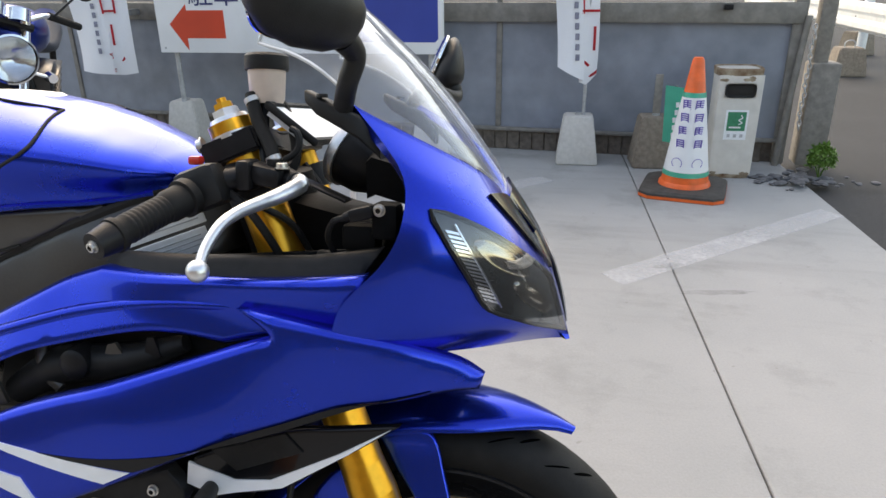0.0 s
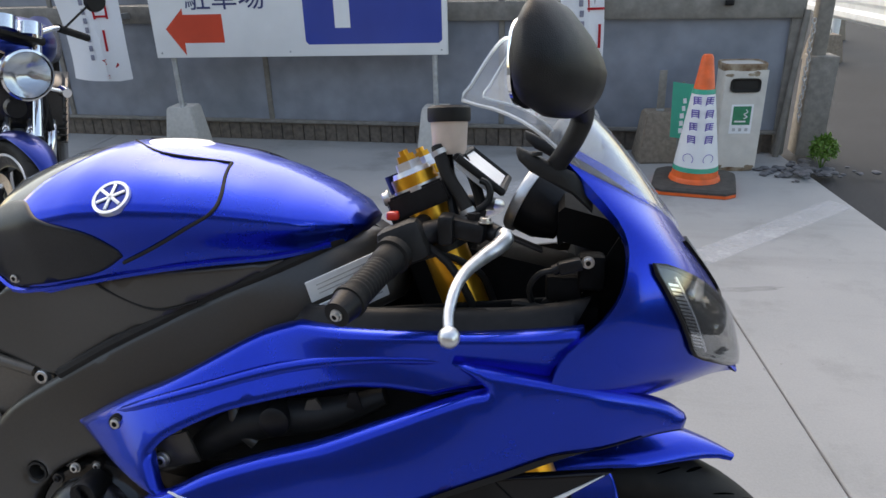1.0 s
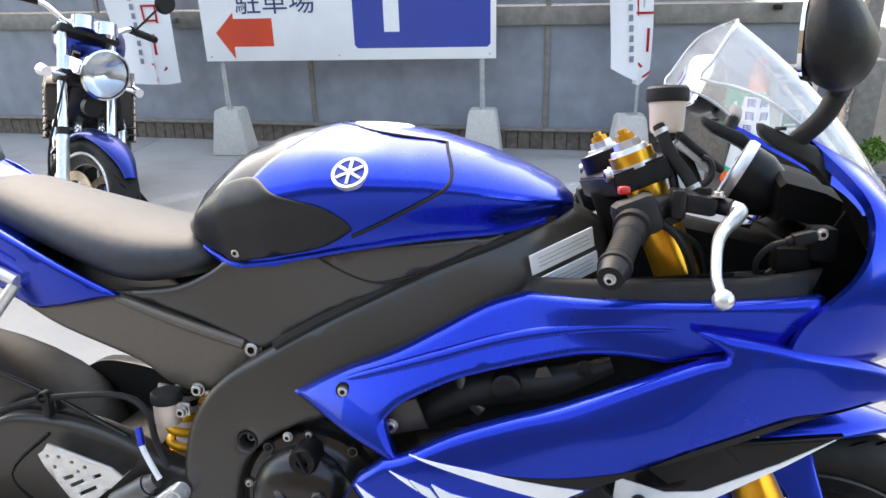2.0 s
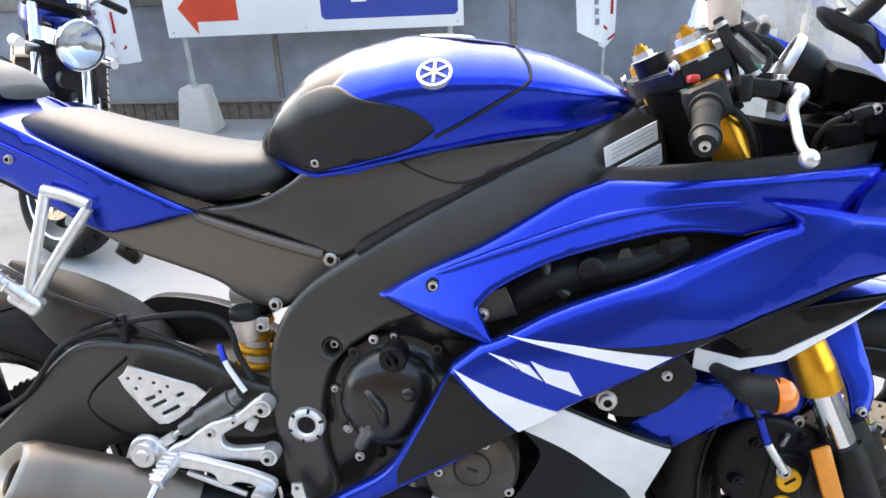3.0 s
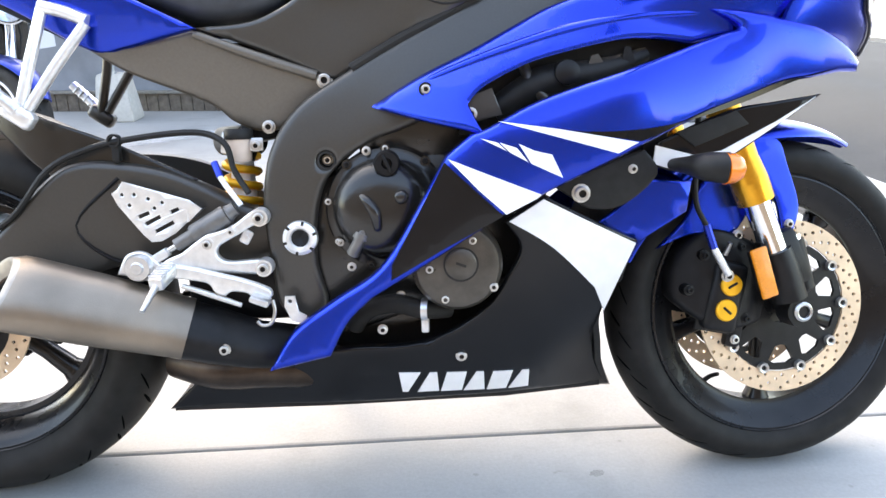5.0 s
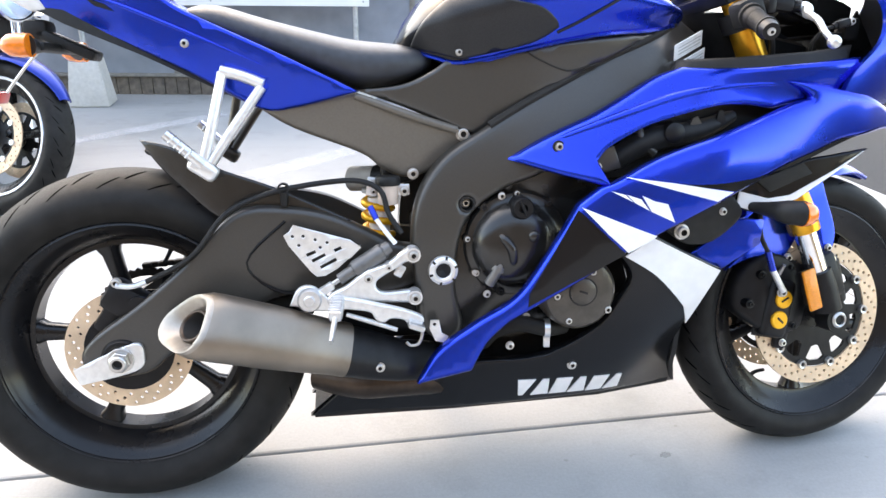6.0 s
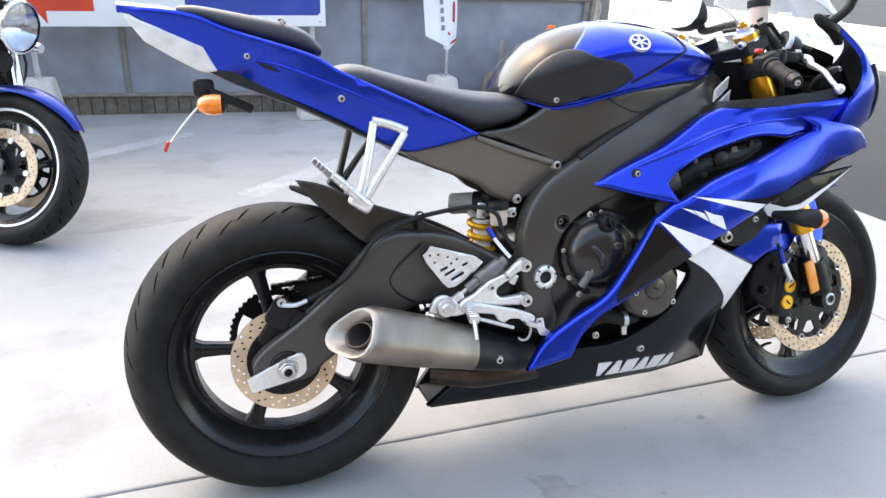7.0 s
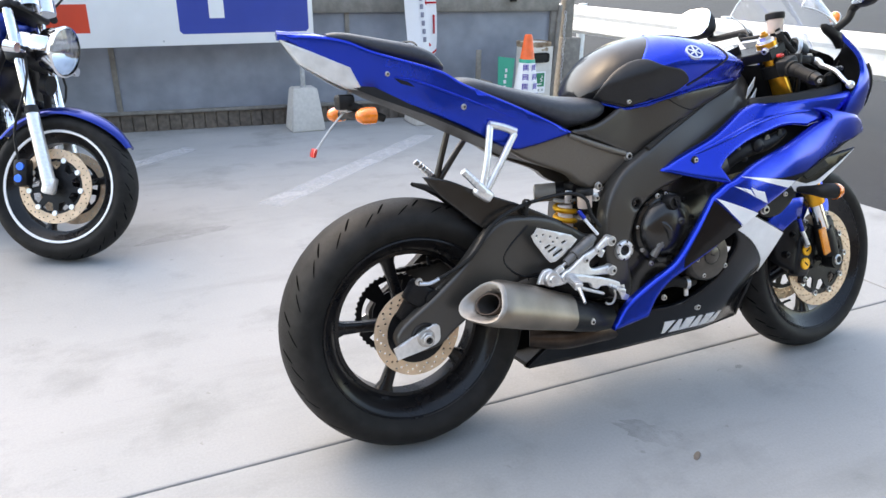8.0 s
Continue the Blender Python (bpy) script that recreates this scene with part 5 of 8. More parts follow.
    # pillion foot rest hanger
    hang = part("footrest_hanger", joined(tube([(-0.487, s * 0.120, 0.795), (-0.505, s * 0.135, 0.72), (-0.525, s * 0.142, 0.648)], 0.0085, 10), tube([(-0.425, s * 0.124, 0.772), (-0.47, s * 0.136, 0.71), (-0.512, s * 0.142, 0.650)], 0.0085, 10), tube([(-0.490, s * 0.120, 0.798), (-0.457, s * 0.122, 0.790), (-0.422, s * 0.124, 0.776)], 0.0095, 10), box(0.05, 0.024, 0.028, 0.008, Matrix.Translation((-0.525, s * 0.146, 0.642)) @ pose(0, 0, 0, 0, 35, 0))), ALU_WHITE if s < 0 else FRAME_GREY, bike, "bare aluminium pillion footrest hanger" if s < 0 else "dark pillion footrest hanger", 50)
    part("footrest", joined(tube([(-0.525, s * 0.150, 0.648), (-0.550, s * 0.154, 0.673), (-0.578, s * 0.156, 0.700)], [0.011, 0.0095, 0.0085], 10), *[box(0.004, 0.020, 0.017, 0.002, Matrix.Translation((-0.544 - 0.008 * k, s * 0.154, 0.667 + 0.008 * k)) @ pose(0, 0, 0, 0, 45, 0)) for k in range(4)]), ALU, hang, "folded pillion peg", 40)

# engine core
part("crankcase", box(0.36, 0.26, 0.26, 0.03, Matrix.Translation((0.04, 0, 0.45)) @ pose(0, 0, 0, 0, -18, 0)), GUN_ENGINE, bike, "black engine crankcase", 40)
part("cylinder_block", box(0.20, 0.24, 0.26, 0.03, Matrix.Translation((0.20, 0, 0.58)) @ pose(0, 0, 0, 0, 35, 0)), GUN_ENGINE, bike, "", 40)
part("cylinder_head", box(0.26, 0.26, 0.16, 0.03, Matrix.Translation((0.10, 0, 0.62)) @ pose(0, 0, 0, 0, 10, 0)), GUN_ENGINE, bike, "", 40)
part("shock_linkage", box(0.22, 0.20, 0.13, 0.03, Matrix.Translation((-0.215, 0, 0.365))), BLACK_METAL, bike, "", 40)
part("sump", box(0.30, 0.18, 0.12, 0.03, Matrix.Translation((0.05, 0, 0.30))), GUN_ENGINE, bike, "", 40)
part("airbox", box(0.42, 0.20, 0.16, 0.04, Matrix.Translation((0.10, 0, 0.76)) @ pose(0, 0, 0, 0, -18, 0)), BLACK_PLASTIC, bike, "", 40)
part("radiator", box(0.035, 0.30, 0.28, 0.006, Matrix.Translation((0.40, 0, 0.50)) @ pose(0, 0, 0, 0, 16, 0)), BLACK_METAL, bike, "", 40)
CC = Vector((0.010, 0, 0.490))
clutch = part("clutch_cover", lathe([(0.0, -0.166), (0.050, -0.165), (0.068, -0.160), (0.076, -0.150), (0.082, -0.146), (0.094, -0.144), (0.097, -0.138), (0.097, -0.10), (0.0, -0.10)], 56), GUN_ENGINE, bike, "glossy black round clutch cover", 35, Matrix.Translation(CC))
for k in range(9):
    a = 2 * math.pi * k / 9 + 0.2
    part("bolt_boss", rod((CC.x + 0.093 * math.cos(a), -0.130, CC.z + 0.093 * math.sin(a)), (CC.x + 0.093 * math.cos(a), -0.147, CC.z + 0.093 * math.sin(a)), 0.0085, 0.0075, 12), GUN_ENGINE, clutch, "", 40)
    bolt((CC.x + 0.093 * math.cos(a), -0.146, CC.z + 0.093 * math.sin(a)), (0, -1, 0), 0.0045, STEEL if k in (2, 4, 5) else BLACK_METAL, clutch)
part("raised_dome", lathe([(0.0, -0.185), (0.030, -0.184), (0.050, -0.180), (0.064, -0.173), (0.074, -0.160), (0.077, -0.148), (0.0, -0.148)], 48), GUN_ENGINE, clutch, "", 60, Matrix.Translation((0.002, 0, 0.492)))
cap = part("filler_plug", lathe([(0.0, -0.176), (0.006, -0.176), (0.008, -0.184), (0.017, -0.184), (0.0195, -0.180), (0.0195, -0.150), (0.0, -0.150)], 28), BLACK_METAL, clutch, "", 35, Matrix.Translation((0.010, 0, 0.562)))
part("plug_grip", box(0.028, 0.006, 0.005, 0.0015, Matrix.Translation((0.010, -0.186, 0.562)) @ pose(0, 0, 0, 0, 65, 0)), BLACK_METAL, cap, "", 40)
part("cover_boss", lathe([(0.0, -0.190), (0.006, -0.190), (0.010, -0.187), (0.012, -0.178), (0.012, -0.160), (0.0, -0.160)], 24), GUN_ENGINE, clutch, "", 45, Matrix.Translation((0.030, 0, 0.512)))
part("cover_rib", tube([(-0.036, -0.170, 0.520), (-0.022, -0.182, 0.508), (-0.010, -0.186, 0.490), (-0.006, -0.180, 0.468), (-0.004, -0.166, 0.450)], [0.004, 0.008, 0.009, 0.008, 0.004], 12), GUN_ENGINE, clutch, "", 50)
part("cover_web", loft([[(-0.035 + t * 0.05, -0.168 - 0.006 * math.sin(math.pi * t), 0.462 - 0.020 * t + q * 0.006) for t in (0, 0.33, 0.66, 1)] + [(-0.035 + t * 0.05, -0.15, 0.462 - 0.020 * t + q * 0.006) for t in (1, 0.66, 0.33, 0)] for q in (-1, 1)]), GUN_ENGINE, clutch, "", 40)
pipe = part("water_pipe", tube([(-0.020, -0.165, 0.478), (-0.028, -0.172, 0.462), (-0.036, -0.172, 0.445), (-0.046, -0.165, 0.425)], [0.011, 0.010, 0.009, 0.010], 14), DULL_GREY, clutch, "grey water pipe stub", 40)
part("pipe_collar", rod((-0.030, -0.172, 0.458), (-0.034, -0.172, 0.449), 0.0125, n=16), DULL_GREY, pipe, "", 40)
bolt((-0.049, -0.160, 0.404), (0, -1, 0), 0.006, STEEL, clutch)
gen = part("generator_cover", joined(lathe([(0.0, -0.206), (0.052, -0.205), (0.062, -0.202), (0.068, -0.194), (0.070, -0.180), (0.070, -0.10), (0.0, -0.10)], 44)), CAST_BRONZE, bike, "black crank end cover", 35, Matrix.Translation((0.112, 0, 0.408)))
part("disc_groove", lathe([(0.0235, -0.2066), (0.0265, -0.2066), (0.0265, -0.203), (0.0235, -0.203)], 36), DARK_VOID, gen, "", 35, Matrix.Translation((0.116, 0, 0.412)))
part("cover_disc", lathe([(0.0, -0.2085), (0.022, -0.2085), (0.0235, -0.2075), (0.0235, -0.203), (0.0, -0.203)], 32), CAST_BRONZE, gen, "", 35, Matrix.Translation((0.116, 0, 0.412)))
part("cover_slot", box(0.016, 0.002, 0.004, 0.0005, Matrix.Translation((0.116, -0.2086, 0.412)) @ pose(0, 0, 0, 0, 20, 0)), DARK_VOID, gen, "", 40)
for bx, bz in ((0.069, 0.405), (0.134, 0.447), (0.092, 0.358), (0.165, 0.375), (0.085, 0.46)):
    bolt((bx, -0.200, bz), (0, -1, 0), 0.0065, STEEL, gen)
part("coolant_hose", tube([(0.10, -0.15, 0.33), (0.06, -0.17, 0.335), (0.015, -0.165, 0.345), (-0.03, -0.15, 0.33), (-0.05, -0.13, 0.30)], 0.015, 12), RUBBER, bike, "", 40)
part("hose_clip", joined(lathe([(0.0155, -0.005), (0.0175, -0.005), (0.0175, 0.005), (0.0155, 0.005)], 20, (0, 0, 0)), box(0.008, 0.012, 0.03, 0.002, Matrix.Translation((0.0, 0.0, -0.022)))), ALU, bike, "", 40, Matrix.Translation((0.062, -0.17, 0.335)) @ pose(0, 0, 0, 0, 0, 80))
for bx, bz in ((-0.005, 0.302), (0.025, 0.355)):
    bolt((bx, -0.160, bz), (0, -1, 0), 0.007, STEEL, bike)

# fairing
cowl_d = scatter_surface([(0, .65, .155), (.067, .67, .187), (.17, .62, .25), (.1, .576, .235), (.25, .78, .170), (.45, .79, .196), (.53, .747, .212), (.35, .7, .230), (.35, .66, .248), (.62, .815, .198), (.738, .71, .15), (.65, .70, .195), (.05, .5, .225), (-.06, .35, .200), (-.164, .265, .186), (.24, .51, .245), (.37, .57, .235), (.6, .67, .195)])


def upper_d(x, z):
    """The upper arm of the fairing lies lower than the lower one where they meet."""
    t = min(max((x - 0.20) / 0.25, 0.0), 1.0)
    return cowl_d(x, z) - 0.020 * t * t * (3 - 2 * t) * min(max((0.80 - z) / 0.05, 0.0), 1.0) - 0.004


upper_line = corners([(-0.012, 0.645), (0.066, 0.690), (0.135, 0.722), (0.20, 0.757), (0.25, 0.783), (0.298, 0.799), (0.364, 0.797), (0.44, 0.799), (0.50, 0.803), (0.553, 0.808), (0.622, 0.815), (0.622, 0.745), (0.57, 0.738), (0.50, 0.735), (0.46, 0.727), (0.398, 0.735), (0.341, 0.732), (0.24, 0.709), (0.192, 0.691), (0.149, 0.668), (0.128, 0.646), (0.142, 0.616), (0.150, 0.603), (0.10, 0.614), (0.051, 0.626)], {0, 5, 10, 11, 14, 20, 22})
main_line = corners([(0.130, 0.603), (0.156, 0.613), (0.212, 0.642), (0.273, 0.664), (0.339, 0.684), (0.42, 0.711), (0.50, 0.739), (0.522, 0.745), (0.512, 0.756), (0.482, 0.773), (0.528, 0.769), (0.589, 0.758), (0.654, 0.745), (0.711, 0.723), (0.742, 0.700), (0.738, 0.686), (0.70, 0.685), (0.645, 0.676), (0.594, 0.668), (0.54, 0.649), (0.472, 0.626), (0.401, 0.596), (0.356, 0.574), (0.293, 0.546), (0.236, 0.520), (0.171, 0.487), (0.087, 0.432), (-0.018, 0.364), (-0.056, 0.325), (-0.084, 0.273), (-0.128, 0.261), (-0.180, 0.247), (-0.141, 0.309), (-0.074, 0.360), (-0.004, 0.410), (0.05, 0.494), (0.095, 0.574)], {0, 9, 14, 15, 27, 29, 31, 36})
def on_cowl(lift):
    return lambda x, z: cowl_d(x, z) + lift


for s in (-1, 1):
    up_c = part("upper_fairing", sheet(upper_line, upper_d, 0.02, (), 0.013, 0.010, s, 1), [BLUE, BLACK_PLASTIC], bike, "glossy blue upper fairing arm round the air vent", 60)
    crest = [(0.03, 0.662), (0.10, 0.690), (0.18, 0.718), (0.28, 0.748), (0.38, 0.765), (0.48, 0.770), (0.54, 0.772)]
    part("crease", tube([(x, s * (upper_d(x, z) - 0.0065), z) for x, z in crest], [0.002, 0.008, 0.010, 0.010, 0.008, 0.006, 0.001], 10), BLUE, up_c, "", 70)
    part("bolt_well", lathe([(0.0075, -0.002), (0.0095, -0.002), (0.0105, 0.0), (0.0105, 0.004), (0.0, 0.004), (0.0, 0.002), (0.0075, 0.001)], 24), BLACK_PLASTIC, up_c, "", 40, Matrix.Translation((0.070, s * (upper_d(0.07, 0.668) + 0.0), 0.668)) @ pose(0, 0, 0, 0, 0, 0 if s < 0 else 180))
    bolt((0.070, s * (upper_d(0.07, 0.668) - 0.001), 0.668), (0, s, 0), 0.007, STEEL, up_c)
    mc = part("side_fairing", sheet(main_line, cowl_d, 0.02, (), 0.013, 0.010, s, 1), [BLUE, BLACK_PLASTIC], bike, "glossy blue side fairing with white and black graphics", 60)
    part("white_stripe", sheet([(0.166, 0.621), (0.25, 0.609), (0.368, 0.588), (0.338, 0.573)], on_cowl(0.0020), 0.004, (), 0.015, 0.001, s), WHITE_PAINT, mc, "white stripe", 60)
    part("white_wedge", sheet([(0.097, 0.570), (0.17, 0.541), (0.228, 0.518), (0.222, 0.513), (0.178, 0.491), (0.14, 0.525)], on_cowl(0.0024), 0.004, (), 0.012, 0.001, s), WHITE_PAINT, mc, "white stripe", 60)
    part("black_wedge", sheet([(0.092, 0.565), (0.138, 0.522), (0.174, 0.489), (0.087, 0.440), (0.012, 0.393), (0.014, 0.417), (0.055, 0.494)], on_cowl(0.0016), 0.003, (), 0.015, 0.001, s), BLACK_GLOSS, mc, "black graphic", 60)
    part("black_band", sheet(corners([(0.205, 0.612), (0.313, 0.604), (0.417, 0.612), (0.52, 0.638), (0.626, 0.675), (0.69, 0.689), (0.645, 0.679), (0.594, 0.671), (0.54, 0.653), (0.472, 0.630), (0.401, 0.600), (0.372, 0.589), (0.25, 0.6075)], {0, 5, 11}), on_cowl(0.0012), 0.003, (), 0.015, 0.001, s), BLACK_GLOSS, mc, "black graphic", 60)
    part("logo", joined(*[sheet(q, on_cowl(0.0030), 0.004, (), 0.012, 0.001, s) for q in ([(0.142, 0.598), (0.165, 0.592), (0.178, 0.580)], [(0.168, 0.592), (0.192, 0.584), (0.208, 0.564), (0.182, 0.578)], [(0.194, 0.590), (0.216, 0.580), (0.241, 0.574), (0.258, 0.541), (0.212, 0.562)])]), WHITE_PAINT, mc, "white angular badge", 40)
    part("inner_vent_panel", sheet([(0.12, 0.600), (0.14, 0.67), (0.24, 0.72), (0.36, 0.745), (0.50, 0.75), (0.52, 0.70), (0.30, 0.62)], flat(0.150), 0.006, (), 0.03, 0.002, s), BLACK_PLASTIC, bike, "", 40)
    part("vent_rib", tube([(0.215, s * 0.172, 0.700), (0.225, s * 0.182, 0.672), (0.245, s * 0.182, 0.652)], 0.008, 10), FRAME_GREY, bike, "", 50)
    part("vent_duct", tube([(0.17, s * 0.165, 0.635), (0.24, s * 0.17, 0.675), (0.33, s * 0.17, 0.690), (0.40, s * 0.165, 0.715)], [0.018, 0.024, 0.020, 0.010], 14), BLACK_PLASTIC, bike, "", 50)
    part("throttle_cap", lathe([(0.0, -0.012), (0.013, -0.012), (0.018, -0.009), (0.019, 0.0), (0.019, 0.02), (0.0, 0.02)], 26), BLACK_METAL, bike, "", 40, Matrix.Translation((0.275, s * 0.188, 0.688)) @ pose(0, 0, 0, 0, 0, 0 if s < 0 else 180))
    part("vent_fin", sheet([(0.300, 0.676), (0.312, 0.712), (0.322, 0.715), (0.338, 0.690)], flat(0.186), 0.006, (), 0.02, 0.002, s), FRAME_GREY, bike, "", 40)
    part("vent_fin", sheet([(0.355, 0.694), (0.362, 0.724), (0.370, 0.725), (0.378, 0.702)], flat(0.184), 0.006, (), 0.02, 0.002, s), BLACK_METAL, bike, "", 40)
    bolt((0.134, s * 0.198, 0.632), (0, s, 0), 0.008, STEEL, bike)
    part("vent_tab", sheet([(0.12, 0.615), (0.128, 0.655), (0.165, 0.668), (0.18, 0.63)], flat(0.197), 0.006, (), 0.02, 0.003, s), FRAME_GREY, bike, "", 40)
    # belly pan
    belly_d = scatter_surface([(.386, .44, .195), (.345, .33, .150), (.365, .25, .085), (.392, .15, .025), (.25, .155, .075), (.1, .165, .105), (-.1, .16, .10), (-.37, .15, .068), (-.3, .2, .085), (-.17, .26, .135), (.06, .28, .160), (.05, .22, .140), (.19, .4, .200), (.24, .51, .218), (.25, .3, .165), (.25, .22, .125)])
    belly_line = corners([(0.183, 0.474), (0.237, 0.514), (0.31, 0.476), (0.388, 0.438), (0.367, 0.37), (0.350, 0.307), (0.366, 0.244), (0.378, 0.195), (0.406, 0.135), (0.30, 0.153), (0.204, 0.160), (0.03, 0.162), (-0.156, 0.153), (-0.378, 0.142), (-0.316, 0.203), (-0.199, 0.228), (-0.084, 0.266), (0.057, 0.277), (0.150, 0.331), (0.191, 0.393), (0.207, 0.435)], {0, 1, 3, 8, 13, 14})
    belly = part("belly_pan", sheet(belly_line, belly_d, 0.02, (), 0.014, 0.006, s, 1), [BLACK_GLOSS, BLACK_PLASTIC], bike, "black belly pan with white flash and lettering bars", 60)
    part("white_flash", sheet(corners([(0.187, 0.476), (0.237, 0.508), (0.31, 0.471), (0.384, 0.435), (0.366, 0.37), (0.353, 0.315), (0.328, 0.362), (0.255, 0.433)], {0, 1, 3, 5, 6}), lambda x, z: belly_d(x, z) + 0.0030, 0.004, (), 0.015, 0.001, s), WHITE_PAINT, belly, "white flash", 60)
    bars = []
    for k, (low, high) in enumerate(((0.10, 1.0), (1.0, 0.34), (1.0, 0.92), (1.0, 0.34), (0.94, 0.94), (1.0, 0.34))):
        mid, zz, sl = 0.0315 + 0.0385 * k, 0.181 - 0.0016 * k, 0.004
        a, b = 0.0178 * max(low, 0.25), 0.0178 * high
        bars.append(sheet([(mid - a - sl, zz), (mid + a - sl, zz - 0.0006), (mid + b + sl, zz + 0.040), (mid - b + sl, zz + 0.0406)], lambda x, z: belly_d(x, z) + 0.0030, 0.004, (), 0.012, 0.001, s))
    for one in bars:
        part("lettering_bar", one, WHITE_PAINT, belly, "plain white block of a worn decal", 40)
    bolt((0.119, s * (belly_d(0.119, 0.251) + 0.0), 0.251), (0, s, 0), 0.008, STEEL, belly)
    # panels ahead of the engine
    part("inner_panel", sheet([(0.325, 0.462), (0.409, 0.530), (0.47, 0.525), (0.465, 0.48), (0.388, 0.432)], flat(0.185), 0.008, (), 0.02, 0.004, s), BLUE, bike, "blue inner fairing panel", 50)
    stay = part("fairing_stay", sheet(corners([(0.255, 0.525), (0.30, 0.545), (0.39, 0.575), (0.41, 0.54), (0.36, 0.495), (0.31, 0.490), (0.285, 0.505)], {0, 2}), flat(0.205), 0.02, (), 0.02, 0.004, s), BLACK_PLASTIC, bike, "", 40)
    bolt((0.295, s * 0.205, 0.514), (0, s, 0), 0.012, STEEL, stay)
    bolt((0.372, s * 0.205, 0.548), (0, s, 0), 0.006, STEEL, stay)
    vp = part("front_vane", sheet(corners([(0.405, 0.552), (0.442, 0.541), (0.467, 0.548), (0.524, 0.561), (0.60, 0.610), (0.66, 0.652), (0.592, 0.642), (0.528, 0.632), (0.458, 0.605), (0.415, 0.585)], {0, 5, 9}), flat(0.190), 0.010, (), 0.02, 0.004, s), BLACK_GLOSS, bike, "gloss black vane with white edge", 50)
    part("white_edge", sheet([(0.407, 0.554), (0.442, 0.543), (0.467, 0.550), (0.524, 0.563), (0.60, 0.612), (0.65, 0.648), (0.592, 0.613), (0.51, 0.571), (0.467, 0.566), (0.410, 0.581)], flat(0.1925), 0.004, (), 0.02, 0.001, s), WHITE_PAINT, vp, "white stripe", 50)
    part("vane_panel", sheet([(0.44, 0.60), (0.53, 0.63), (0.55, 0.61), (0.47, 0.578)], flat(0.1935), 0.004, (), 0.02, 0.002, s), BLACK_PLASTIC, vp, "", 40)
    ind = part("front_indicator", tube([(0.436, s * 0.188, 0.552), (0.446, s * 0.225, 0.553), (0.460, s * 0.257, 0.553), (0.486, s * 0.268, 0.551)], [0.008, 0.013, 0.0205, 0.0222], 20), BLACK_PLASTIC, bike, "black indicator with amber lens", 50)
    part("lens", loft([[(0.485 + dx, s * 0.268 + 0.0235 * r * math.cos(a), 0.5505 + 0.0228 * r * math.sin(a)) for a in (2 * math.pi * i / 18 for i in range(18))] for dx, r in ((-0.004, 0.99), (0.008, 0.93), (0.018, 0.72), (0.024, 0.3))]), AMBER, ind, "amber lens", 50)
    # dark ledge inside the cockpit
    part("cockpit_ledge", sheet([(0.27, 0.775), (0.30, 0.812), (0.40, 0.816), (0.55, 0.826), (0.63, 0.838), (0.60, 0.79), (0.40, 0.78)], lambda x, z: cowl_d(x, min(z, 0.80)) - 0.02 - 0.5 * max(0, z - 0.795), 0.012, (), 0.02, 0.006, s), BLACK_PLASTIC, bike, "", 50)
    part("inner_cowl", sheet([(0.30, 0.70), (0.32, 0.80), (0.62, 0.83), (0.66, 0.90), (0.72, 0.80), (0.70, 0.72)], flat(0.12), 0.006, (), 0.03, 0.003, s), COCKPIT_SHADE_BLACK, bike, "", 40)
part("belly_floor", loft([[(x, -w, z), (x, w, z), (x, w, z + 0.012), (x, -w, z + 0.012)] for x, z, w in ((-0.37, 0.138, 0.06), (-0.1, 0.149, 0.09), (0.2, 0.152, 0.085), (0.38, 0.143, 0.03))]), BLACK_PLASTIC, bike, "", 30)
part("belly_front", loft([[(x, -w, z), (x, w, z), (x - 0.01, w, z), (x - 0.01, -w, z)] for x, z, w in ((0.400, 0.142, 0.020), (0.372, 0.20, 0.066), (0.36, 0.25, 0.10), (0.345, 0.31, 0.135))]), BLACK_PLASTIC, bike, "", 30)

# nose, lamps, screen
NOSE_C = [(0.832, 0.702), (0.813, 0.765), (0.790, 0.812), (0.742, 0.877)]
NOSE_R = [(0.585, 0.200, 0.740), (0.600, 0.204, 0.785), (0.645, 0.203, 0.835), (0.662, 0.195, 0.878), (0.655, 0.178, 0.925), (0.597, 0.152, 0.988)]


def along(rows, t):
    a = np.array(rows, float)
    f = t * (len(a) - 1)
    i = min(int(f), len(a) - 2)
    p0, p1, p2, p3 = a[max(i - 1, 0)], a[i], a[i + 1], a[min(i + 2, len(a) - 1)]
    k = f - i
    return 0.5 * (2 * p1 + (p2 - p0) * k + (2 * p0 - 5 * p1 + 4 * p2 - p3) * k * k + (3 * p1 - p0 - 3 * p2 + p3) * k ** 3)


def nose(u, v, lift=0.0):
    """The nose skin: u from the middle (0) to the rear rim (1), v from the lower edge to the screen."""
    def at(uu, vv):
        c, r = along(NOSE_C, vv), along(NOSE_R, vv)
        a = uu * math.pi / 2
        k = math.cos(a) ** 1.05
        low = max(0.0, 1 - vv / 0.22) ** 2
        return Vector((r[0] + (c[0] - r[0]) * k, r[1] * max(0.0, math.sin(a)) ** (1.24 + 1.7 * low), r[2] + (c[1] - r[2]) * ((1 - uu) * (1 - low) + (1 - uu ** 1.7) * low)))
    p = at(u, v)
    if lift:
        e = 1e-3
        w = max(u, 0.12) if v < 0.25 else u
        n = (at(min(w + e, 1), v) - at(max(w - e, 0), v)).cross(at(w, min(v + e, 1)) - at(w, max(v - e, 0)))
        if n.x + n.y < 0:
            n = -n
        p = p + n.normalized() * lift
    return p


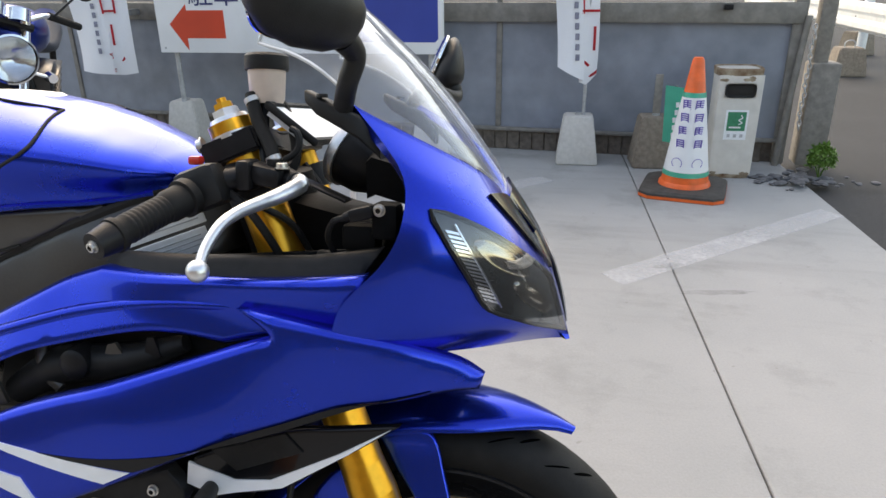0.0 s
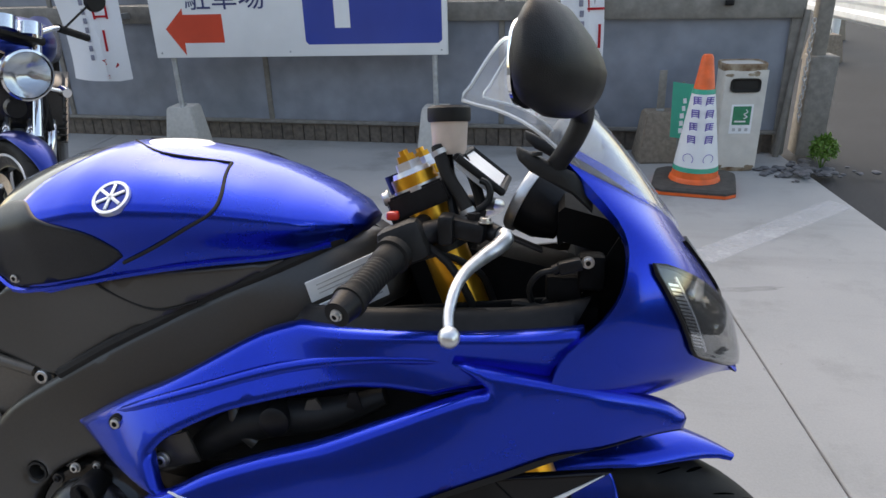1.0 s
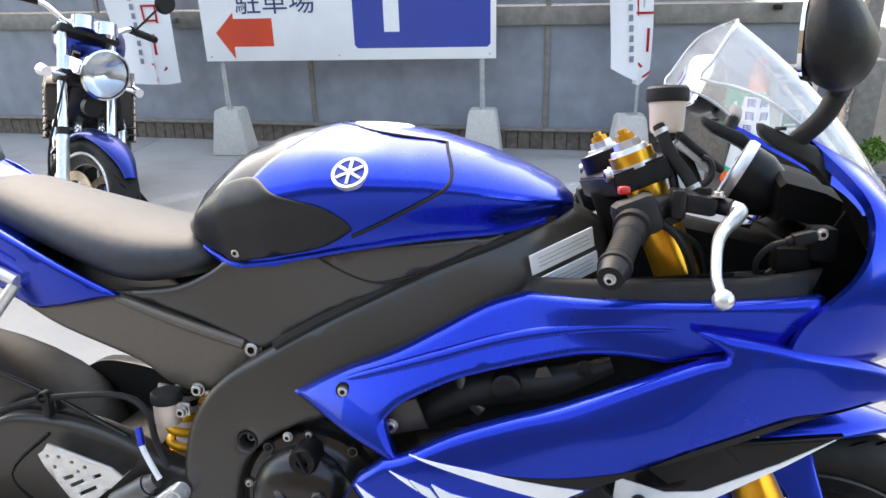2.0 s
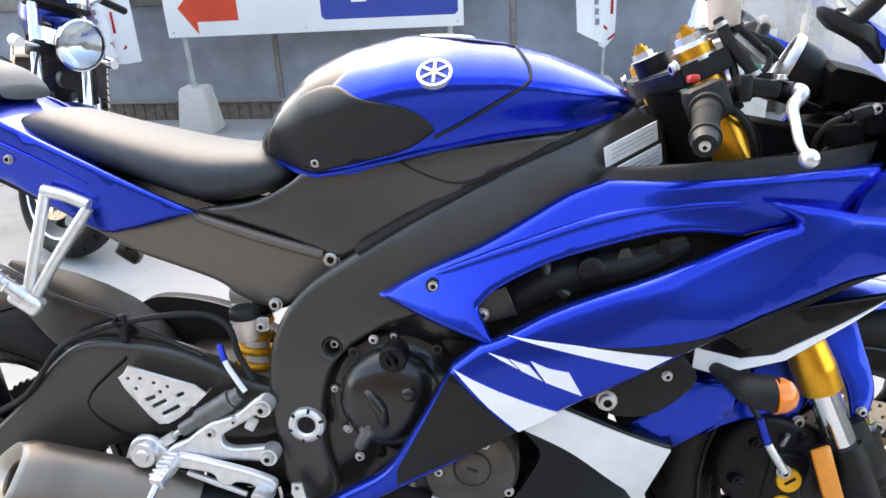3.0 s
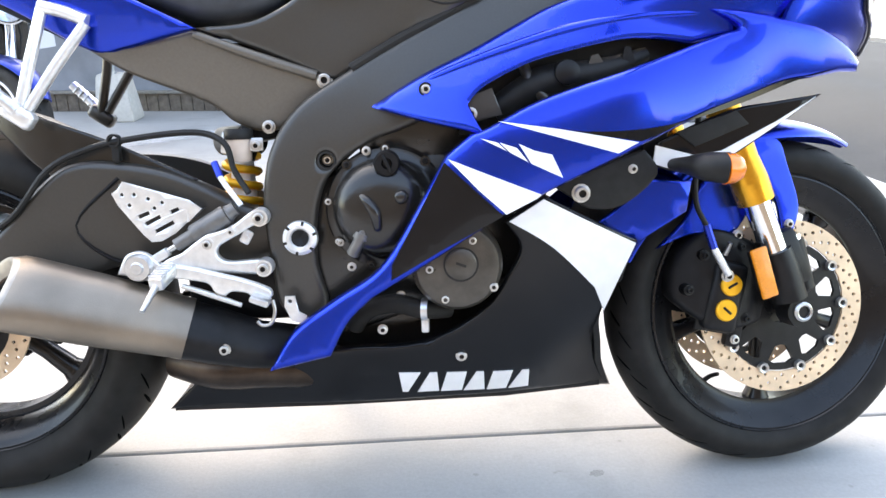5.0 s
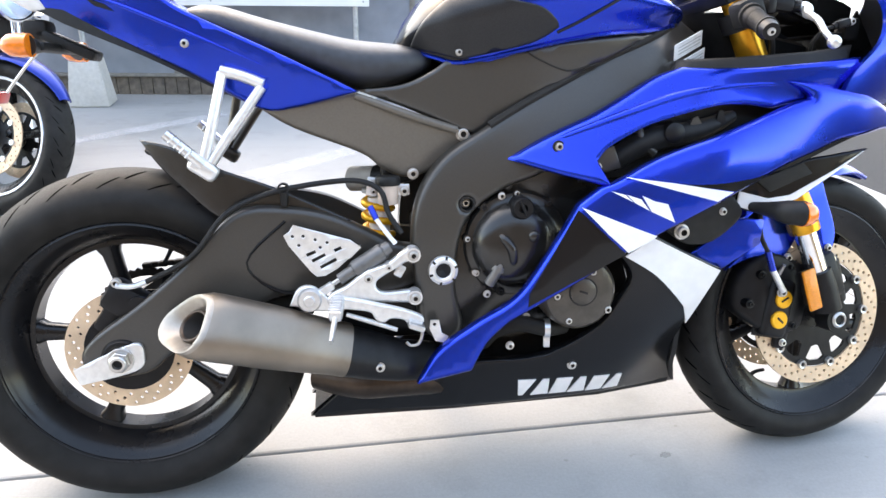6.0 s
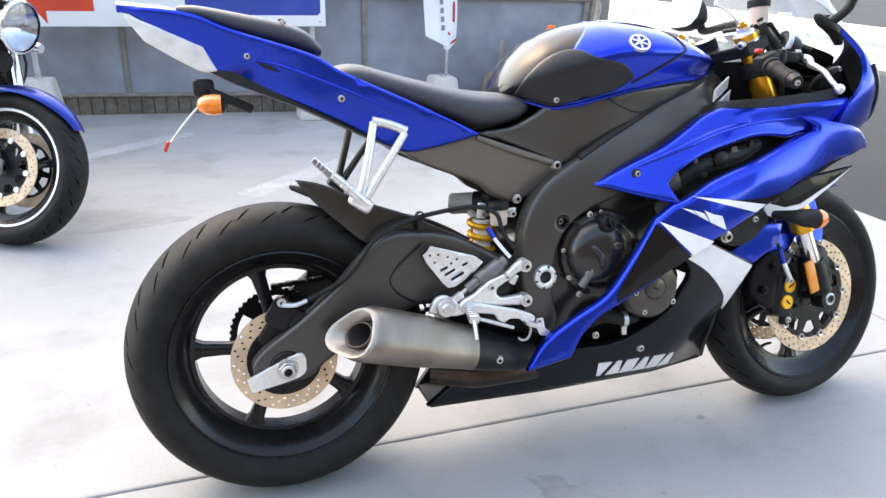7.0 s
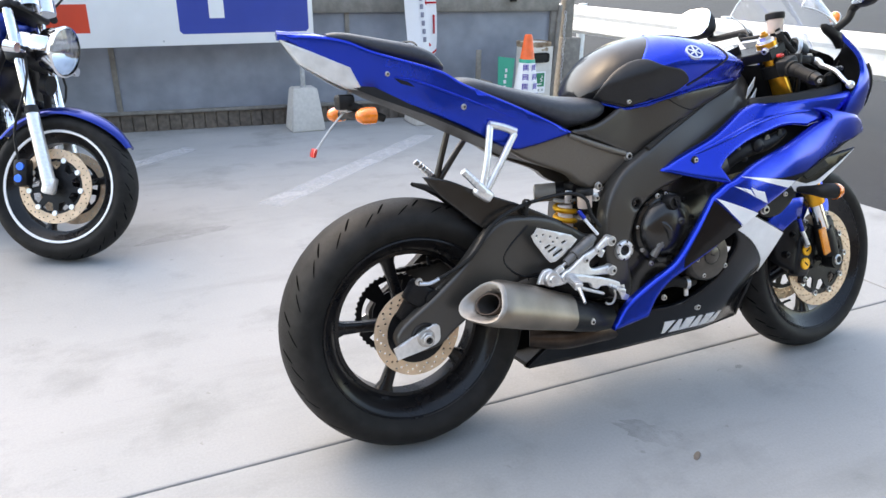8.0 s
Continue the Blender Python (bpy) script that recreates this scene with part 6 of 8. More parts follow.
def skin(fun, nu, nv, u0, u1, v0, v1, thick, s=1.0, lift=0.0, inner=0):
    """A curved piece of a skin between two u and two v, with real thickness; s = -1 for the near side."""
    bm = bmesh.new()
    g = [[[bm.verts.new((p.x, s * p.y, p.z)) for p in [fun(u0 + (u1 - u0) * i / nu, v0 + (v1 - v0) * j / nv, lift - d)]][0] for j in range(nv + 1)] for d in (0, thick) for i in range(nu + 1)]
    o, q = g[:nu + 1], g[nu + 1:]
    for i in range(nu):
        for j in range(nv):
            bm.faces.new((o[i][j], o[i + 1][j], o[i + 1][j + 1], o[i][j + 1]))
            f = bm.faces.new((q[i][j], q[i][j + 1], q[i + 1][j + 1], q[i + 1][j]))
            f.material_index = inner
    for i in range(nu):
        for j in (0, nv):
            bm.faces.new((o[i][j], o[i + 1][j], q[i + 1][j], q[i][j]))
    for j in range(nv):
        for i in (0, nu):
            bm.faces.new((o[i][j], o[i][j + 1], q[i][j + 1], q[i][j]))
    bmesh.ops.remove_doubles(bm, verts=bm.verts, dist=1e-6)
    return bm


def blend4(quad):
    """A map of the unit square onto four corners (u, v)."""
    (a, b, c, d) = [Vector(q) for q in quad]
    return lambda i, j: (a * (1 - i) + b * i) * (1 - j) + (d * (1 - i) + c * i) * j


def on_nose(quad):
    f = blend4(quad)
    def at(i, j, lift=0.0):
        q = f(i, j)
        return nose(q.x, q.y, lift)
    return at


def round_lamp(quad):
    """The lamp's skin, its corners drawn in."""
    f = blend4(quad)
    def at(i, j, lift=0.0):
        a, b = 2 * i - 1, 2 * j - 1
        ii, jj = 0.5 + 0.5 * a * math.sqrt(1 - 0.05 * b * b), 0.5 + 0.5 * b * math.sqrt(1 - 0.08 * a * a)
        q = f(ii, jj)
        return nose(q.x, q.y + 0.36 * ii * (1 - ii) * jj, lift)
    return at


LAMP = [(0.14, 0.085), (0.55, 0.25), (0.885, 0.69), (0.17, 0.44)]
for s in (-1, 1):
    nz = part("nose_fairing", skin(nose, 22, 22, 0.0, 1.0, 0.0, 1.0, 0.012, s, 0.0, 1), [BLUE, BLACK_PLASTIC], bike, "glossy blue nose fairing", 60)
    lens = round_lamp(LAMP)
    mirror = lambda p: Vector((p.x, s * p.y, p.z))
    lamp = part("headlamp", skin(lens, 16, 18, 0, 1, 0, 1, 0.006, s, 0.002), LENS_DARK, nz, "dark slanted headlamp with ribbed silver edge", 60)
    for k in range(17):
        part("lamp_rib", skin(lens, 3, 2, 0.84 + 0.002 * k, 0.965, 0.13 + 0.043 * k, 0.157 + 0.043 * k, 0.003, s, 0.0055), CHROME, lamp, "", 40)
    part("rib_edge", tube([mirror(lens(0.825 + 0.04 * j, 0.10 + 0.82 * j, 0.005)) for j in (0, 0.25, 0.5, 0.75, 1)], 0.0016, 6), CHROME, lamp, "", 40)
    for ci, cj, ri, rj in ((0.55, 0.72, 0.24, 0.18), (0.36, 0.36, 0.22, 0.18)):
        part("reflector_bowl", loft([[mirror(lens(ci + ri * r * math.cos(a), cj + rj * r * math.sin(a), 0.0035 + up)) for a in (2 * math.pi * i / 24 for i in range(24))] for r, up in ((1.0, -0.002), (0.94, 0.0012), (0.75, 0.0006), (0.45, 0.002), (0.15, 0.0032))]), LAMP_BOWL, lamp, "", 60)
    part("lens_cover", skin(lens, 16, 18, 0.0, 1.0, 0.0, 1.0, 0.002, s, 0.0075), CLEAR_LENS, lamp, "clear lens cover", 60)
    part("lamp_rim", tube([mirror(lens(i, j, 0.0035)) for i, j in [(0.5 + 0.5 * q, 0) for q in (-1, -.5, 0, .5, 1)] + [(1, q) for q in (.2, .4, .6, .8, 1)] + [(0.5 - 0.5 * q, 1) for q in (-.5, 0, .5, 1)] + [(0, 1 - q) for q in (.2, .4, .6, .8, 1)]], 0.0024, 6, 2), BLACK_PLASTIC, lamp, "", 40)
    part("air_scoop", skin(on_nose([(0.0, 0.53), (0.21, 0.63), (0.42, 0.86), (0.0, 0.97)]), 10, 8, 0, 1, 0, 1, 0.006, s, 0.004), BLACK_GLOSS, nz, "black air scoop", 60)

SCREEN_TOP = [(0.538, 0.0, 1.121), (0.535, 0.055, 1.120), (0.524, 0.108, 1.112), (0.505, 0.128, 1.084), (0.485, 0.130, 1.050)]


def screen(u, v, lift=0.0):
    b, t = nose(u, 1.0, 0.004), along(SCREEN_TOP, u)
    p = b.lerp(Vector(t), v)
    swell = math.sin(math.pi * v) * 0.012
    return p + Vector((0.6, 0.3 * u, 0.7)).normalized() * (swell + lift)


scr = part("windscreen", joined(skin(screen, 14, 14, 0, 1, 0, 1, 0.003, -1), skin(screen, 14, 14, 0, 1, 0, 1, 0.003, 1)), SCREEN, bike, "clear bubble windscreen", 60)
for s in (-1, 1):
    part("screen_edge", tube([Vector((p.x, s * p.y, p.z)) for p in [screen(k / 8, 1.0) for k in range(9)] + [screen(1, v) for v in (0.75, 0.5, 0.25, 0)]], 0.0022, 6, 2), LENS_CLEAR, scr, "", 50)
    m0 = Vector((0.597, s * 0.150, 0.978))
    foot = part("mirror_foot", joined(loft([[m0 + Vector((dx, s * (dy + e * wd), dz + hh * q)) for e, q in ((-1, -0.7), (-0.8, -1), (0.8, -1), (1, -0.7), (1, 0.7), (0.8, 1), (-0.8, 1), (-1, 0.7))] for dx, dy, dz, wd, hh in ((-0.052, 0.0, 0.020, 0.004, 0.003), (-0.049, 0.0, 0.017, 0.010, 0.0065), (-0.036, 0.0, 0.008, 0.014, 0.0095), (-0.015, 0.0, -0.002, 0.016, 0.0100), (0.008, -0.004, -0.013, 0.016, 0.012), (0.030, -0.010, -0.034, 0.013, 0.012))]), disk(m0 + Vector((-0.030, s * 0.010, 0.016)), (0, 0, 1), 0.006, 0.004, 14)), BLACK_PLASTIC, bike, "black mirror foot", 50)
    hx, hy, hz = (0.584, 0.246, 1.081) if s < 0 else (0.590, 0.392, 1.046)
    mturn = Matrix.Translation((hx, s * hy, 0)) @ Matrix.Rotation(radians(-29.6 if s < 0 else 16), 4, "Z") @ Matrix.Translation((0, 0, hz)) @ Matrix.Rotation(radians(0 if s < 0 else 24), 4, "Y") @ Matrix.Translation((0, 0, -hz)) @ Matrix.Diagonal((0.80, 0.90, 1, 1) if s < 0 else (0.8, 1, 1, 1)) @ Matrix.Translation((-0.578, -s * hy, 0))
    part("mirror_arm", tube([m0 + Vector((-0.012, 0, 0.002)), m0 + Vector((0.004, s * 0.030, 0.030)), Vector((hx + 0.027, s * (hy - 0.060), hz - 0.047)), Vector((hx + 0.022, s * (hy - 0.040), hz - 0.032))], [0.0105, 0.0105, 0.0110, 0.0140], 14), BLACK_PLASTIC, foot, "", 50)
    drop = [(math.cos(a) * (1 - 0.42 * max(0, math.sin(a)) ** 1.3), math.sin(a)) for a in (2 * math.pi * i / 28 for i in range(28))]
    shell = []
    for dy, r in ((-0.072, 0.12), (-0.066, 0.45), (-0.050, 0.78), (-0.020, 0.97), (0.015, 1.0), (0.045, 0.86), (0.062, 0.55), (0.068, 0.15)):
        shell.append([(max(0.551, 0.580 + 0.041 * r * cx - 0.010 * r * max(0, sz)), s * (hy + dy), hz + (0.058 if sz > 0 else 0.046) * r * sz + 0.1 * dy) for cx, sz in drop])
    head = part("mirror_shell", loft(shell), BLACK_PLASTIC, foot, "black teardrop mirror shell", 60, mturn)
    part("mirror_glass", loft([[(x, s * (hy + (0.055 if s < 0 else 0.062) * k * cy), hz + 0.004 + (0.044 if s < 0 else 0.053) * k * cz) for cy, cz in [(math.copysign(abs(math.cos(a)) ** 0.6, math.cos(a)), math.copysign(abs(math.sin(a)) ** 0.6, math.sin(a))) for a in (2 * math.pi * i / 28 for i in range(28))]] for x, k in ((0.552, 0.94), (0.5475, 0.93), (0.5465, 0.88))]), MIRROR, head, "mirror glass", 40, mturn)

# cockpit: gauges, wiring and brackets in the dark
dash = part("instrument_panel", loft([[(0.615 + dx, y, 0.915 + dz + 0.022 * (1 - (y / 0.10) ** 2)) for y in (-0.095, -0.06, 0, 0.06, 0.095)] + [(0.615 + dx, y, 0.875 + dz) for y in (0.09, 0, -0.09)] for dx, dz in ((-0.022, 0.006), (-0.015, 0.012), (0.03, 0.0), (0.05, -0.01))]), COCKPIT_SHADE_BLACK, bike, "black instrument housing", 40)
GT = Matrix.Translation((0.556, -0.030, 0.932)) @ Vector((-0.86, 0.22, 0.46)).to_track_quat("Y", "Z").to_matrix().to_4x4()
part("gauge_cup", lathe([(0.0, -0.055), (0.030, -0.055), (0.042, -0.030), (0.045, 0.0), (0.043, 0.002), (0.0, -0.004)], 36), BLACK_METAL, dash, "round black rev counter", 40, GT)
part("gauge_ring", lathe([(0.042, -0.006), (0.0475, -0.006), (0.0485, 0.003), (0.0460, 0.007), (0.043, 0.006)], 40), ALU, dash, "", 40, GT)
part("gauge_face", lathe([(0.0, -0.002), (0.042, -0.002), (0.042, 0.001), (0.0, 0.001)], 30), DARK_VOID, dash, "", 40, GT)
part("gauge_needle", box(0.003, 0.001, 0.034, 0, GT @ Matrix.Translation((0.004, 0.002, 0.012)) @ pose(0, 0, 0, 0, 40, 0)), PAPER, dash, "", 0)
part("headlamp_back", joined(box(0.10, 0.24, 0.12, 0.03, Matrix.Translation((0.66, 0, 0.80))), rod((0.60, -0.09, 0.80), (0.64, -0.09, 0.80), 0.035, n=20), rod((0.60, 0.09, 0.80), (0.64, 0.09, 0.80), 0.035, n=20)), COCKPIT_SHADE_BLACK, bike, "", 40)
for pts, r in (([(0.56, -0.10, 0.80), (0.60, -0.13, 0.84), (0.63, -0.12, 0.88)], 0.006), ([(0.50, -0.08, 0.79), (0.55, -0.12, 0.82), (0.60, -0.14, 0.81)], 0.005), ([(0.42, -0.13, 0.90), (0.47, -0.14, 0.87), (0.50, -0.11, 0.80), (0.50, -0.07, 0.74)], 0.005), ([(0.44, 0.10, 0.90), (0.48, 0.10, 0.84), (0.50, 0.06, 0.76)], 0.005)):
    part("cable", tube(pts, r, 8), BLACK_PLASTIC, bike, "", 40)
part("master_hose", tube([(0.449, -0.080, 0.996), (0.455, -0.086, 0.982), (0.464, -0.092, 0.962), (0.483, -0.104, 0.936), (0.495, -0.116, 0.912)], [0.0072, 0.0080, 0.0080, 0.0080, 0.0072], 12), RUBBER, bike, "fat black brake fluid hose", 50)
for q in ((0.452, -0.083, 0.989), (0.489, -0.110, 0.924)):
    part("hose_clip", lathe([(0.0075, -0.003), (0.0095, -0.003), (0.0095, 0.003), (0.0075, 0.003)], 20), STEEL, bike, "", 40, Matrix.Translation(q) @ Vector((0.45, -0.15, -0.85)).to_track_quat("Y", "Z").to_matrix().to_4x4())
part("master_block", joined(box(0.050, 0.030, 0.024, 0.007, Matrix.Translation((0.490, -0.130, 0.908)) @ pose(0, 0, 0, 0, 8, -12)), rod((0.498, -0.130, 0.916), (0.498, -0.130, 0.926), 0.008, n=6), box(0.018, 0.034, 0.034, 0.005, Matrix.Translation((0.468, -0.132, 0.908)))), BLACK_METAL, bike, "black brake master cylinder block", 40)
bolt((0.512, -0.140, 0.917), (0, 0, 1), 0.007, STEEL, bike)
part("cable", tube([(0.502, -0.090, 0.958), (0.510, -0.092, 0.954), (0.5135, -0.094, 0.943), (0.509, -0.096, 0.931), (0.494, -0.100, 0.921), (0.478, -0.105, 0.912)], 0.0042, 8), BLACK_PLASTIC, bike, "", 40)
part("cable", tube([(0.43, -0.15, 0.897), (0.455, -0.135, 0.880), (0.478, -0.115, 0.868), (0.505, -0.095, 0.845), (0.52, -0.07, 0.80)], 0.0042, 8), BLACK_PLASTIC, bike, "", 40)
part("stay_plate", box(0.060, 0.024, 0.003, 0.001, Matrix.Translation((0.548, -0.105, 0.891)) @ pose(0, 0, 0, 0, 22, 0)), BLACK_METAL, bike, "", 40)
plug = part("wire_plug", joined(box(0.026, 0.016, 0.014, 0.003, Matrix.Translation((0.606, -0.152, 0.874)) @ pose(0, 0, 0, 0, -15, 0)), rod((0.588, -0.152, 0.868), (0.594, -0.152, 0.871), 0.006, n=12)), BLACK_METAL, bike, "black wiring plug", 40)
part("wire", tube([(0.590, -0.152, 0.869), (0.572, -0.148, 0.862), (0.562, -0.135, 0.840), (0.570, -0.120, 0.812)], 0.0035, 8), BLACK_PLASTIC, plug, "", 40)
bolt((0.625, -0.150, 0.878), (0, -1, 0), 0.006, STEEL, bike)
part("wiring_plug", joined(box(0.04, 0.03, 0.03, 0.006, Matrix.Translation((0.60, -0.13, 0.845))), box(0.03, 0.03, 0.04, 0.006, Matrix.Translation((0.63, -0.135, 0.865)))), COCKPIT_SHADE_BLACK, bike, "", 40)
part("dash_display", loft([[Vector((0.478, -0.085, 0.983)) + d, Vector((0.522, -0.075, 0.948)) + d, Vector((0.522, 0.07, 0.944)) + d, Vector((0.478, 0.07, 0.978)) + d] for d in (Vector((0, 0, 0)), Vector((-0.008, 0, -0.010)))]), PAPER, dash, "pale tilted dash display", 20)
part("display_frame", tube([(0.474, -0.089, 0.984), (0.526, -0.079, 0.943), (0.526, 0.075, 0.940), (0.474, 0.075, 0.980), (0.474, -0.089, 0.984)], 0.005, 8, 1), BLACK_PLASTIC, dash, "", 40)
for k, (x, z, h) in enumerate(((0.338, 0.839, 0.029), (0.345, 0.808, 0.029))):
    T = Matrix.Translation((x, -0.101, z)) @ pose(0, 0, 0, 0, 0, 33) @ pose(0, 0, 0, 10, -18, 0)
    lab = part("warning_sticker", box(0.098, 0.002, h, 0.0008, T), PAPER, bike, "white printed warning sticker", 0)
    for j in range(3):
        part("text_line", box(0.078, 0.001, 0.0013, 0, T @ Matrix.Translation((0.002, -0.0012, 0.006 - 0.006 * j))), PRINT_GREY, lab, "", 0)

# front mudguard
def fender(a0, a1, r, w, n=18, tip=0.25, drop=0.030):
    """A curved mudguard from the tip at a0 to a1, narrow at the tip."""
    rings = []
    for k in range(n + 1):
        t = k / n
        a = a0 + (a1 - a0) * t
        ww = w * (tip + (1 - tip) * math.sin(math.pi / 2 * min(1, t * 2.2)) ** 1.2)
        ring = []
        for rr, sgn in ((r, 1), (r - 0.007, -1)):
            for i in range(13):
                e = (-1 + 2 * i / 12) * sgn
                fall = drop * abs(e) ** 2.4 * (ww / w)
                ring.append(((rr - fall) * math.cos(a), e * ww, (rr - fall) * math.sin(a)))
        rings.append(ring)
    return loft(rings)


FT = FORK @ Matrix.Translation(FC)
guard = part("front_mudguard", fender(radians(59), radians(130), 0.328, 0.080, tip=0.10), BLUE, bike, "glossy blue front mudguard", 60, FT)
part("rear_flap", fender(radians(162), radians(126), 0.316, 0.070, 8, tip=0.8), BLUE, guard, "", 60, FT)
for s in (-1, 1):
    part("mudguard_stay", sheet(corners([(0.585, 0.580), (0.648, 0.590), (0.670, 0.535), (0.682, 0.475), (0.668, 0.432), (0.648, 0.436), (0.640, 0.490), (0.605, 0.545)], {0, 4, 5}), lambda x, z: 0.080 + 0.018 * max(0, (0.56 - z)) / 0.13, 0.008, (), 0.015, 0.004, s), BLUE, guard, "", 60, FORK)
    part("mudguard_side", sheet(corners([(0.575, 0.545), (0.60, 0.48), (0.565, 0.425), (0.50, 0.435), (0.432, 0.412), (0.485, 0.462), (0.505, 0.505), (0.54, 0.54)], {0, 2, 4}), lambda x, z: 0.082, 0.008, (), 0.015, 0.004, s), BLUE, guard, "", 60, FORK)
    bolt(FORK @ Vector((0.659, s * 0.097, 0.446)), (0, s, 0), 0.007, STEEL, guard)
    bolt(FORK @ Vector((0.573, s * 0.086, 0.43)), (0, s, 0), 0.008, STEEL, guard)
hose = part("brake_hose", tube([(0.50, -0.10, 0.70), (0.485, -0.115, 0.56), (0.482, -0.12, 0.49), (0.500, -0.12, 0.45), (0.515, -0.12, 0.41), (0.540, -0.118, 0.368)], 0.0045, 8), BLACK_PLASTIC, bike, "", 40, FORK)
part("hose_fitting", tube([(0.513, -0.12, 0.413), (0.525, -0.12, 0.392), (0.540, -0.118, 0.368)], [0.006, 0.0065, 0.006], 10), ALU_WHITE, hose, "", 40, FORK)
part("hose_sleeve", tube([(0.500, -0.12, 0.452), (0.513, -0.12, 0.413)], 0.0065, 10), HOSE_BLUE, hose, "", 40, FORK)
bolt(FORK @ Vector((0.541, -0.112, 0.366)), (0, -1, 0), 0.009, STEEL, hose)

# swingarm, rear brake, adjuster
swing_line = corners([(-0.135, 0.485), (-0.205, 0.492), (-0.268, 0.526), (-0.332, 0.555), (-0.405, 0.569), (-0.468, 0.568), (-0.518, 0.536), (-0.59, 0.462), (-0.66, 0.405), (-0.735, 0.352), (-0.758, 0.315), (-0.735, 0.280), (-0.652, 0.282), (-0.60, 0.320), (-0.50, 0.378), (-0.38, 0.412), (-0.22, 0.40), (-0.135, 0.435)], {0, 17})
for s in (-1, 1):
    sw = part("swingarm", sheet(swing_line, scatter_surface([(-0.13, 0.48, 0.105), (-0.3, 0.5, 0.120), (-0.45, 0.5, 0.128), (-0.6, 0.38, 0.135), (-0.74, 0.31, 0.132), (-0.3, 0.42, 0.118)]), 0.034, (), 0.02, 0.012, s), FRAME_GREY, bike, "satin black swingarm", 60)
    part("swing_rib", tube([(x, s * 0.127, z) for x, z in ((-0.40, 0.545), (-0.47, 0.475), (-0.42, 0.42), (-0.36, 0.415))], 0.003, 6), BLACK_METAL, sw, "", 60)
    part("chain_adjuster", sheet(corners([(-0.668, 0.343), (-0.652, 0.318), (-0.668, 0.292), (-0.762, 0.272), (-0.770, 0.300)], {3, 4}), flat(0.142), 0.008, (), 0.02, 0.003, s), ALU_WHITE, sw, "bare aluminium chain adjuster block", 40)
    part("axle_nut", joined(disk((-0.69, s * 0.142, 0.315), (0, s, 0), 0.022, 0.004, 24), disk((-0.69, s * 0.146, 0.315), (0, s, 0), 0.0185, 0.010, 6), lathe([(0.0085, s * 0.154), (0.0085, s * 0.166), (0.0125, s * 0.166), (0.0145, s * 0.164), (0.0145, s * 0.154)], 28, (-0.69, 0, 0.315))), STEEL, sw, "steel axle nut", 35)
    part("axle_bore", disk((-0.69, s * 0.1555, 0.315), (0, s, 0), 0.0087, 0.002, 20), DARK_VOID, sw, "", 35)
    part("axle_boss", lathe([(0.026, s * 0.120), (0.026, s * 0.1395), (0.031, s * 0.1395), (0.035, s * 0.134), (0.036, s * 0.120)], 40, (-0.69, 0, 0.315)), BLACK_METAL, sw, "", 40)
part("swingarm_bridge", box(0.12, 0.20, 0.07, 0.025, Matrix.Translation((-0.33, 0, 0.465))), BLACK_METAL, bike, "", 40)
rc = part("rear_caliper", joined(box(0.10, 0.045, 0.060, 0.014, Matrix.Translation((-0.672, -0.098, 0.402)) @ pose(0, 0, 0, 0, 35, 0)), box(0.05, 0.03, 0.09, 0.01, Matrix.Translation((-0.70, -0.09, 0.385)) @ pose(0, 0, 0, 0, 35, 0)), rod((-0.655, -0.12, 0.40), (-0.655, -0.128, 0.40), 0.022, n=22)), BLACK_METAL, bike, "black rear brake caliper", 40)
part("bleed_screw", tube([(-0.69, -0.12, 0.443), (-0.665, -0.122, 0.440), (-0.64, -0.122, 0.447)], [0.006, 0.005, 0.005], 8), ALU, rc, "", 40)
bolt((-0.69, -0.118, 0.447), (0, -1, 0), 0.008, STEEL, rc)
part("rear_brake_hose", tube([(-0.64, -0.122, 0.447), (-0.56, -0.135, 0.49), (-0.50, -0.135, 0.56), (-0.44, -0.130, 0.59), (-0.37, -0.125, 0.605), (-0.28, -0.125, 0.612), (-0.235, -0.135, 0.595), (-0.222, -0.14, 0.555), (-0.20, -0.15, 0.52)], 0.0048, 8), BLACK_PLASTIC, bike, "black braided rear brake hose", 40)
part("hose_guide", joined(lathe([(0.007, -0.006), (0.010, -0.006), (0.010, 0.006), (0.007, 0.006)], 16, (-0.40, -0.127, 0.602)), box(0.012, 0.014, 0.03, 0.003, Matrix.Translation((-0.40, -0.122, 0.585)))), BLACK_PLASTIC, bike, "", 40)
hug = []
for k in range(9):
    t = k / 8
    a = radians(83 - 60 * t)
    r, w = 0.356 - 0.012 * t, 0.008 + 0.108 * min(1, t * 1.7)
    cx, cz = RC.x + r * math.cos(a), RC.z + r * math.sin(a)
    drop = 0.006 + 0.045 * min(1.0, 1.5 * t)
    hug.append([(cx - 0.02 * math.cos(a) * abs(e) ** 3, e * w, cz - drop * abs(e) ** 3) for e in (-1, -.7, -.4, 0, .4, .7, 1)] + [(cx - 0.02 * math.cos(a) * abs(e) ** 3 + 0.003, e * w * .96, cz - drop * abs(e) ** 3 - 0.005) for e in (1, .7, .4, 0, -.4, -.7, -1)])
hugger = part("rear_hugger", loft(hug), BLACK_PLASTIC, bike, "black rear wheel hugger", 60)
flank = corners([(-0.642, 0.684), (-0.587, 0.673), (-0.51, 0.637), (-0.421, 0.603), (-0.336, 0.563), (-0.285, 0.538), (-0.36, 0.525), (-0.45, 0.525), (-0.515, 0.553), (-0.566, 0.598), (-0.611, 0.641)], {0, 5})
part("hugger_side", sheet(flank, lambda x, z: 0.108 - 0.045 * min(max((-0.50 - x) / 0.14, 0.0), 1.0) ** 1.6, 0.006, (), 0.02, 0.004, -1), GUN_ENGINE, hugger, "", 60)

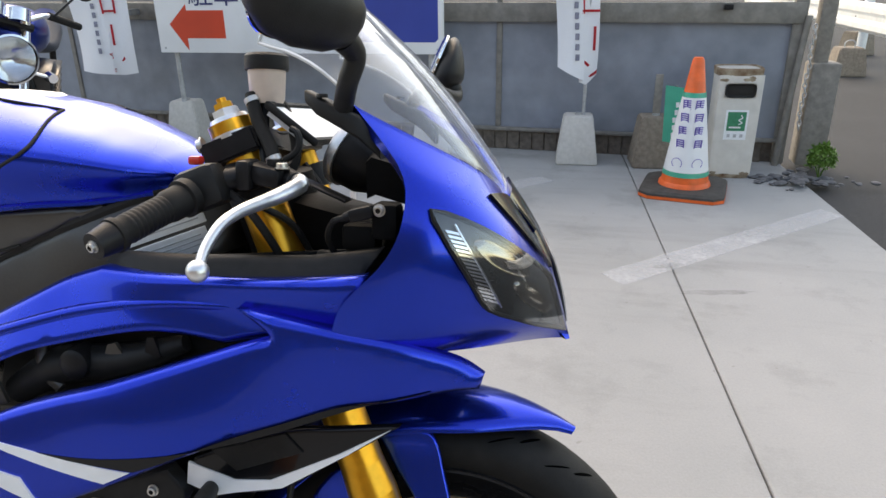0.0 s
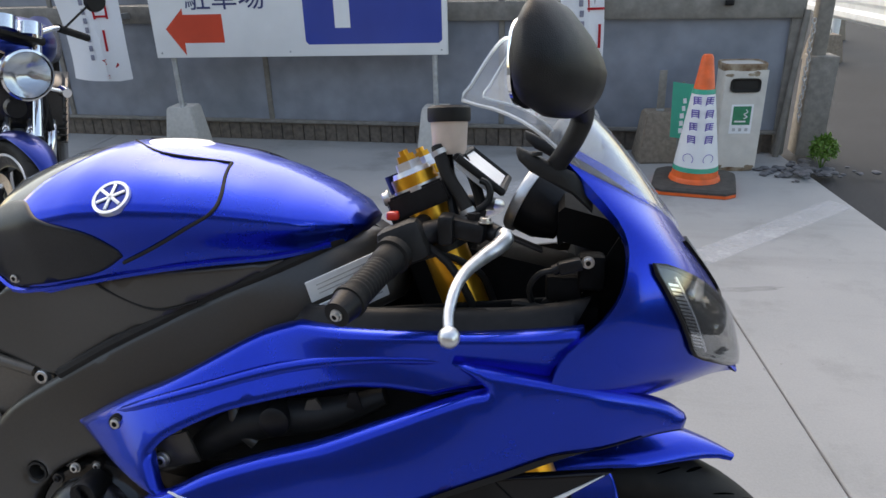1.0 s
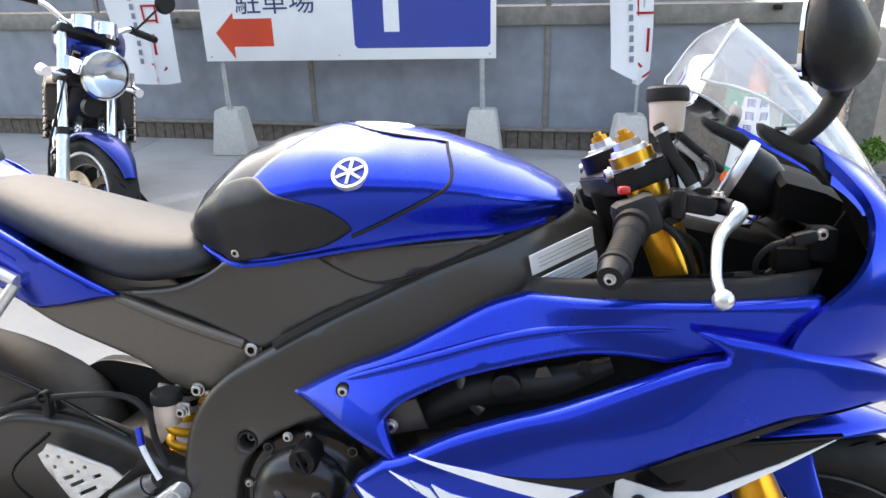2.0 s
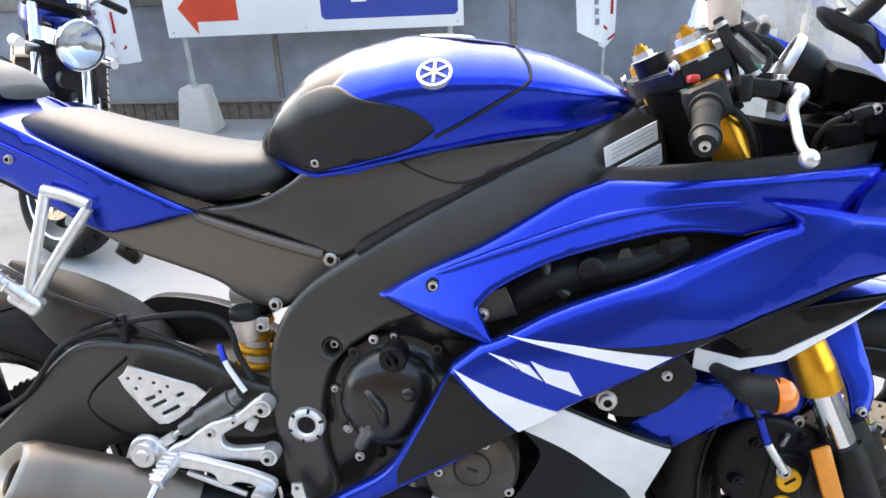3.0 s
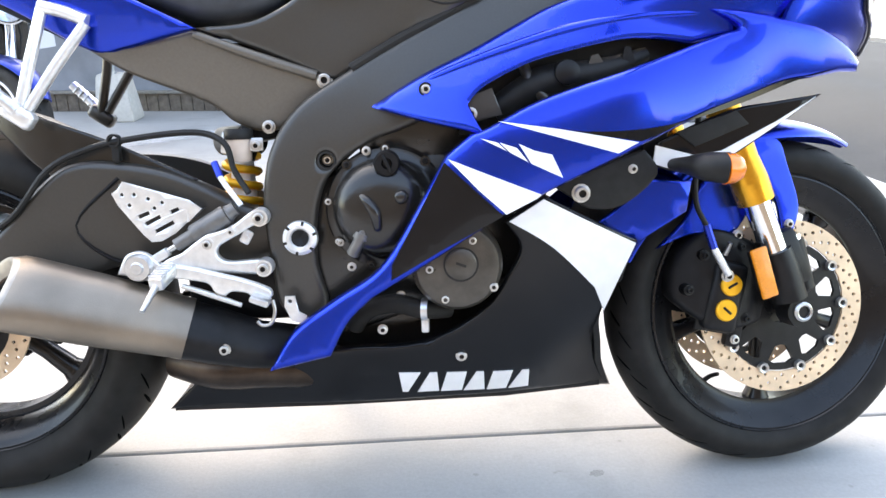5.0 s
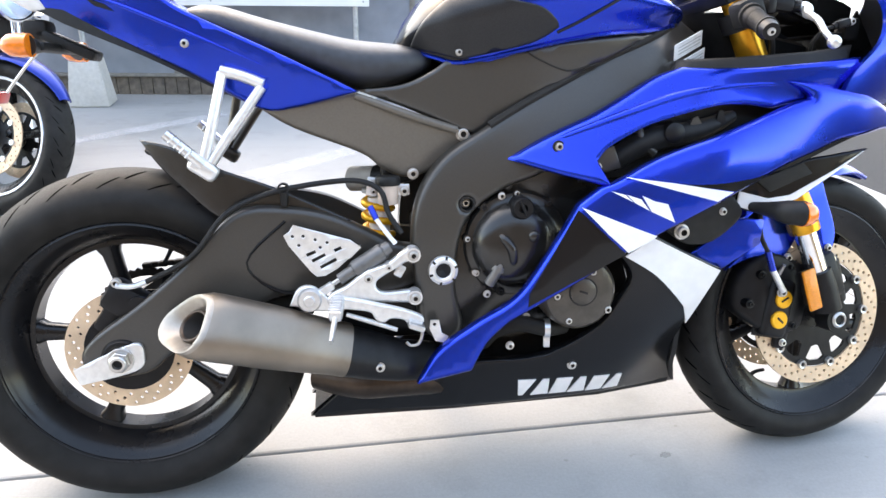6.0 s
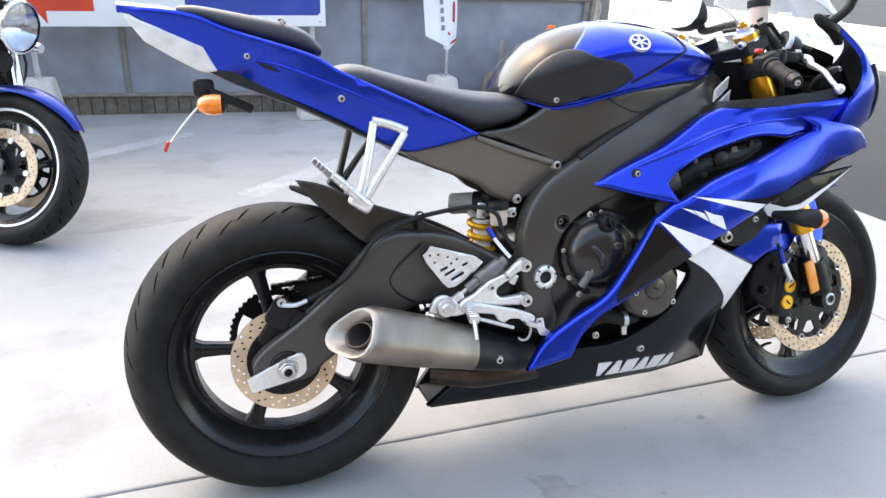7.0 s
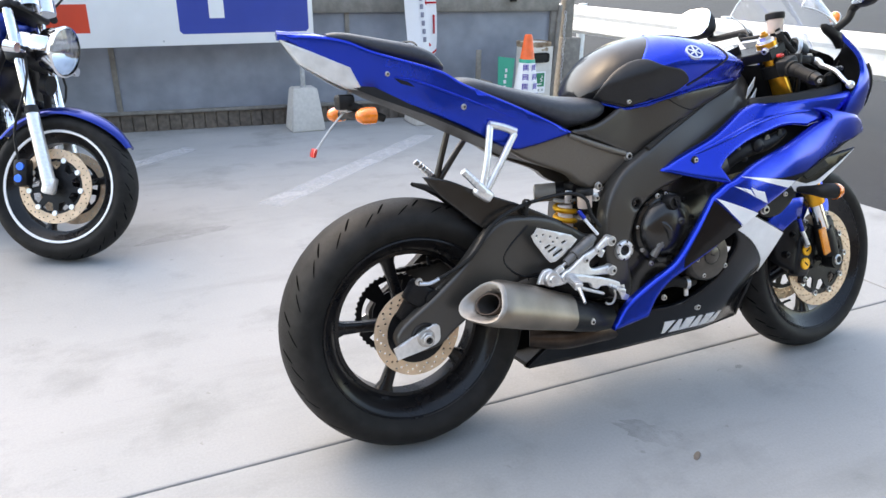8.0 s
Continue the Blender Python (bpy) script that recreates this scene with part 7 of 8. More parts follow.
# shock and linkage
shock = part("shock_reservoir", joined(rod((-0.283, 0.040, 0.594), (-0.279, 0.038, 0.594), 0.021, 0.0245, 28), rod((-0.279, 0.038, 0.594), (-0.232, 0.010, 0.597), 0.0245, n=28)), BLASTED_GREY, bike, "grey cylindrical shock reservoir", 35)
part("reservoir_collar", rod((-0.232, 0.010, 0.597), (-0.212, -0.002, 0.598), 0.0265, n=28), BLACK_METAL, shock, "", 35)
part("shock_mount", joined(box(0.060, 0.050, 0.036, 0.008, Matrix.Translation((-0.195, -0.040, 0.612)) @ pose(0, 0, 0, 0, -12, 0)), rod((-0.215, -0.035, 0.600), (-0.232, -0.036, 0.575), 0.017, 0.024, 20)), BLACK_METAL, shock, "", 40)
part("mount_tab", box(0.020, 0.006, 0.034, 0.002, Matrix.Translation((-0.245, -0.072, 0.593)) @ pose(0, 0, 0, 0, 8, 0)), ALU, shock, "", 30)
bolt((-0.243, -0.076, 0.584), (0, -1, 0), 0.005, STEEL, shock)
part("spring_seat", rod((-0.233, -0.036, 0.584), (-0.233, -0.036, 0.577), 0.030, n=28), BLASTED_GREY, shock, "", 35)
coil = [(-0.233 + 0.026 * math.cos(a), -0.036 + 0.026 * math.sin(a), 0.571 - 0.0021 * i) for i, a in ((i, 2 * math.pi * i / 12) for i in range(50))]
part("shock_spring", tube(coil, 0.0070, 8, 2), YELLOW, shock, "yellow shock spring", 50)
part("shock_damper", rod((-0.233, -0.036, 0.568), (-0.229, -0.036, 0.45), 0.0195, n=24), PAPER, shock, "", 40)
rr_res = part("rear_fluid_reservoir", joined(lathe([(0.0, 0.0), (0.017, 0.0), (0.0185, 0.004), (0.0195, 0.036), (0.0, 0.036)], 24)), RESERVOIR, bike, "cloudy rear brake fluid cup with black cap", 40, Matrix.Translation((-0.219, -0.108, 0.566)) @ pose(0, 0, 0, 90, 0, 0))
part("reservoir_cap", lathe([(0.0, 0.034), (0.0215, 0.034), (0.0222, 0.037), (0.0222, 0.047), (0.020, 0.050), (0.0, 0.050)], 24), BLACK_PLASTIC, rr_res, "", 40, Matrix.Translation((-0.219, -0.108, 0.566)) @ pose(0, 0, 0, 90, 0, 0))
bolt((-0.191, -0.118, 0.590), (0, -1, 0), 0.0075, STEEL, rr_res)
part("fluid_hose", tube([(-0.252, -0.13, 0.566), (-0.243, -0.142, 0.545), (-0.226, -0.15, 0.521), (-0.212, -0.155, 0.503)], 0.0042, 8), PAPER, rr_res, "", 40)
part("hose_sleeve", tube([(-0.253, -0.131, 0.566), (-0.243, -0.142, 0.545)], 0.0055, 8), HOSE_BLUE, rr_res, "", 40)
part("cup_bracket", box(0.030, 0.004, 0.020, 0.002, Matrix.Translation((-0.196, -0.113, 0.592))), ALU, rr_res, "", 30)

# foot controls
slots = []
for x0, z0, x1, z1 in ((-0.366, 0.488, -0.350, 0.494), (-0.357, 0.477, -0.334, 0.488), (-0.343, 0.465, -0.315, 0.479), (-0.318, 0.494, -0.306, 0.499)):
    d = Vector((x1 - x0, z1 - z0)).normalized() * 0.003
    slots.append([(x0 - d.y, z0 + d.x), (x0 + d.y, z0 - d.x), (x1 + d.y, z1 - d.x), (x1 - d.y, z1 + d.x)])
slots += [circle(x, z, 0.003, 8) for x, z in ((-0.388, 0.522), (-0.370, 0.522), (-0.350, 0.515), (-0.330, 0.509), (-0.378, 0.506), (-0.342, 0.501))]
heel_line = corners([(-0.403, 0.524), (-0.394, 0.530), (-0.386, 0.542), (-0.290, 0.512), (-0.272, 0.498), (-0.315, 0.461), (-0.335, 0.450), (-0.350, 0.449), (-0.361, 0.460), (-0.395, 0.506)], set(range(10)))
heel = part("heel_guard", sheet(heel_line, flat(0.152), 0.004, slots, 0.02, 0.002), ALU_WHITE, bike, "perforated aluminium heel guard", 40)
part("guard_flange", loft([[(-0.272, y, 0.498) for y in (-0.152, -0.128)] + [(-0.276, y, 0.496) for y in (-0.128, -0.152)], [(-0.292, y, 0.479) for y in (-0.152, -0.128)] + [(-0.296, y, 0.478) for y in (-0.128, -0.152)]]), ALU_WHITE, heel, "", 30)
plate_line = corners([(-0.172, 0.493), (-0.183, 0.498), (-0.197, 0.493), (-0.225, 0.473), (-0.250, 0.464), (-0.263, 0.461), (-0.280, 0.450), (-0.302, 0.434), (-0.325, 0.424), (-0.334, 0.410), (-0.322, 0.398), (-0.290, 0.399), (-0.250, 0.402), (-0.190, 0.397), (-0.176, 0.398), (-0.169, 0.408), (-0.175, 0.418), (-0.188, 0.420), (-0.232, 0.419), (-0.247, 0.427), (-0.248, 0.440), (-0.236, 0.449), (-0.212, 0.462), (-0.194, 0.472), (-0.178, 0.473), (-0.170, 0.483)], set())
bracket = part("footrest_bracket", sheet(plate_line, scatter_surface([(-0.18, 0.485, 0.166), (-0.18, 0.408, 0.166), (-0.25, 0.44, 0.172), (-0.33, 0.41, 0.178)]), 0.014, (), 0.012, 0.005), ALU_WHITE, bike, "cast aluminium footrest bracket", 60)
for bx, bz, rr in ((-0.183, 0.485, 0.012), (-0.181, 0.408, 0.012), (-0.262, 0.447, 0.009), (-0.226, 0.465, 0.006)):
    part("bracket_boss", rod((bx, -0.150, bz), (bx, -0.174, bz), rr + 0.002, rr + 0.001, 20), ALU_WHITE, bracket, "", 40)
    bolt((bx, -0.173, bz), (0, -1, 0), rr * 0.72, STEEL, bracket)
part("switch_tab", joined(box(0.016, 0.004, 0.022, 0.003, Matrix.Translation((-0.206, -0.160, 0.455)) @ pose(0, 0, 0, 0, 30, 0)), disk((-0.205, -0.161, 0.455), (0, -1, 0), 0.004, 0.004, 10)), ALU, bracket, "", 40)
arm = part("heel_pivot_arm", sheet(corners([(-0.345, 0.428), (-0.364, 0.438), (-0.384, 0.432), (-0.398, 0.404), (-0.385, 0.402), (-0.364, 0.395), (-0.338, 0.392), (-0.318, 0.396), (-0.322, 0.404)], {3}), flat(0.172), 0.012, (), 0.012, 0.004), ALU_WHITE, bracket, "", 50)
part("pivot_disc", lathe([(0.0, -0.188), (0.008, -0.188), (0.010, -0.184), (0.018, -0.184), (0.021, -0.178), (0.021, -0.165), (0.0, -0.165)], 32), ALU, arm, "", 35, Matrix.Translation((-0.364, 0, 0.415)))
peg = part("footrest", box(0.022, 0.055, 0.020, 0.005, Matrix.Translation((-0.318, -0.208, 0.407)) @ pose(0, 0, 0, 14, 0, -8)), ALU, bracket, "knurled aluminium footrest", 40)
for k in range(6):
    part("peg_tooth", box(0.020, 0.004, 0.006, 0.001, Matrix.Translation((-0.317 - 0.0011 * k, -0.188 - 0.008 * k, 0.421 - 0.002 * k)) @ pose(0, 0, 0, 14, 0, -8)), ALU, peg, "", 20)
part("peg_feeler", rod((-0.322, -0.232, 0.398), (-0.330, -0.270, 0.372), 0.0055, 0.0035, 12), STEEL, peg, "", 40)
pedal = part("brake_pedal", sheet(corners([(-0.312, 0.418), (-0.290, 0.416), (-0.255, 0.407), (-0.205, 0.393), (-0.172, 0.379), (-0.168, 0.368), (-0.176, 0.362), (-0.195, 0.366), (-0.205, 0.374), (-0.226, 0.377), (-0.238, 0.371), (-0.252, 0.377), (-0.262, 0.391), (-0.296, 0.398), (-0.316, 0.402)], {5}), flat(0.190), 0.013, (), 0.012, 0.004), ALU_WHITE, bike, "aluminium brake pedal", 60)
part("pedal_pad", box(0.030, 0.030, 0.011, 0.004, Matrix.Translation((-0.183, -0.200, 0.366)) @ pose(0, 0, 0, 0, 22, 0)), ALU, pedal, "", 40)
part("pedal_stop", tube([(-0.302, -0.178, 0.386), (-0.26, -0.180, 0.371), (-0.215, -0.182, 0.354)], [0.004, 0.005, 0.004], 8), ALU_WHITE, pedal, "", 50)
cyl = part("master_cylinder", tube([(-0.222, -0.148, 0.497), (-0.235, -0.150, 0.489), (-0.238, -0.150, 0.487), (-0.282, -0.155, 0.461), (-0.286, -0.155, 0.459), (-0.312, -0.158, 0.444)], [0.011, 0.012, 0.016, 0.016, 0.011, 0.010], 14), DULL_GREY, bike, "grey rear brake cylinder", 50)
part("push_rod", rod((-0.308, -0.158, 0.446), (-0.345, -0.160, 0.424), 0.0045, n=10), STEEL, cyl, "", 40)
part("clevis", box(0.026, 0.016, 0.014, 0.003, Matrix.Translation((-0.334, -0.162, 0.430)) @ pose(0, 0, 0, 0, -30, 0)), ALU_WHITE, cyl, "", 40)
tab_line = [(-0.153, 0.361), (-0.138, 0.361), (-0.133, 0.336), (-0.121, 0.329), (-0.126, 0.317), (-0.145, 0.322), (-0.155, 0.345)]
part("fairing_tab", sheet(tab_line, flat(0.166), 0.005, [circle(-0.146, 0.353, 0.0035, 8)], 0.012, 0.002), ALU_WHITE, bike, "", 40)
part("return_spring", tube([(-0.172, -0.165, 0.356), (-0.169, -0.168, 0.338), (-0.176, -0.168, 0.320), (-0.190, -0.166, 0.317), (-0.197, -0.164, 0.323)], 0.003, 8), STEEL, bike, "", 50)

# silencer
def muffler_ring(c, ax, up, side, h, w, n=32):
    out = []
    for i in range(n):
        a = 2 * math.pi * i / n
        k = 1 + 0.10 * math.cos(3 * (a - math.pi / 2))
        out.append(c + up * (h * k * math.sin(a)) + side * (w * k * math.cos(a)))
    return out


m_rear, m_front = Vector((-0.560, -0.205, 0.393)), Vector((-0.315, -0.150, 0.310))
max_ax = (m_front - m_rear).normalized()
m_side = max_ax.cross(Vector((0, 0, 1))).normalized()
m_up = m_side.cross(max_ax)
rows_m = [(0.0, 0.051, 0.049), (0.012, 0.0555, 0.053), (0.03, 0.056, 0.0535), (0.13, 0.054, 0.052), (0.27, 0.046, 0.046)]


def cut(p, c, fade):
    """The rear end of the silencer is cut aslant, facing outwards."""
    return p + max_ax * fade * (0.38 * (p - c).dot(m_up) + 0.50 * (p - c).dot(m_side))


shell = []
for d, h, w in rows_m:
    c = m_rear + max_ax * d
    shell.append([cut(p, c, max(0.0, 1 - d / 0.16)) for p in muffler_ring(c, max_ax, m_up, m_side, h, w)])
muff = part("silencer", loft(shell, True, False), TITANIUM, bike, "short brushed titanium silencer", 60)
part("strap", loft([[m_rear + max_ax * d + (q - m_rear - max_ax * d) * 1.012 for q in muffler_ring(m_rear + max_ax * d, max_ax, m_up, m_side, 0.0465, 0.0465)] for d in (0.255, 0.272)], True, False), TITANIUM, muff, "", 50)
lip = []
for d, f in ((0.0, 1.0), (-0.007, 0.96), (-0.006, 0.84), (0.012, 0.62), (0.022, 0.52)):
    c = m_rear + max_ax * d
    lip.append([cut(p, c, 1.0) for p in muffler_ring(c, max_ax, m_up, m_side, 0.051 * f, 0.049 * f)])
part("end_cap", loft(lip, True, False), PALE_TITANIUM, muff, "pale aluminium end cap", 60)


def outlet_ring(d, r, n=36):
    c = m_rear + max_ax * d
    return [cut(c + m_up * (r * math.sin(2 * math.pi * i / n)) + m_side * (r * math.cos(2 * math.pi * i / n)), c, 1.0) for i in range(n)]


part("outlet", loft([outlet_ring(d, r) for d, r in ((0.010, 0.0222), (0.05, 0.0215), (0.11, 0.021), (0.112, 0.001))], True, False), DARK_VOID, muff, "", 40)
part("outlet_ring", loft([outlet_ring(d, r) for d, r in ((0.026, 0.0295), (0.010, 0.0275), (0.007, 0.0262), (0.007, 0.0235), (0.010, 0.0222))], True, False), PIPE, muff, "dark brown outlet ring", 40)
mid = []
for c, h, w in ((Vector((-0.325, -0.152, 0.312)), 0.0455, 0.0455), (Vector((-0.27, -0.14, 0.293)), 0.044, 0.044), (Vector((-0.21, -0.125, 0.272)), 0.038, 0.04), (Vector((-0.15, -0.10, 0.258)), 0.035, 0.04)):
    mid.append(muffler_ring(c, max_ax, m_up, m_side, h, w, 24))
part("exhaust_shield", loft(mid), BLACK_METAL, bike, "satin black exhaust shield", 50)
bolt((-0.247, -0.176, 0.283), (0, -1, 0), 0.008, STEEL, bike)
part("exhaust_pipe", tube([(-0.36, -0.05, 0.225), (-0.28, -0.09, 0.222), (-0.19, -0.10, 0.225), (-0.08, -0.08, 0.21), (0.1, -0.06, 0.20)], [0.030, 0.034, 0.034, 0.03, 0.03], 16), PIPE, bike, "heat stained exhaust pipe", 50)
part("side_stand", joined(tube([(-0.06, 0.12, 0.26), (-0.10, 0.21, 0.13), (-0.14, 0.275, 0.048)], [0.014, 0.012, 0.011], 10), box(0.07, 0.04, 0.008, 0.003, Matrix.Translation((-0.145, 0.283, 0.045)) @ pose(0, 0, 0, -10, 0, 0))), BLACK_METAL, bike, "", 40)

# ---- the second motorcycle, an unfaired one ----
NK = pose(-1.612, 1.685, 0.0, 0, 0, -58) @ pose(0, 0, -0.008, -10, 0, 0)
NS = Matrix.Translation((-0.30, 0, 0.98)) @ Matrix.Rotation(radians(32), 4, Vector((-0.40, 0, 0.917))) @ Matrix.Translation((0.30, 0, -0.98))
nk = thing("roadster_motorcycle", "dark blue unfaired motorcycle with round headlamp leaning on its stand", "motorcycle", NK)
nfw, NM = wheel("front_wheel", nk, Vector((0, 0, 0.30)), 0.30, 0.062, 0.08, 0.047, radians(20), 0.034, NS, None, CHROME, False, 3)
for s in (-1, 1):
    part("brake_disc", brake_disc(0.150, 0.112, (0.143, 0.134, 0.125), 20), DISC, nfw, "drilled brake disc", 30, NM @ Matrix.Translation((0, s * 0.066, 0)))
    gaps = [circle(0, 0, 0.030, 20)]
    for k in range(9):
        a = 2 * math.pi * (k + 0.5) / 9
        gaps.append([(r * math.cos(a + q), r * math.sin(a + q)) for r, q in ((0.070, -0.16), (0.100, -0.24), (0.104, 0), (0.100, 0.24), (0.070, 0.16))])
    spider = part("disc_carrier", sheet(circle(0, 0, 0.112, 54), flat(0.003), 0.006, gaps, 0.02, 0.0015), BLACK_METAL, nfw, "", 30, NM @ Matrix.Translation((0, s * 0.064, 0)))
    for k in range(9):
        a = 2 * math.pi * k / 9
        part("bobbin", disk((0.108 * math.cos(a), 0.004 * s, 0.108 * math.sin(a)), (0, s, 0), 0.011, 0.007, 14), ALU_WHITE, spider, "", 35, NM @ Matrix.Translation((0, s * 0.064, 0)))
    part("rim_stripe", lathe([(0.2195, s * 0.047), (0.2200, s * 0.0500), (0.2285, s * 0.0520), (0.2290, s * 0.049)], 96), WHITE_PAINT, nfw, "white rim stripe", 40, NM)
    def leg(t, y=s * 0.105):
        return Vector((0.0, y, 0.30)).lerp(Vector((-0.30, y, 0.98)), t)
    part("fork_lower", joined(rod(leg(0.0), leg(0.40), 0.026, 0.024, 20), box(0.05, 0.04, 0.07, 0.012, Matrix.Translation((0.0, s * 0.105, 0.30)))), ALU_WHITE, nk, "bright aluminium lower fork leg", 40, NS)
    part("dust_seal", rod(leg(0.395), leg(0.435), 0.0275, 0.024, 20), BLACK_PLASTIC, nk, "", 40, NS)
    part("fork_tube", rod(leg(0.38), leg(1.02), 0.0195, n=18), CHROME, nk, "chrome fork tube", 40, NS)
    part("caliper", joined(box(0.06, 0.05, 0.11, 0.014, Matrix.Translation((-0.125, s * 0.09, 0.33)) @ pose(0, 0, 0, 0, -10, 0))), BLACK_METAL, nk, "", 40, NS)
    for dz in (-0.024, 0.024):
        part("caliper_cap", disk((-0.125, s * 0.113, 0.33 + dz), (0, s, 0), 0.016, 0.007, 18), CAP_BLUE, nk, "blue caliper cap", 40, NS)
    part("indicator", joined(rod((-0.19, s * 0.10, 0.80), (-0.18, s * 0.20, 0.80), 0.008, n=10), rod((-0.20, s * 0.20, 0.80), (-0.155, s * 0.20, 0.80), 0.024, 0.020, 18)), CHROME, nk, "", 40, NS)
    part("grip", rod((-0.33, s * 0.20, 1.05), (-0.42, s * 0.38, 1.04), 0.017, n=14), RUBBER, nk, "", 40, NS)
    part("mirror", joined(tube([(-0.32, s * 0.22, 1.06), (-0.30, s * 0.26, 1.14), (-0.30, s * 0.30, 1.20)], 0.005, 8), rod((-0.30, s * 0.31, 1.21), (-0.28, s * 0.31, 1.21), 0.05, 0.042, 22)), BLACK_PLASTIC, nk, "", 40, NS)
    part("brake_hose", tube([(-0.28, s * 0.06, 0.92), (-0.15, s * 0.13, 0.72), (-0.17, s * 0.12, 0.50), (-0.14, s * 0.11, 0.38)], 0.005, 8), BLACK_PLASTIC, nk, "", 40, NS)
part("front_mudguard", fender(radians(40), radians(150), 0.328, 0.072, tip=0.35), BLUE_DARK, nk, "dark blue mudguard", 60, NS @ Matrix.Translation((0, 0, 0.30)))
lampb = lathe([(0.0, -0.10), (0.05, -0.095), (0.085, -0.06), (0.098, -0.01), (0.102, 0.0), (0.104, 0.012), (0.096, 0.016)], 36, (0, 0, 0), False)
LT = NS @ Matrix.Translation((-0.105, 0, 0.845)) @ pose(0, 0, 0, 0, 0, -90)
hl = part("headlamp", lampb, CHROME, nk, "round chrome headlamp", 40, LT)
part("lamp_reflector", lathe([(0.0, -0.055), (0.03, -0.05), (0.065, -0.025), (0.092, 0.008)], 32, (0, 0, 0), False), LAMP_GLASS, hl, "", 60, LT)
part("lamp_glass", lathe([(0.0, 0.028), (0.05, 0.024), (0.094, 0.010), (0.094, 0.006), (0.0, 0.020)], 32, (0, 0, 0), False), CLEAR_LENS, hl, "", 60, LT)
part("lower_clamp", joined(box(0.08, 0.26, 0.05, 0.012, Matrix.Translation((-0.22, 0, 0.79)) @ pose(0, 0, 0, 0, -24, 0)), box(0.08, 0.26, 0.035, 0.012, Matrix.Translation((-0.30, 0, 0.97)) @ pose(0, 0, 0, 0, -24, 0))), BLACK_METAL, nk, "", 40, NS)
for s in (-1, 1):
    part("lamp_bracket", box(0.12, 0.008, 0.06, 0.004, Matrix.Translation((-0.17, s * 0.10, 0.85))), CHROME, nk, "", 40, NS)
part("gauge", joined(rod((-0.24, -0.05, 0.99), (-0.26, -0.05, 1.04), 0.045, n=24), rod((-0.24, 0.05, 0.99), (-0.26, 0.05, 1.04), 0.045, n=24)), CHROME, nk, "chrome gauge cups", 40, NS)
part("handlebar", tube([(-0.42, -0.38, 1.04), (-0.33, -0.20, 1.05), (-0.30, -0.08, 1.00), (-0.30, 0.08, 1.00), (-0.33, 0.20, 1.05), (-0.42, 0.38, 1.04)], 0.011, 10), CHROME, nk, "", 40, NS)
part("horn", rod((-0.16, 0.0, 0.70), (-0.13, 0.0, 0.70), 0.04, n=22), BLACK_METAL, nk, "", 40, NS)
part("fuel_tank", pillow(finer([(-0.36, 0.94, 0.86, 0.06), (-0.42, 1.00, 0.82, 0.12), (-0.55, 1.03, 0.80, 0.15), (-0.70, 1.0, 0.80, 0.14), (-0.82, 0.90, 0.80, 0.10)]), 24, 2.4), BLUE_DARK, nk, "dark blue fuel tank", 60)
part("seat", pillow(finer([(-0.80, 0.88, 0.80, 0.10), (-0.95, 0.86, 0.78, 0.14), (-1.15, 0.88, 0.80, 0.14), (-1.40, 0.92, 0.84, 0.12), (-1.52, 0.92, 0.87, 0.08)]), 20), SEAT, nk, "black seat", 60)
engine = part("engine", box(0.42, 0.34, 0.30, 0.04, Matrix.Translation((-0.62, 0, 0.42))), GUN_ENGINE, nk, "finned black engine", 40)
part("cylinder", box(0.22, 0.36, 0.30, 0.03, Matrix.Translation((-0.52, 0, 0.64)) @ pose(0, 0, 0, 0, 15, 0)), GUN_ENGINE, engine, "", 40)
for k in range(8):
    part("cooling_fin", box(0.25, 0.38, 0.008, 0.002, Matrix.Translation((-0.52 - 0.01 * k, 0, 0.54 + 0.03 * k)) @ pose(0, 0, 0, 0, 15, 0)), GUN_ENGINE, engine, "", 40)
part("frame_tube", joined(*[tube([(-0.30, s * 0.04, 0.90), (-0.36, s * 0.12, 0.62), (-0.42, s * 0.15, 0.26), (-0.90, s * 0.15, 0.25), (-1.0, s * 0.13, 0.50), (-0.95, s * 0.12, 0.80)], 0.016, 10) for s in (-1, 1)]), BLACK_METAL, nk, "", 50)
part("exhaust_pipe", joined(*[tube([(-0.44, y, 0.60), (-0.34, y, 0.52), (-0.36, y * 0.9, 0.28), (-0.60, y * 0.8, 0.20), (-0.95, y * 0.8, 0.22)], 0.019, 12) for y in (-0.13, -0.045, 0.045, 0.13)]), CHROME, nk, "chrome header pipes", 50)
part("silencer", rod((-0.95, -0.14, 0.24), (-1.55, -0.20, 0.36), 0.045, 0.055, 22), CHROME, nk, "", 40)
wheel("rear_wheel", nk, Vector((-1.45, 0, 0.31)), 0.31, 0.085, 0.085, 0.066, radians(50), 0.036, None, None, CHROME, False, 3)
part("swingarm", joined(*[tube([(-0.95, s * 0.12, 0.40), (-1.45, s * 0.12, 0.31)], [0.028, 0.022], 12) for s in (-1, 1)]), BLACK_METAL, nk, "", 40)
part("tail", pillow(finer([(-1.35, 0.90, 0.82, 0.12), (-1.55, 0.93, 0.85, 0.10), (-1.75, 0.96, 0.91, 0.05)]), 18), BLUE_DARK, nk, "", 60)
part("side_stand", tube([(-0.80, 0.14, 0.24), (-0.85, 0.24, 0.10), (-0.88, 0.275, 0.05)], 0.013, 10), BLACK_METAL, nk, "", 40)

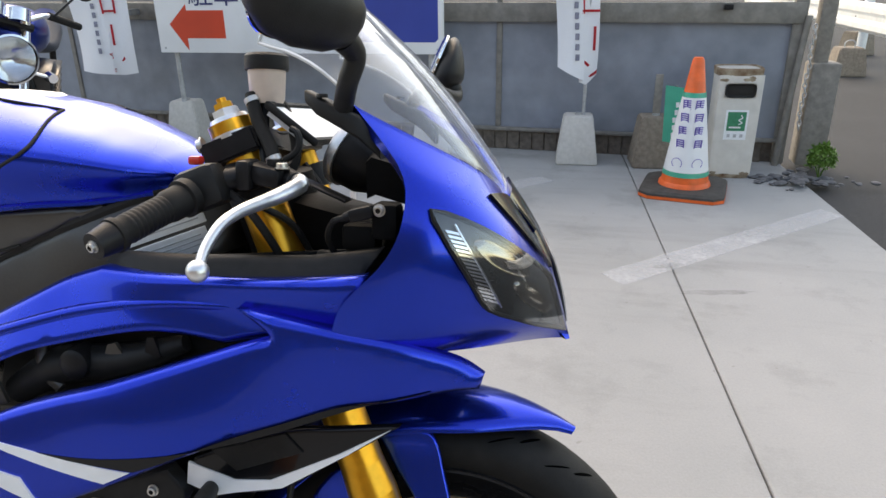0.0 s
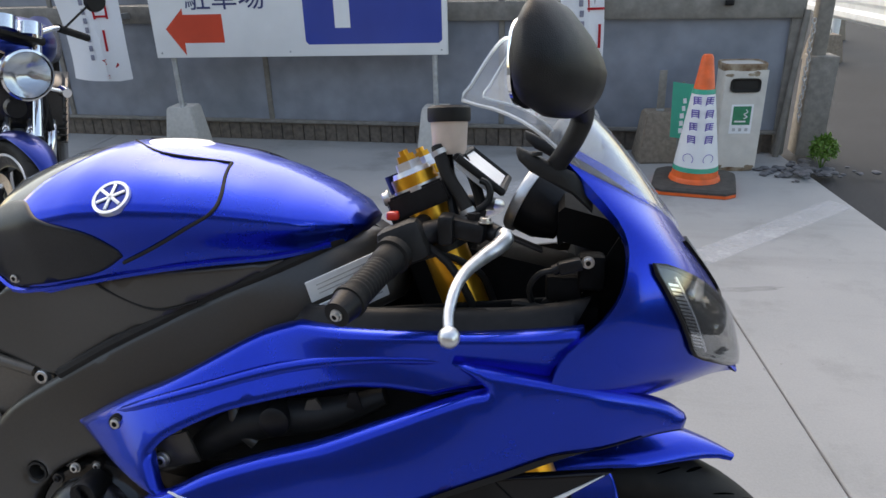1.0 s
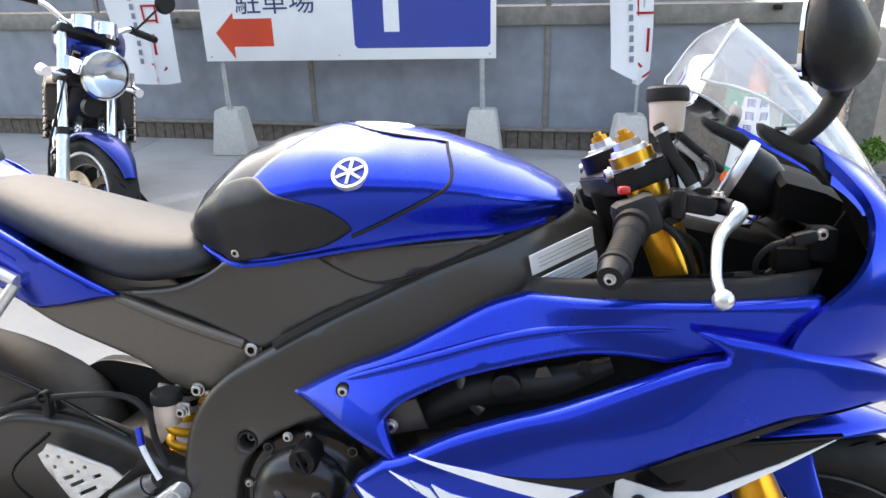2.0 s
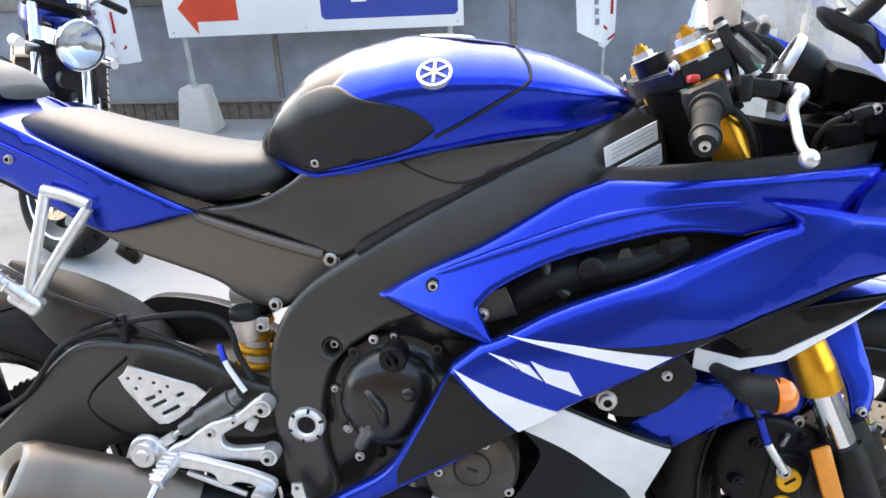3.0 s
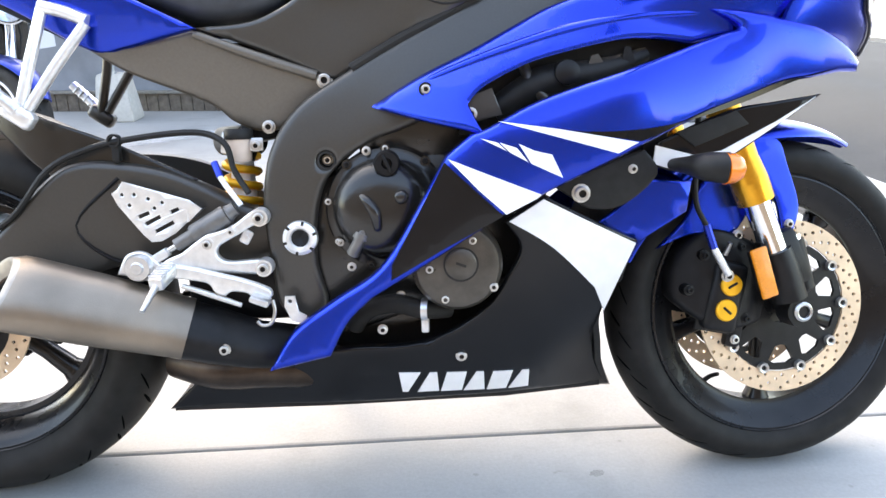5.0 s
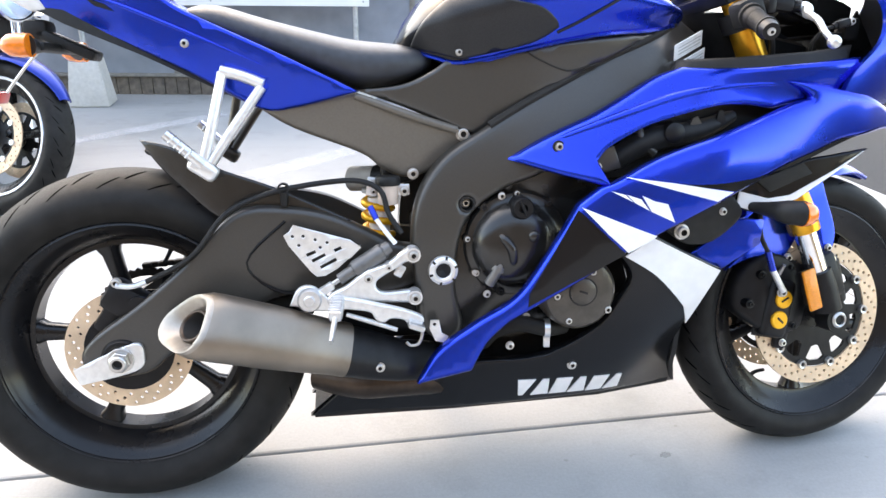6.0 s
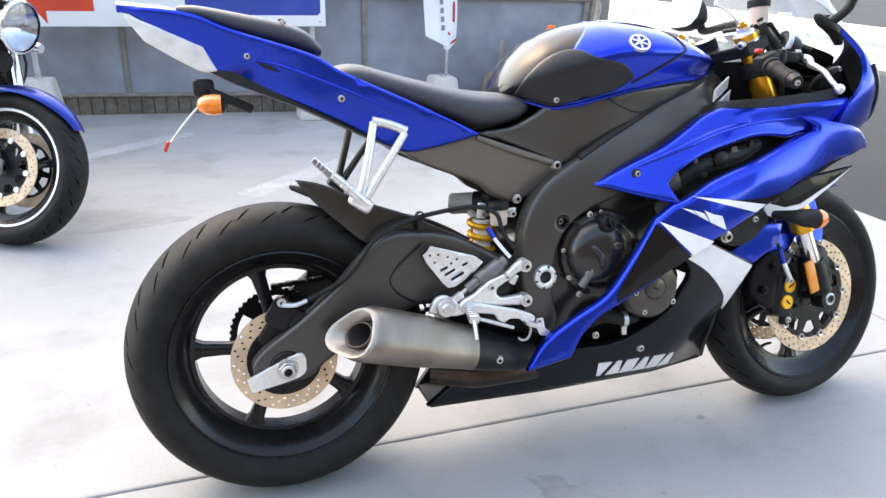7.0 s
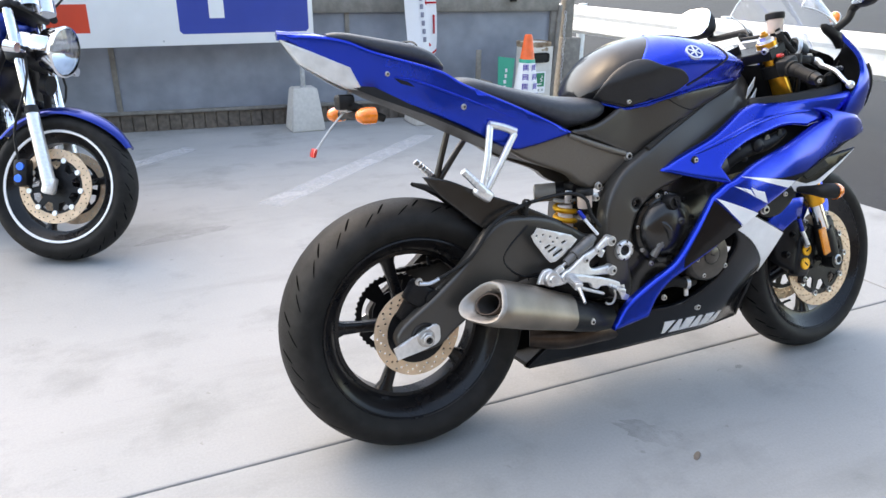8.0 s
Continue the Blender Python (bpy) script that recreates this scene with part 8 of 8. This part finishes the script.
# ---- signs, banners, cone, ash bin and the rest along the fence ----
def sign_base(name, m, top=0.31, material=None, w=0.125, d=0.11, label="cast concrete sign base block", group="sign bases"):
    o = thing(name, label, "concrete block", m, group)
    bm = loft([[(-w * k, -d * k, z), (w * k, -d * k, z), (w * k, d * k, z), (-w * k, d * k, z)] for z, k in ((0, 1), (0.02, 1.0), (top * 0.96, 0.72), (top, 0.66))])
    bmesh.ops.bevel(bm, geom=bm.edges[:], offset=0.008, segments=2, affect="EDGES")
    part("block", bm, material or BLOCK, o, "", 40)
    part("socket", rod((0, 0, top - 0.02), (0, 0, top + 0.012), 0.024, n=16), GALV, o, "", 30)
    return o


SIGN_TURN = 0.9
base1 = sign_base("sign_base", pose(-0.120, 3.762, 0, 0, 0, SIGN_TURN))
copy_thing(base1, pose(-1.870, 3.775, 0, 0, 0, SIGN_TURN))
sign = thing("parking_sign", "white parking sign with red arrow and blue square", "sign", pose(-0.987, 3.738, 0.038, 0, 0, SIGN_TURN) @ Matrix.Diagonal((1.019, 1, 0.997, 1)))
part("board", box(1.876, 0.03, 1.05, 0.004, Matrix.Translation((0, -0.03, 0.60 + 0.525))), SIGN_WHITE, sign, "", 30)
for x in (-0.85, 0.85):
    part("post", rod((x, 0.0, 0.255), (x, 0.0, 1.68), 0.017, n=16), GALV, sign, "", 40)
blue_sq = corners([(0.075, 0.672), (0.885, 0.672), (0.905, 0.692), (0.905, 1.48), (0.885, 1.50), (0.075, 1.50), (0.055, 1.48), (0.055, 0.692)], set(range(8)))
sqr = part("blue_square", sheet(blue_sq, flat(0.0465), 0.003, (), 0.1, 0.001), SIGN_BLUE, sign, "blue square with a white parking letter", 0)
lettering("P", 0.98, SIGN_WHITE, sqr, Matrix.Translation((0.43, -0.049, 1.065)), "letter")
part("arrow", sheet([(-0.848, 0.780), (-0.722, 0.905), (-0.722, 0.866), (-0.470, 0.866), (-0.470, 0.692), (-0.735, 0.692), (-0.735, 0.614)], flat(0.0465), 0.003, (), 0.1, 0.001), SIGN_RED, sign, "red arrow", 0)
lettering("駐車場", 0.175, SIGN_INK, sign, Matrix.Translation((-0.44, -0.047, 0.96)), "words")
for x in (-0.9, -0.05, 0.9):
    part("screw", disk((x, -0.045, 0.63), (0, -1, 0), 0.006, 0.003, 10), GALV, sign, "", 30)


def banner(m, turn, corner_drop, label, width, text_x, on_fence=False):
    o = thing("banner_flag", label, "banner", m, "banner flags")
    if on_fence:
        part("pole", rod((-0.12, 0.10, 0.75), (-0.12, 0.06, 2.1), 0.011, n=12), GALV, o, "", 40)
        part("clamp", box(0.05, 0.30, 0.04, 0.004, Matrix.Translation((-0.12, 0.20, 0.87))), GALV, o, "", 40)
    else:
        part("pole", rod((0.03, 0, 0.26), (0.03, 0, 2.1), 0.011, n=12), GALV, o, "", 40)
    part("arm", rod((0.03, 0, 2.05), (0.03 - width, 0, 2.05), 0.008, n=10), GALV, o, "", 40)
    bm = bmesh.new()
    nx, nz = 14, 34
    z_top = 2.03
    def cloth(i, j, off):
        u, v = i / nx, j / nz
        low = 0.47 + corner_drop * (0.6 * (0.8 - u) if u < 0.8 else 1.5 * (u - 0.8))
        z = z_top + (low - z_top) * v
        x = -width * (1 - u) + (0.02 if on_fence else 0.06) + 0.10 * math.sin(v * 2.2) * (v ** 2) - (0.05 * v * v if u > 0.6 else 0)
        y = -0.03 + 0.035 * math.sin(5.5 * u + 3.1 * v) * v + 0.02 * math.sin(9 * v + 3 * u) + off
        return (x, y, z)
    skins = [[[bm.verts.new(cloth(i, j, off)) for j in range(nz + 1)] for i in range(nx + 1)] for off in (0.0, 0.0015)]
    for g in skins:
        for i in range(nx):
            for j in range(nz):
                bm.faces.new((g[i][j], g[i + 1][j], g[i + 1][j + 1], g[i][j + 1]))
    cl = part("cloth", bm, CLOTH, o, "", 60)
    # printed words follow the cloth
    cu = 0
    for k, ch in enumerate("ローン"):
        f = lettering(ch, 0.17, CLOTH_RED, cl, Matrix(), "red_letter")
        for vtx in f.data.vertices:
            px, pz = vtx.co.x + text_x, vtx.co.z + 0.93 - 0.19 * k
            if ch == "ー":
                px, pz = vtx.co.z * 1.0 + text_x, -vtx.co.x + 0.93 - 0.19 * k
            v = (z_top - pz) / (z_top - 0.55)
            u = min(max((px + width) / width, 0), 1)
            base = cloth(u * nx, v * nz, 0)
            vtx.co = (base[0], base[1] - 0.005, pz)
    for k in range(9):
        pz = 1.10 - 0.058 * k
        v = (z_top - pz) / (z_top - 0.55)
        base = cloth(0.42 * nx, v * nz, 0)
        part("print_mark", box(0.024, 0.002, 0.036, 0.003, Matrix.Translation((base[0], base[1] - 0.006, pz))), CLOTH_GREY, cl, "", 30)
    return o


sign_base("banner_footing", pose(0.81, 3.684, 0, 0, 0, 2), 0.29, None, 0.125, 0.12, "pale concrete banner base block", "sign bases")
banner(pose(0.81, 3.684, 0, 0, 0, 0), 0, 0.22, "white cloth banner with red and grey lettering on a pole", 0.28, -0.04)
banner(pose(-2.26, 3.80, 0, 0, 0, 0), 0, 0.05, "white cloth banner with red lettering hanging by the fence", 0.47, -0.15, True)
brown = sign_base("spare_base", pose(1.266, 3.671, 0, 0, 0, 5), 0.30, BLOCK_BROWN, 0.13, 0.12, "dirty brown concrete base with a cut off stake", "sign bases")
part("stake", box(0.045, 0.012, 0.28, 0.003, Matrix.Translation((0.0, 0, 0.40))), POST_GREY, brown, "", 30)

# traffic cone with a printed cover
cone = thing("traffic_cone", "orange traffic cone with a printed white cover on a black base", "traffic cone", pose(1.392, 3.126, 0, 0, 0, -12))
sq = []
for z, k in ((0.0, 0.215), (0.03, 0.215), (0.042, 0.203)):
    sq.append([(k * max(-1, min(1, 1.25 * math.cos(a))), k * max(-1, min(1, 1.25 * math.sin(a))), z) for a in (2 * math.pi * (i + 0.5) / 24 for i in range(24))])
part("base", loft(sq), BASE_BLACK, cone, "", 40)
part("base_edge", loft([[(p[0] * 1.004, p[1] * 1.004, z) for p in sq[0]] for z in (0.002, 0.018)]), ORANGE, cone, "", 40)
part("body", joined(loft([[(r * math.cos(a), r * math.sin(a), z) for a in (2 * math.pi * i / 36 for i in range(36))] for r, z in ((0.135, 0.042), (0.130, 0.06), (0.122, 0.066), (0.030, 0.685), (0.022, 0.70))])), ORANGE, cone, "", 40)
cover = part("cover", loft([[(r * math.cos(a), r * math.sin(a), z) for a in (2 * math.pi * i / 36 for i in range(36))] for r, z in ((0.118, 0.105), (0.1165, 0.115), (0.058, 0.515), (0.0565, 0.525))], True, False), SIGN_WHITE, cone, "white printed cover", 40)
for r, z0, z1 in ((0.119, 0.10, 0.125), (0.060, 0.505, 0.53)):
    part("green_band", loft([[(rr * math.cos(a), rr * math.sin(a), z) for a in (2 * math.pi * i / 36 for i in range(36))] for rr, z in ((r, z0), (r - 0.0035, z1))], True, False), GREEN, cover, "", 40)
for col, ang in enumerate((-112, -58)):
    for k in range(4):
        z = 0.47 - 0.066 * k
        r = 0.1175 - (z - 0.115) * 0.1465 + 0.0016
        a = radians(ang)
        tilt = pose(0, 0, 0, 8.3, 0, ang + 90)
        glyph = joined(*[box(0.036 if not vert else 0.005, 0.001, 0.005 if not vert else 0.044, 0, Matrix.Translation((dx, 0, dz))) for dx, dz, vert in ((0, 0.0195, 0), (0, 0.010, 0), (0, 0.0005, 0), (0, -0.009, 0), (0, -0.0185, 0), (-0.0155, 0, 1), (0.0155 if k % 2 else 0.002, 0, 1))])
        part("print_mark", glyph, PURPLE, cover, "", 0, Matrix.Translation((r * math.cos(a), r * math.sin(a), z)) @ tilt @ Matrix.Scale(1.18, 4))
    z = 0.175
    r = 0.1175 - (z - 0.115) * 0.1465 + 0.0022
    a = radians(ang)
    part("print_ring", lathe([(0.026, -0.0005), (0.029, -0.0005), (0.029, 0.0005), (0.026, 0.0005)], 28), PURPLE, cover, "", 0, Matrix.Translation((r * math.cos(a), r * math.sin(a), z)) @ pose(0, 0, 0, 8.3, 0, ang + 90))

card = thing("green_card_sign", "green plastic card with white print leaning by the cone", "sign", pose(1.333, 3.38, 0.0))
part("card", loft([[(x, -0.03 + 0.02 * k, z) for x, z in ((-0.052, 0.215), (0.060, 0.20), (0.080, 0.505), (-0.062, 0.525))] for k in (0, 0.2)]), GREEN, card, "", 20)
for k, (dx, w) in enumerate(((0.0, 0.018), (0.0, 0.018), (-0.003, 0.022), (0.0, 0.02), (0.002, 0.02))):
    part("print_mark", box(w, 0.001, 0.028, 0, Matrix.Translation((0.005 + 0.006 * (2 - k) / 2 + dx, -0.0315, 0.42 - 0.042 * k)) @ pose(0, 0, 0, 0, -6, 0)), SIGN_WHITE, card, "", 0)
part("stick", box(0.014, 0.01, 0.52, 0.002, Matrix.Translation((0.0, 0.0, 0.26))), FENCE_RAIL, card, "", 30)

# ash bin
ash = thing("ash_bin", "cream enamelled steel ash bin with rusted rim and green label", "ash bin", pose(1.666, 3.512, 0, 0, 0, 3))
bw, bd = 0.118, 0.10
def bin_outline(k):
    out = []
    for i in range(32):
        a = 2 * math.pi * (i + 0.5) / 32
        out.append((k * bw * math.copysign(abs(math.cos(a)) ** 0.45, math.cos(a)), k * bd * math.copysign(abs(math.sin(a)) ** 0.45, math.sin(a))))
    return out


front = corners([(-0.112, 0.022), (0.112, 0.022), (0.116, 0.575), (-0.116, 0.575)], {0, 1, 2, 3})
hole = corners([(-0.070, 0.455), (-0.080, 0.475), (-0.080, 0.515), (-0.062, 0.53), (0.062, 0.53), (0.080, 0.515), (0.080, 0.475), (0.070, 0.455)], set())
part("front_plate", sheet(front, flat(0.101), 0.004, [hole], 0.05, 0.003), BIN_PAINT, ash, "", 40)
part("back_shell", loft([[(x, max(y, -0.094), z) for x, y in bin_outline(1.0)] for z in (0.02, 0.30, 0.575)], True, True), BIN_PAINT, ash, "", 50)
part("chute", box(0.158, 0.004, 0.072, 0.02, Matrix.Translation((0, -0.0962, 0.493)), 3), DARK_VOID, ash, "", 40)
part("rim", loft([[(x, y, z) for x, y in bin_outline(k)] for z, k in ((0.568, 1.01), (0.590, 1.03), (0.606, 1.03), (0.610, 1.0), (0.596, 0.93))]), RUST, ash, "rusted top rim", 50)
part("tray", loft([[(x, y, z) for x, y in bin_outline(k)] for z, k in ((0.594, 0.92), (0.602, 0.90), (0.604, 0.80))]), BIN_PAINT, ash, "", 50)
part("foot", loft([[(x, y, z) for x, y in bin_outline(k)] for z, k in ((0.0, 0.98), (0.022, 1.01), (0.03, 0.99))]), RUST, ash, "rusted foot", 50)
lab = part("green_label", box(0.098, 0.002, 0.105, 0.001, Matrix.Translation((0.0, -0.103, 0.325))), GREEN_DARK, ash, "green cigarette pictogram label", 0)
part("pictogram", joined(box(0.062, 0.001, 0.009, 0, Matrix.Translation((-0.006, -0.1045, 0.292))), *[b for b in (tube([(0.012, -0.1045, 0.308), (0.03, -0.1045, 0.318), (0.012, -0.1045, 0.332), (0.03, -0.1045, 0.345), (0.02, -0.1045, 0.36)], 0.003, 6),)]), SIGN_WHITE, lab, "", 30)
part("label_print", joined(*[box(0.016, 0.001, 0.018, 0.001, Matrix.Translation((dx, -0.1035, 0.245))) for dx in (-0.034, 0.0, 0.034)]), PRINT_GREY, ash, "", 0)
part("label_plate", box(0.12, 0.001, 0.165, 0.001, Matrix.Translation((0.0, -0.1015, 0.305))), PAPER, ash, "", 0)
random.seed(5)
for k in range(9):
    a = random.uniform(-0.10, 0.10)
    z = random.choice((0.035, 0.56, 0.55, 0.03))
    blob = [(a + (0.010 + 0.012 * random.random()) * math.cos(t), z + (0.006 + 0.006 * random.random()) * math.sin(t)) for t in (2 * math.pi * i / 9 for i in range(9))]
    part("rust_patch", sheet(blob, flat(0.1018), 0.001, (), 0.05, 0.0003), RUST, ash, "", 0)

# rubble and a small plant at the fence end
def rock(r, seed):
    bm = bmesh.new()
    bmesh.ops.create_icosphere(bm, subdivisions=2, radius=r)
    for v in bm.verts:
        v.co *= 1 + 0.45 * noise.noise(v.co * (0.8 / r) + Vector((seed * 3.1, seed, 0)))
        v.co.z *= 0.45
    return bm


random.seed(11)
rocks = []
for k in range(90):
    x, y, r = random.gauss(2.03, 0.12), random.gauss(3.382, 0.07), random.uniform(0.008, 0.030)
    rocks.append(rock(r, k))
    rocks[-1].transform(Matrix.Translation((x, y, r * 0.4 + (0.02 if abs(x - 2.03) < 0.07 else 0))) @ pose(0, 0, 0, 0, 0, random.uniform(0, 360)))
single("rubble_heap", joined(*rocks), STONE, "small heap of grey stones at the fence end", "rubble", kind="stuff", smooth=25)
plant = thing("small_plant", "small bright green bush growing at the fence foot", "plant", pose(2.158, 3.455, 0))
part("stem", joined(*[tube([(0, 0, 0), (0.02 * math.cos(a), 0.02 * math.sin(a), 0.06), (0.05 * math.cos(a), 0.05 * math.sin(a), 0.13)], [0.004, 0.003, 0.001], 6) for a in (0.3, 1.6, 2.9, 4.1, 5.3)]), LEAF, plant, "", 40)
leaves = []
for k in range(900):
    a, e, rr = random.uniform(0, 2 * math.pi), random.uniform(-0.5, 1.4), random.uniform(0.4, 1.0) ** 0.5
    c = Vector((0.075 * rr * math.cos(a) * math.cos(e), 0.075 * rr * math.sin(a) * math.cos(e), 0.115 + 0.085 * rr * math.sin(e)))
    L = random.uniform(0.016, 0.032)
    t = pose(0, 0, 0, random.uniform(0, 360), random.uniform(0, 360), random.uniform(0, 360))
    bm = bmesh.new()
    vs = [bm.verts.new(c + t @ Vector(p)) for p in ((0, 0, 0), (L * 0.5, L * 0.22, 0.002), (L, 0, 0), (L * 0.5, -L * 0.22, 0.002))]
    bm.faces.new(vs)
    leaves.append(bm)
part("foliage", joined(*leaves), LEAF, plant, "", 0)
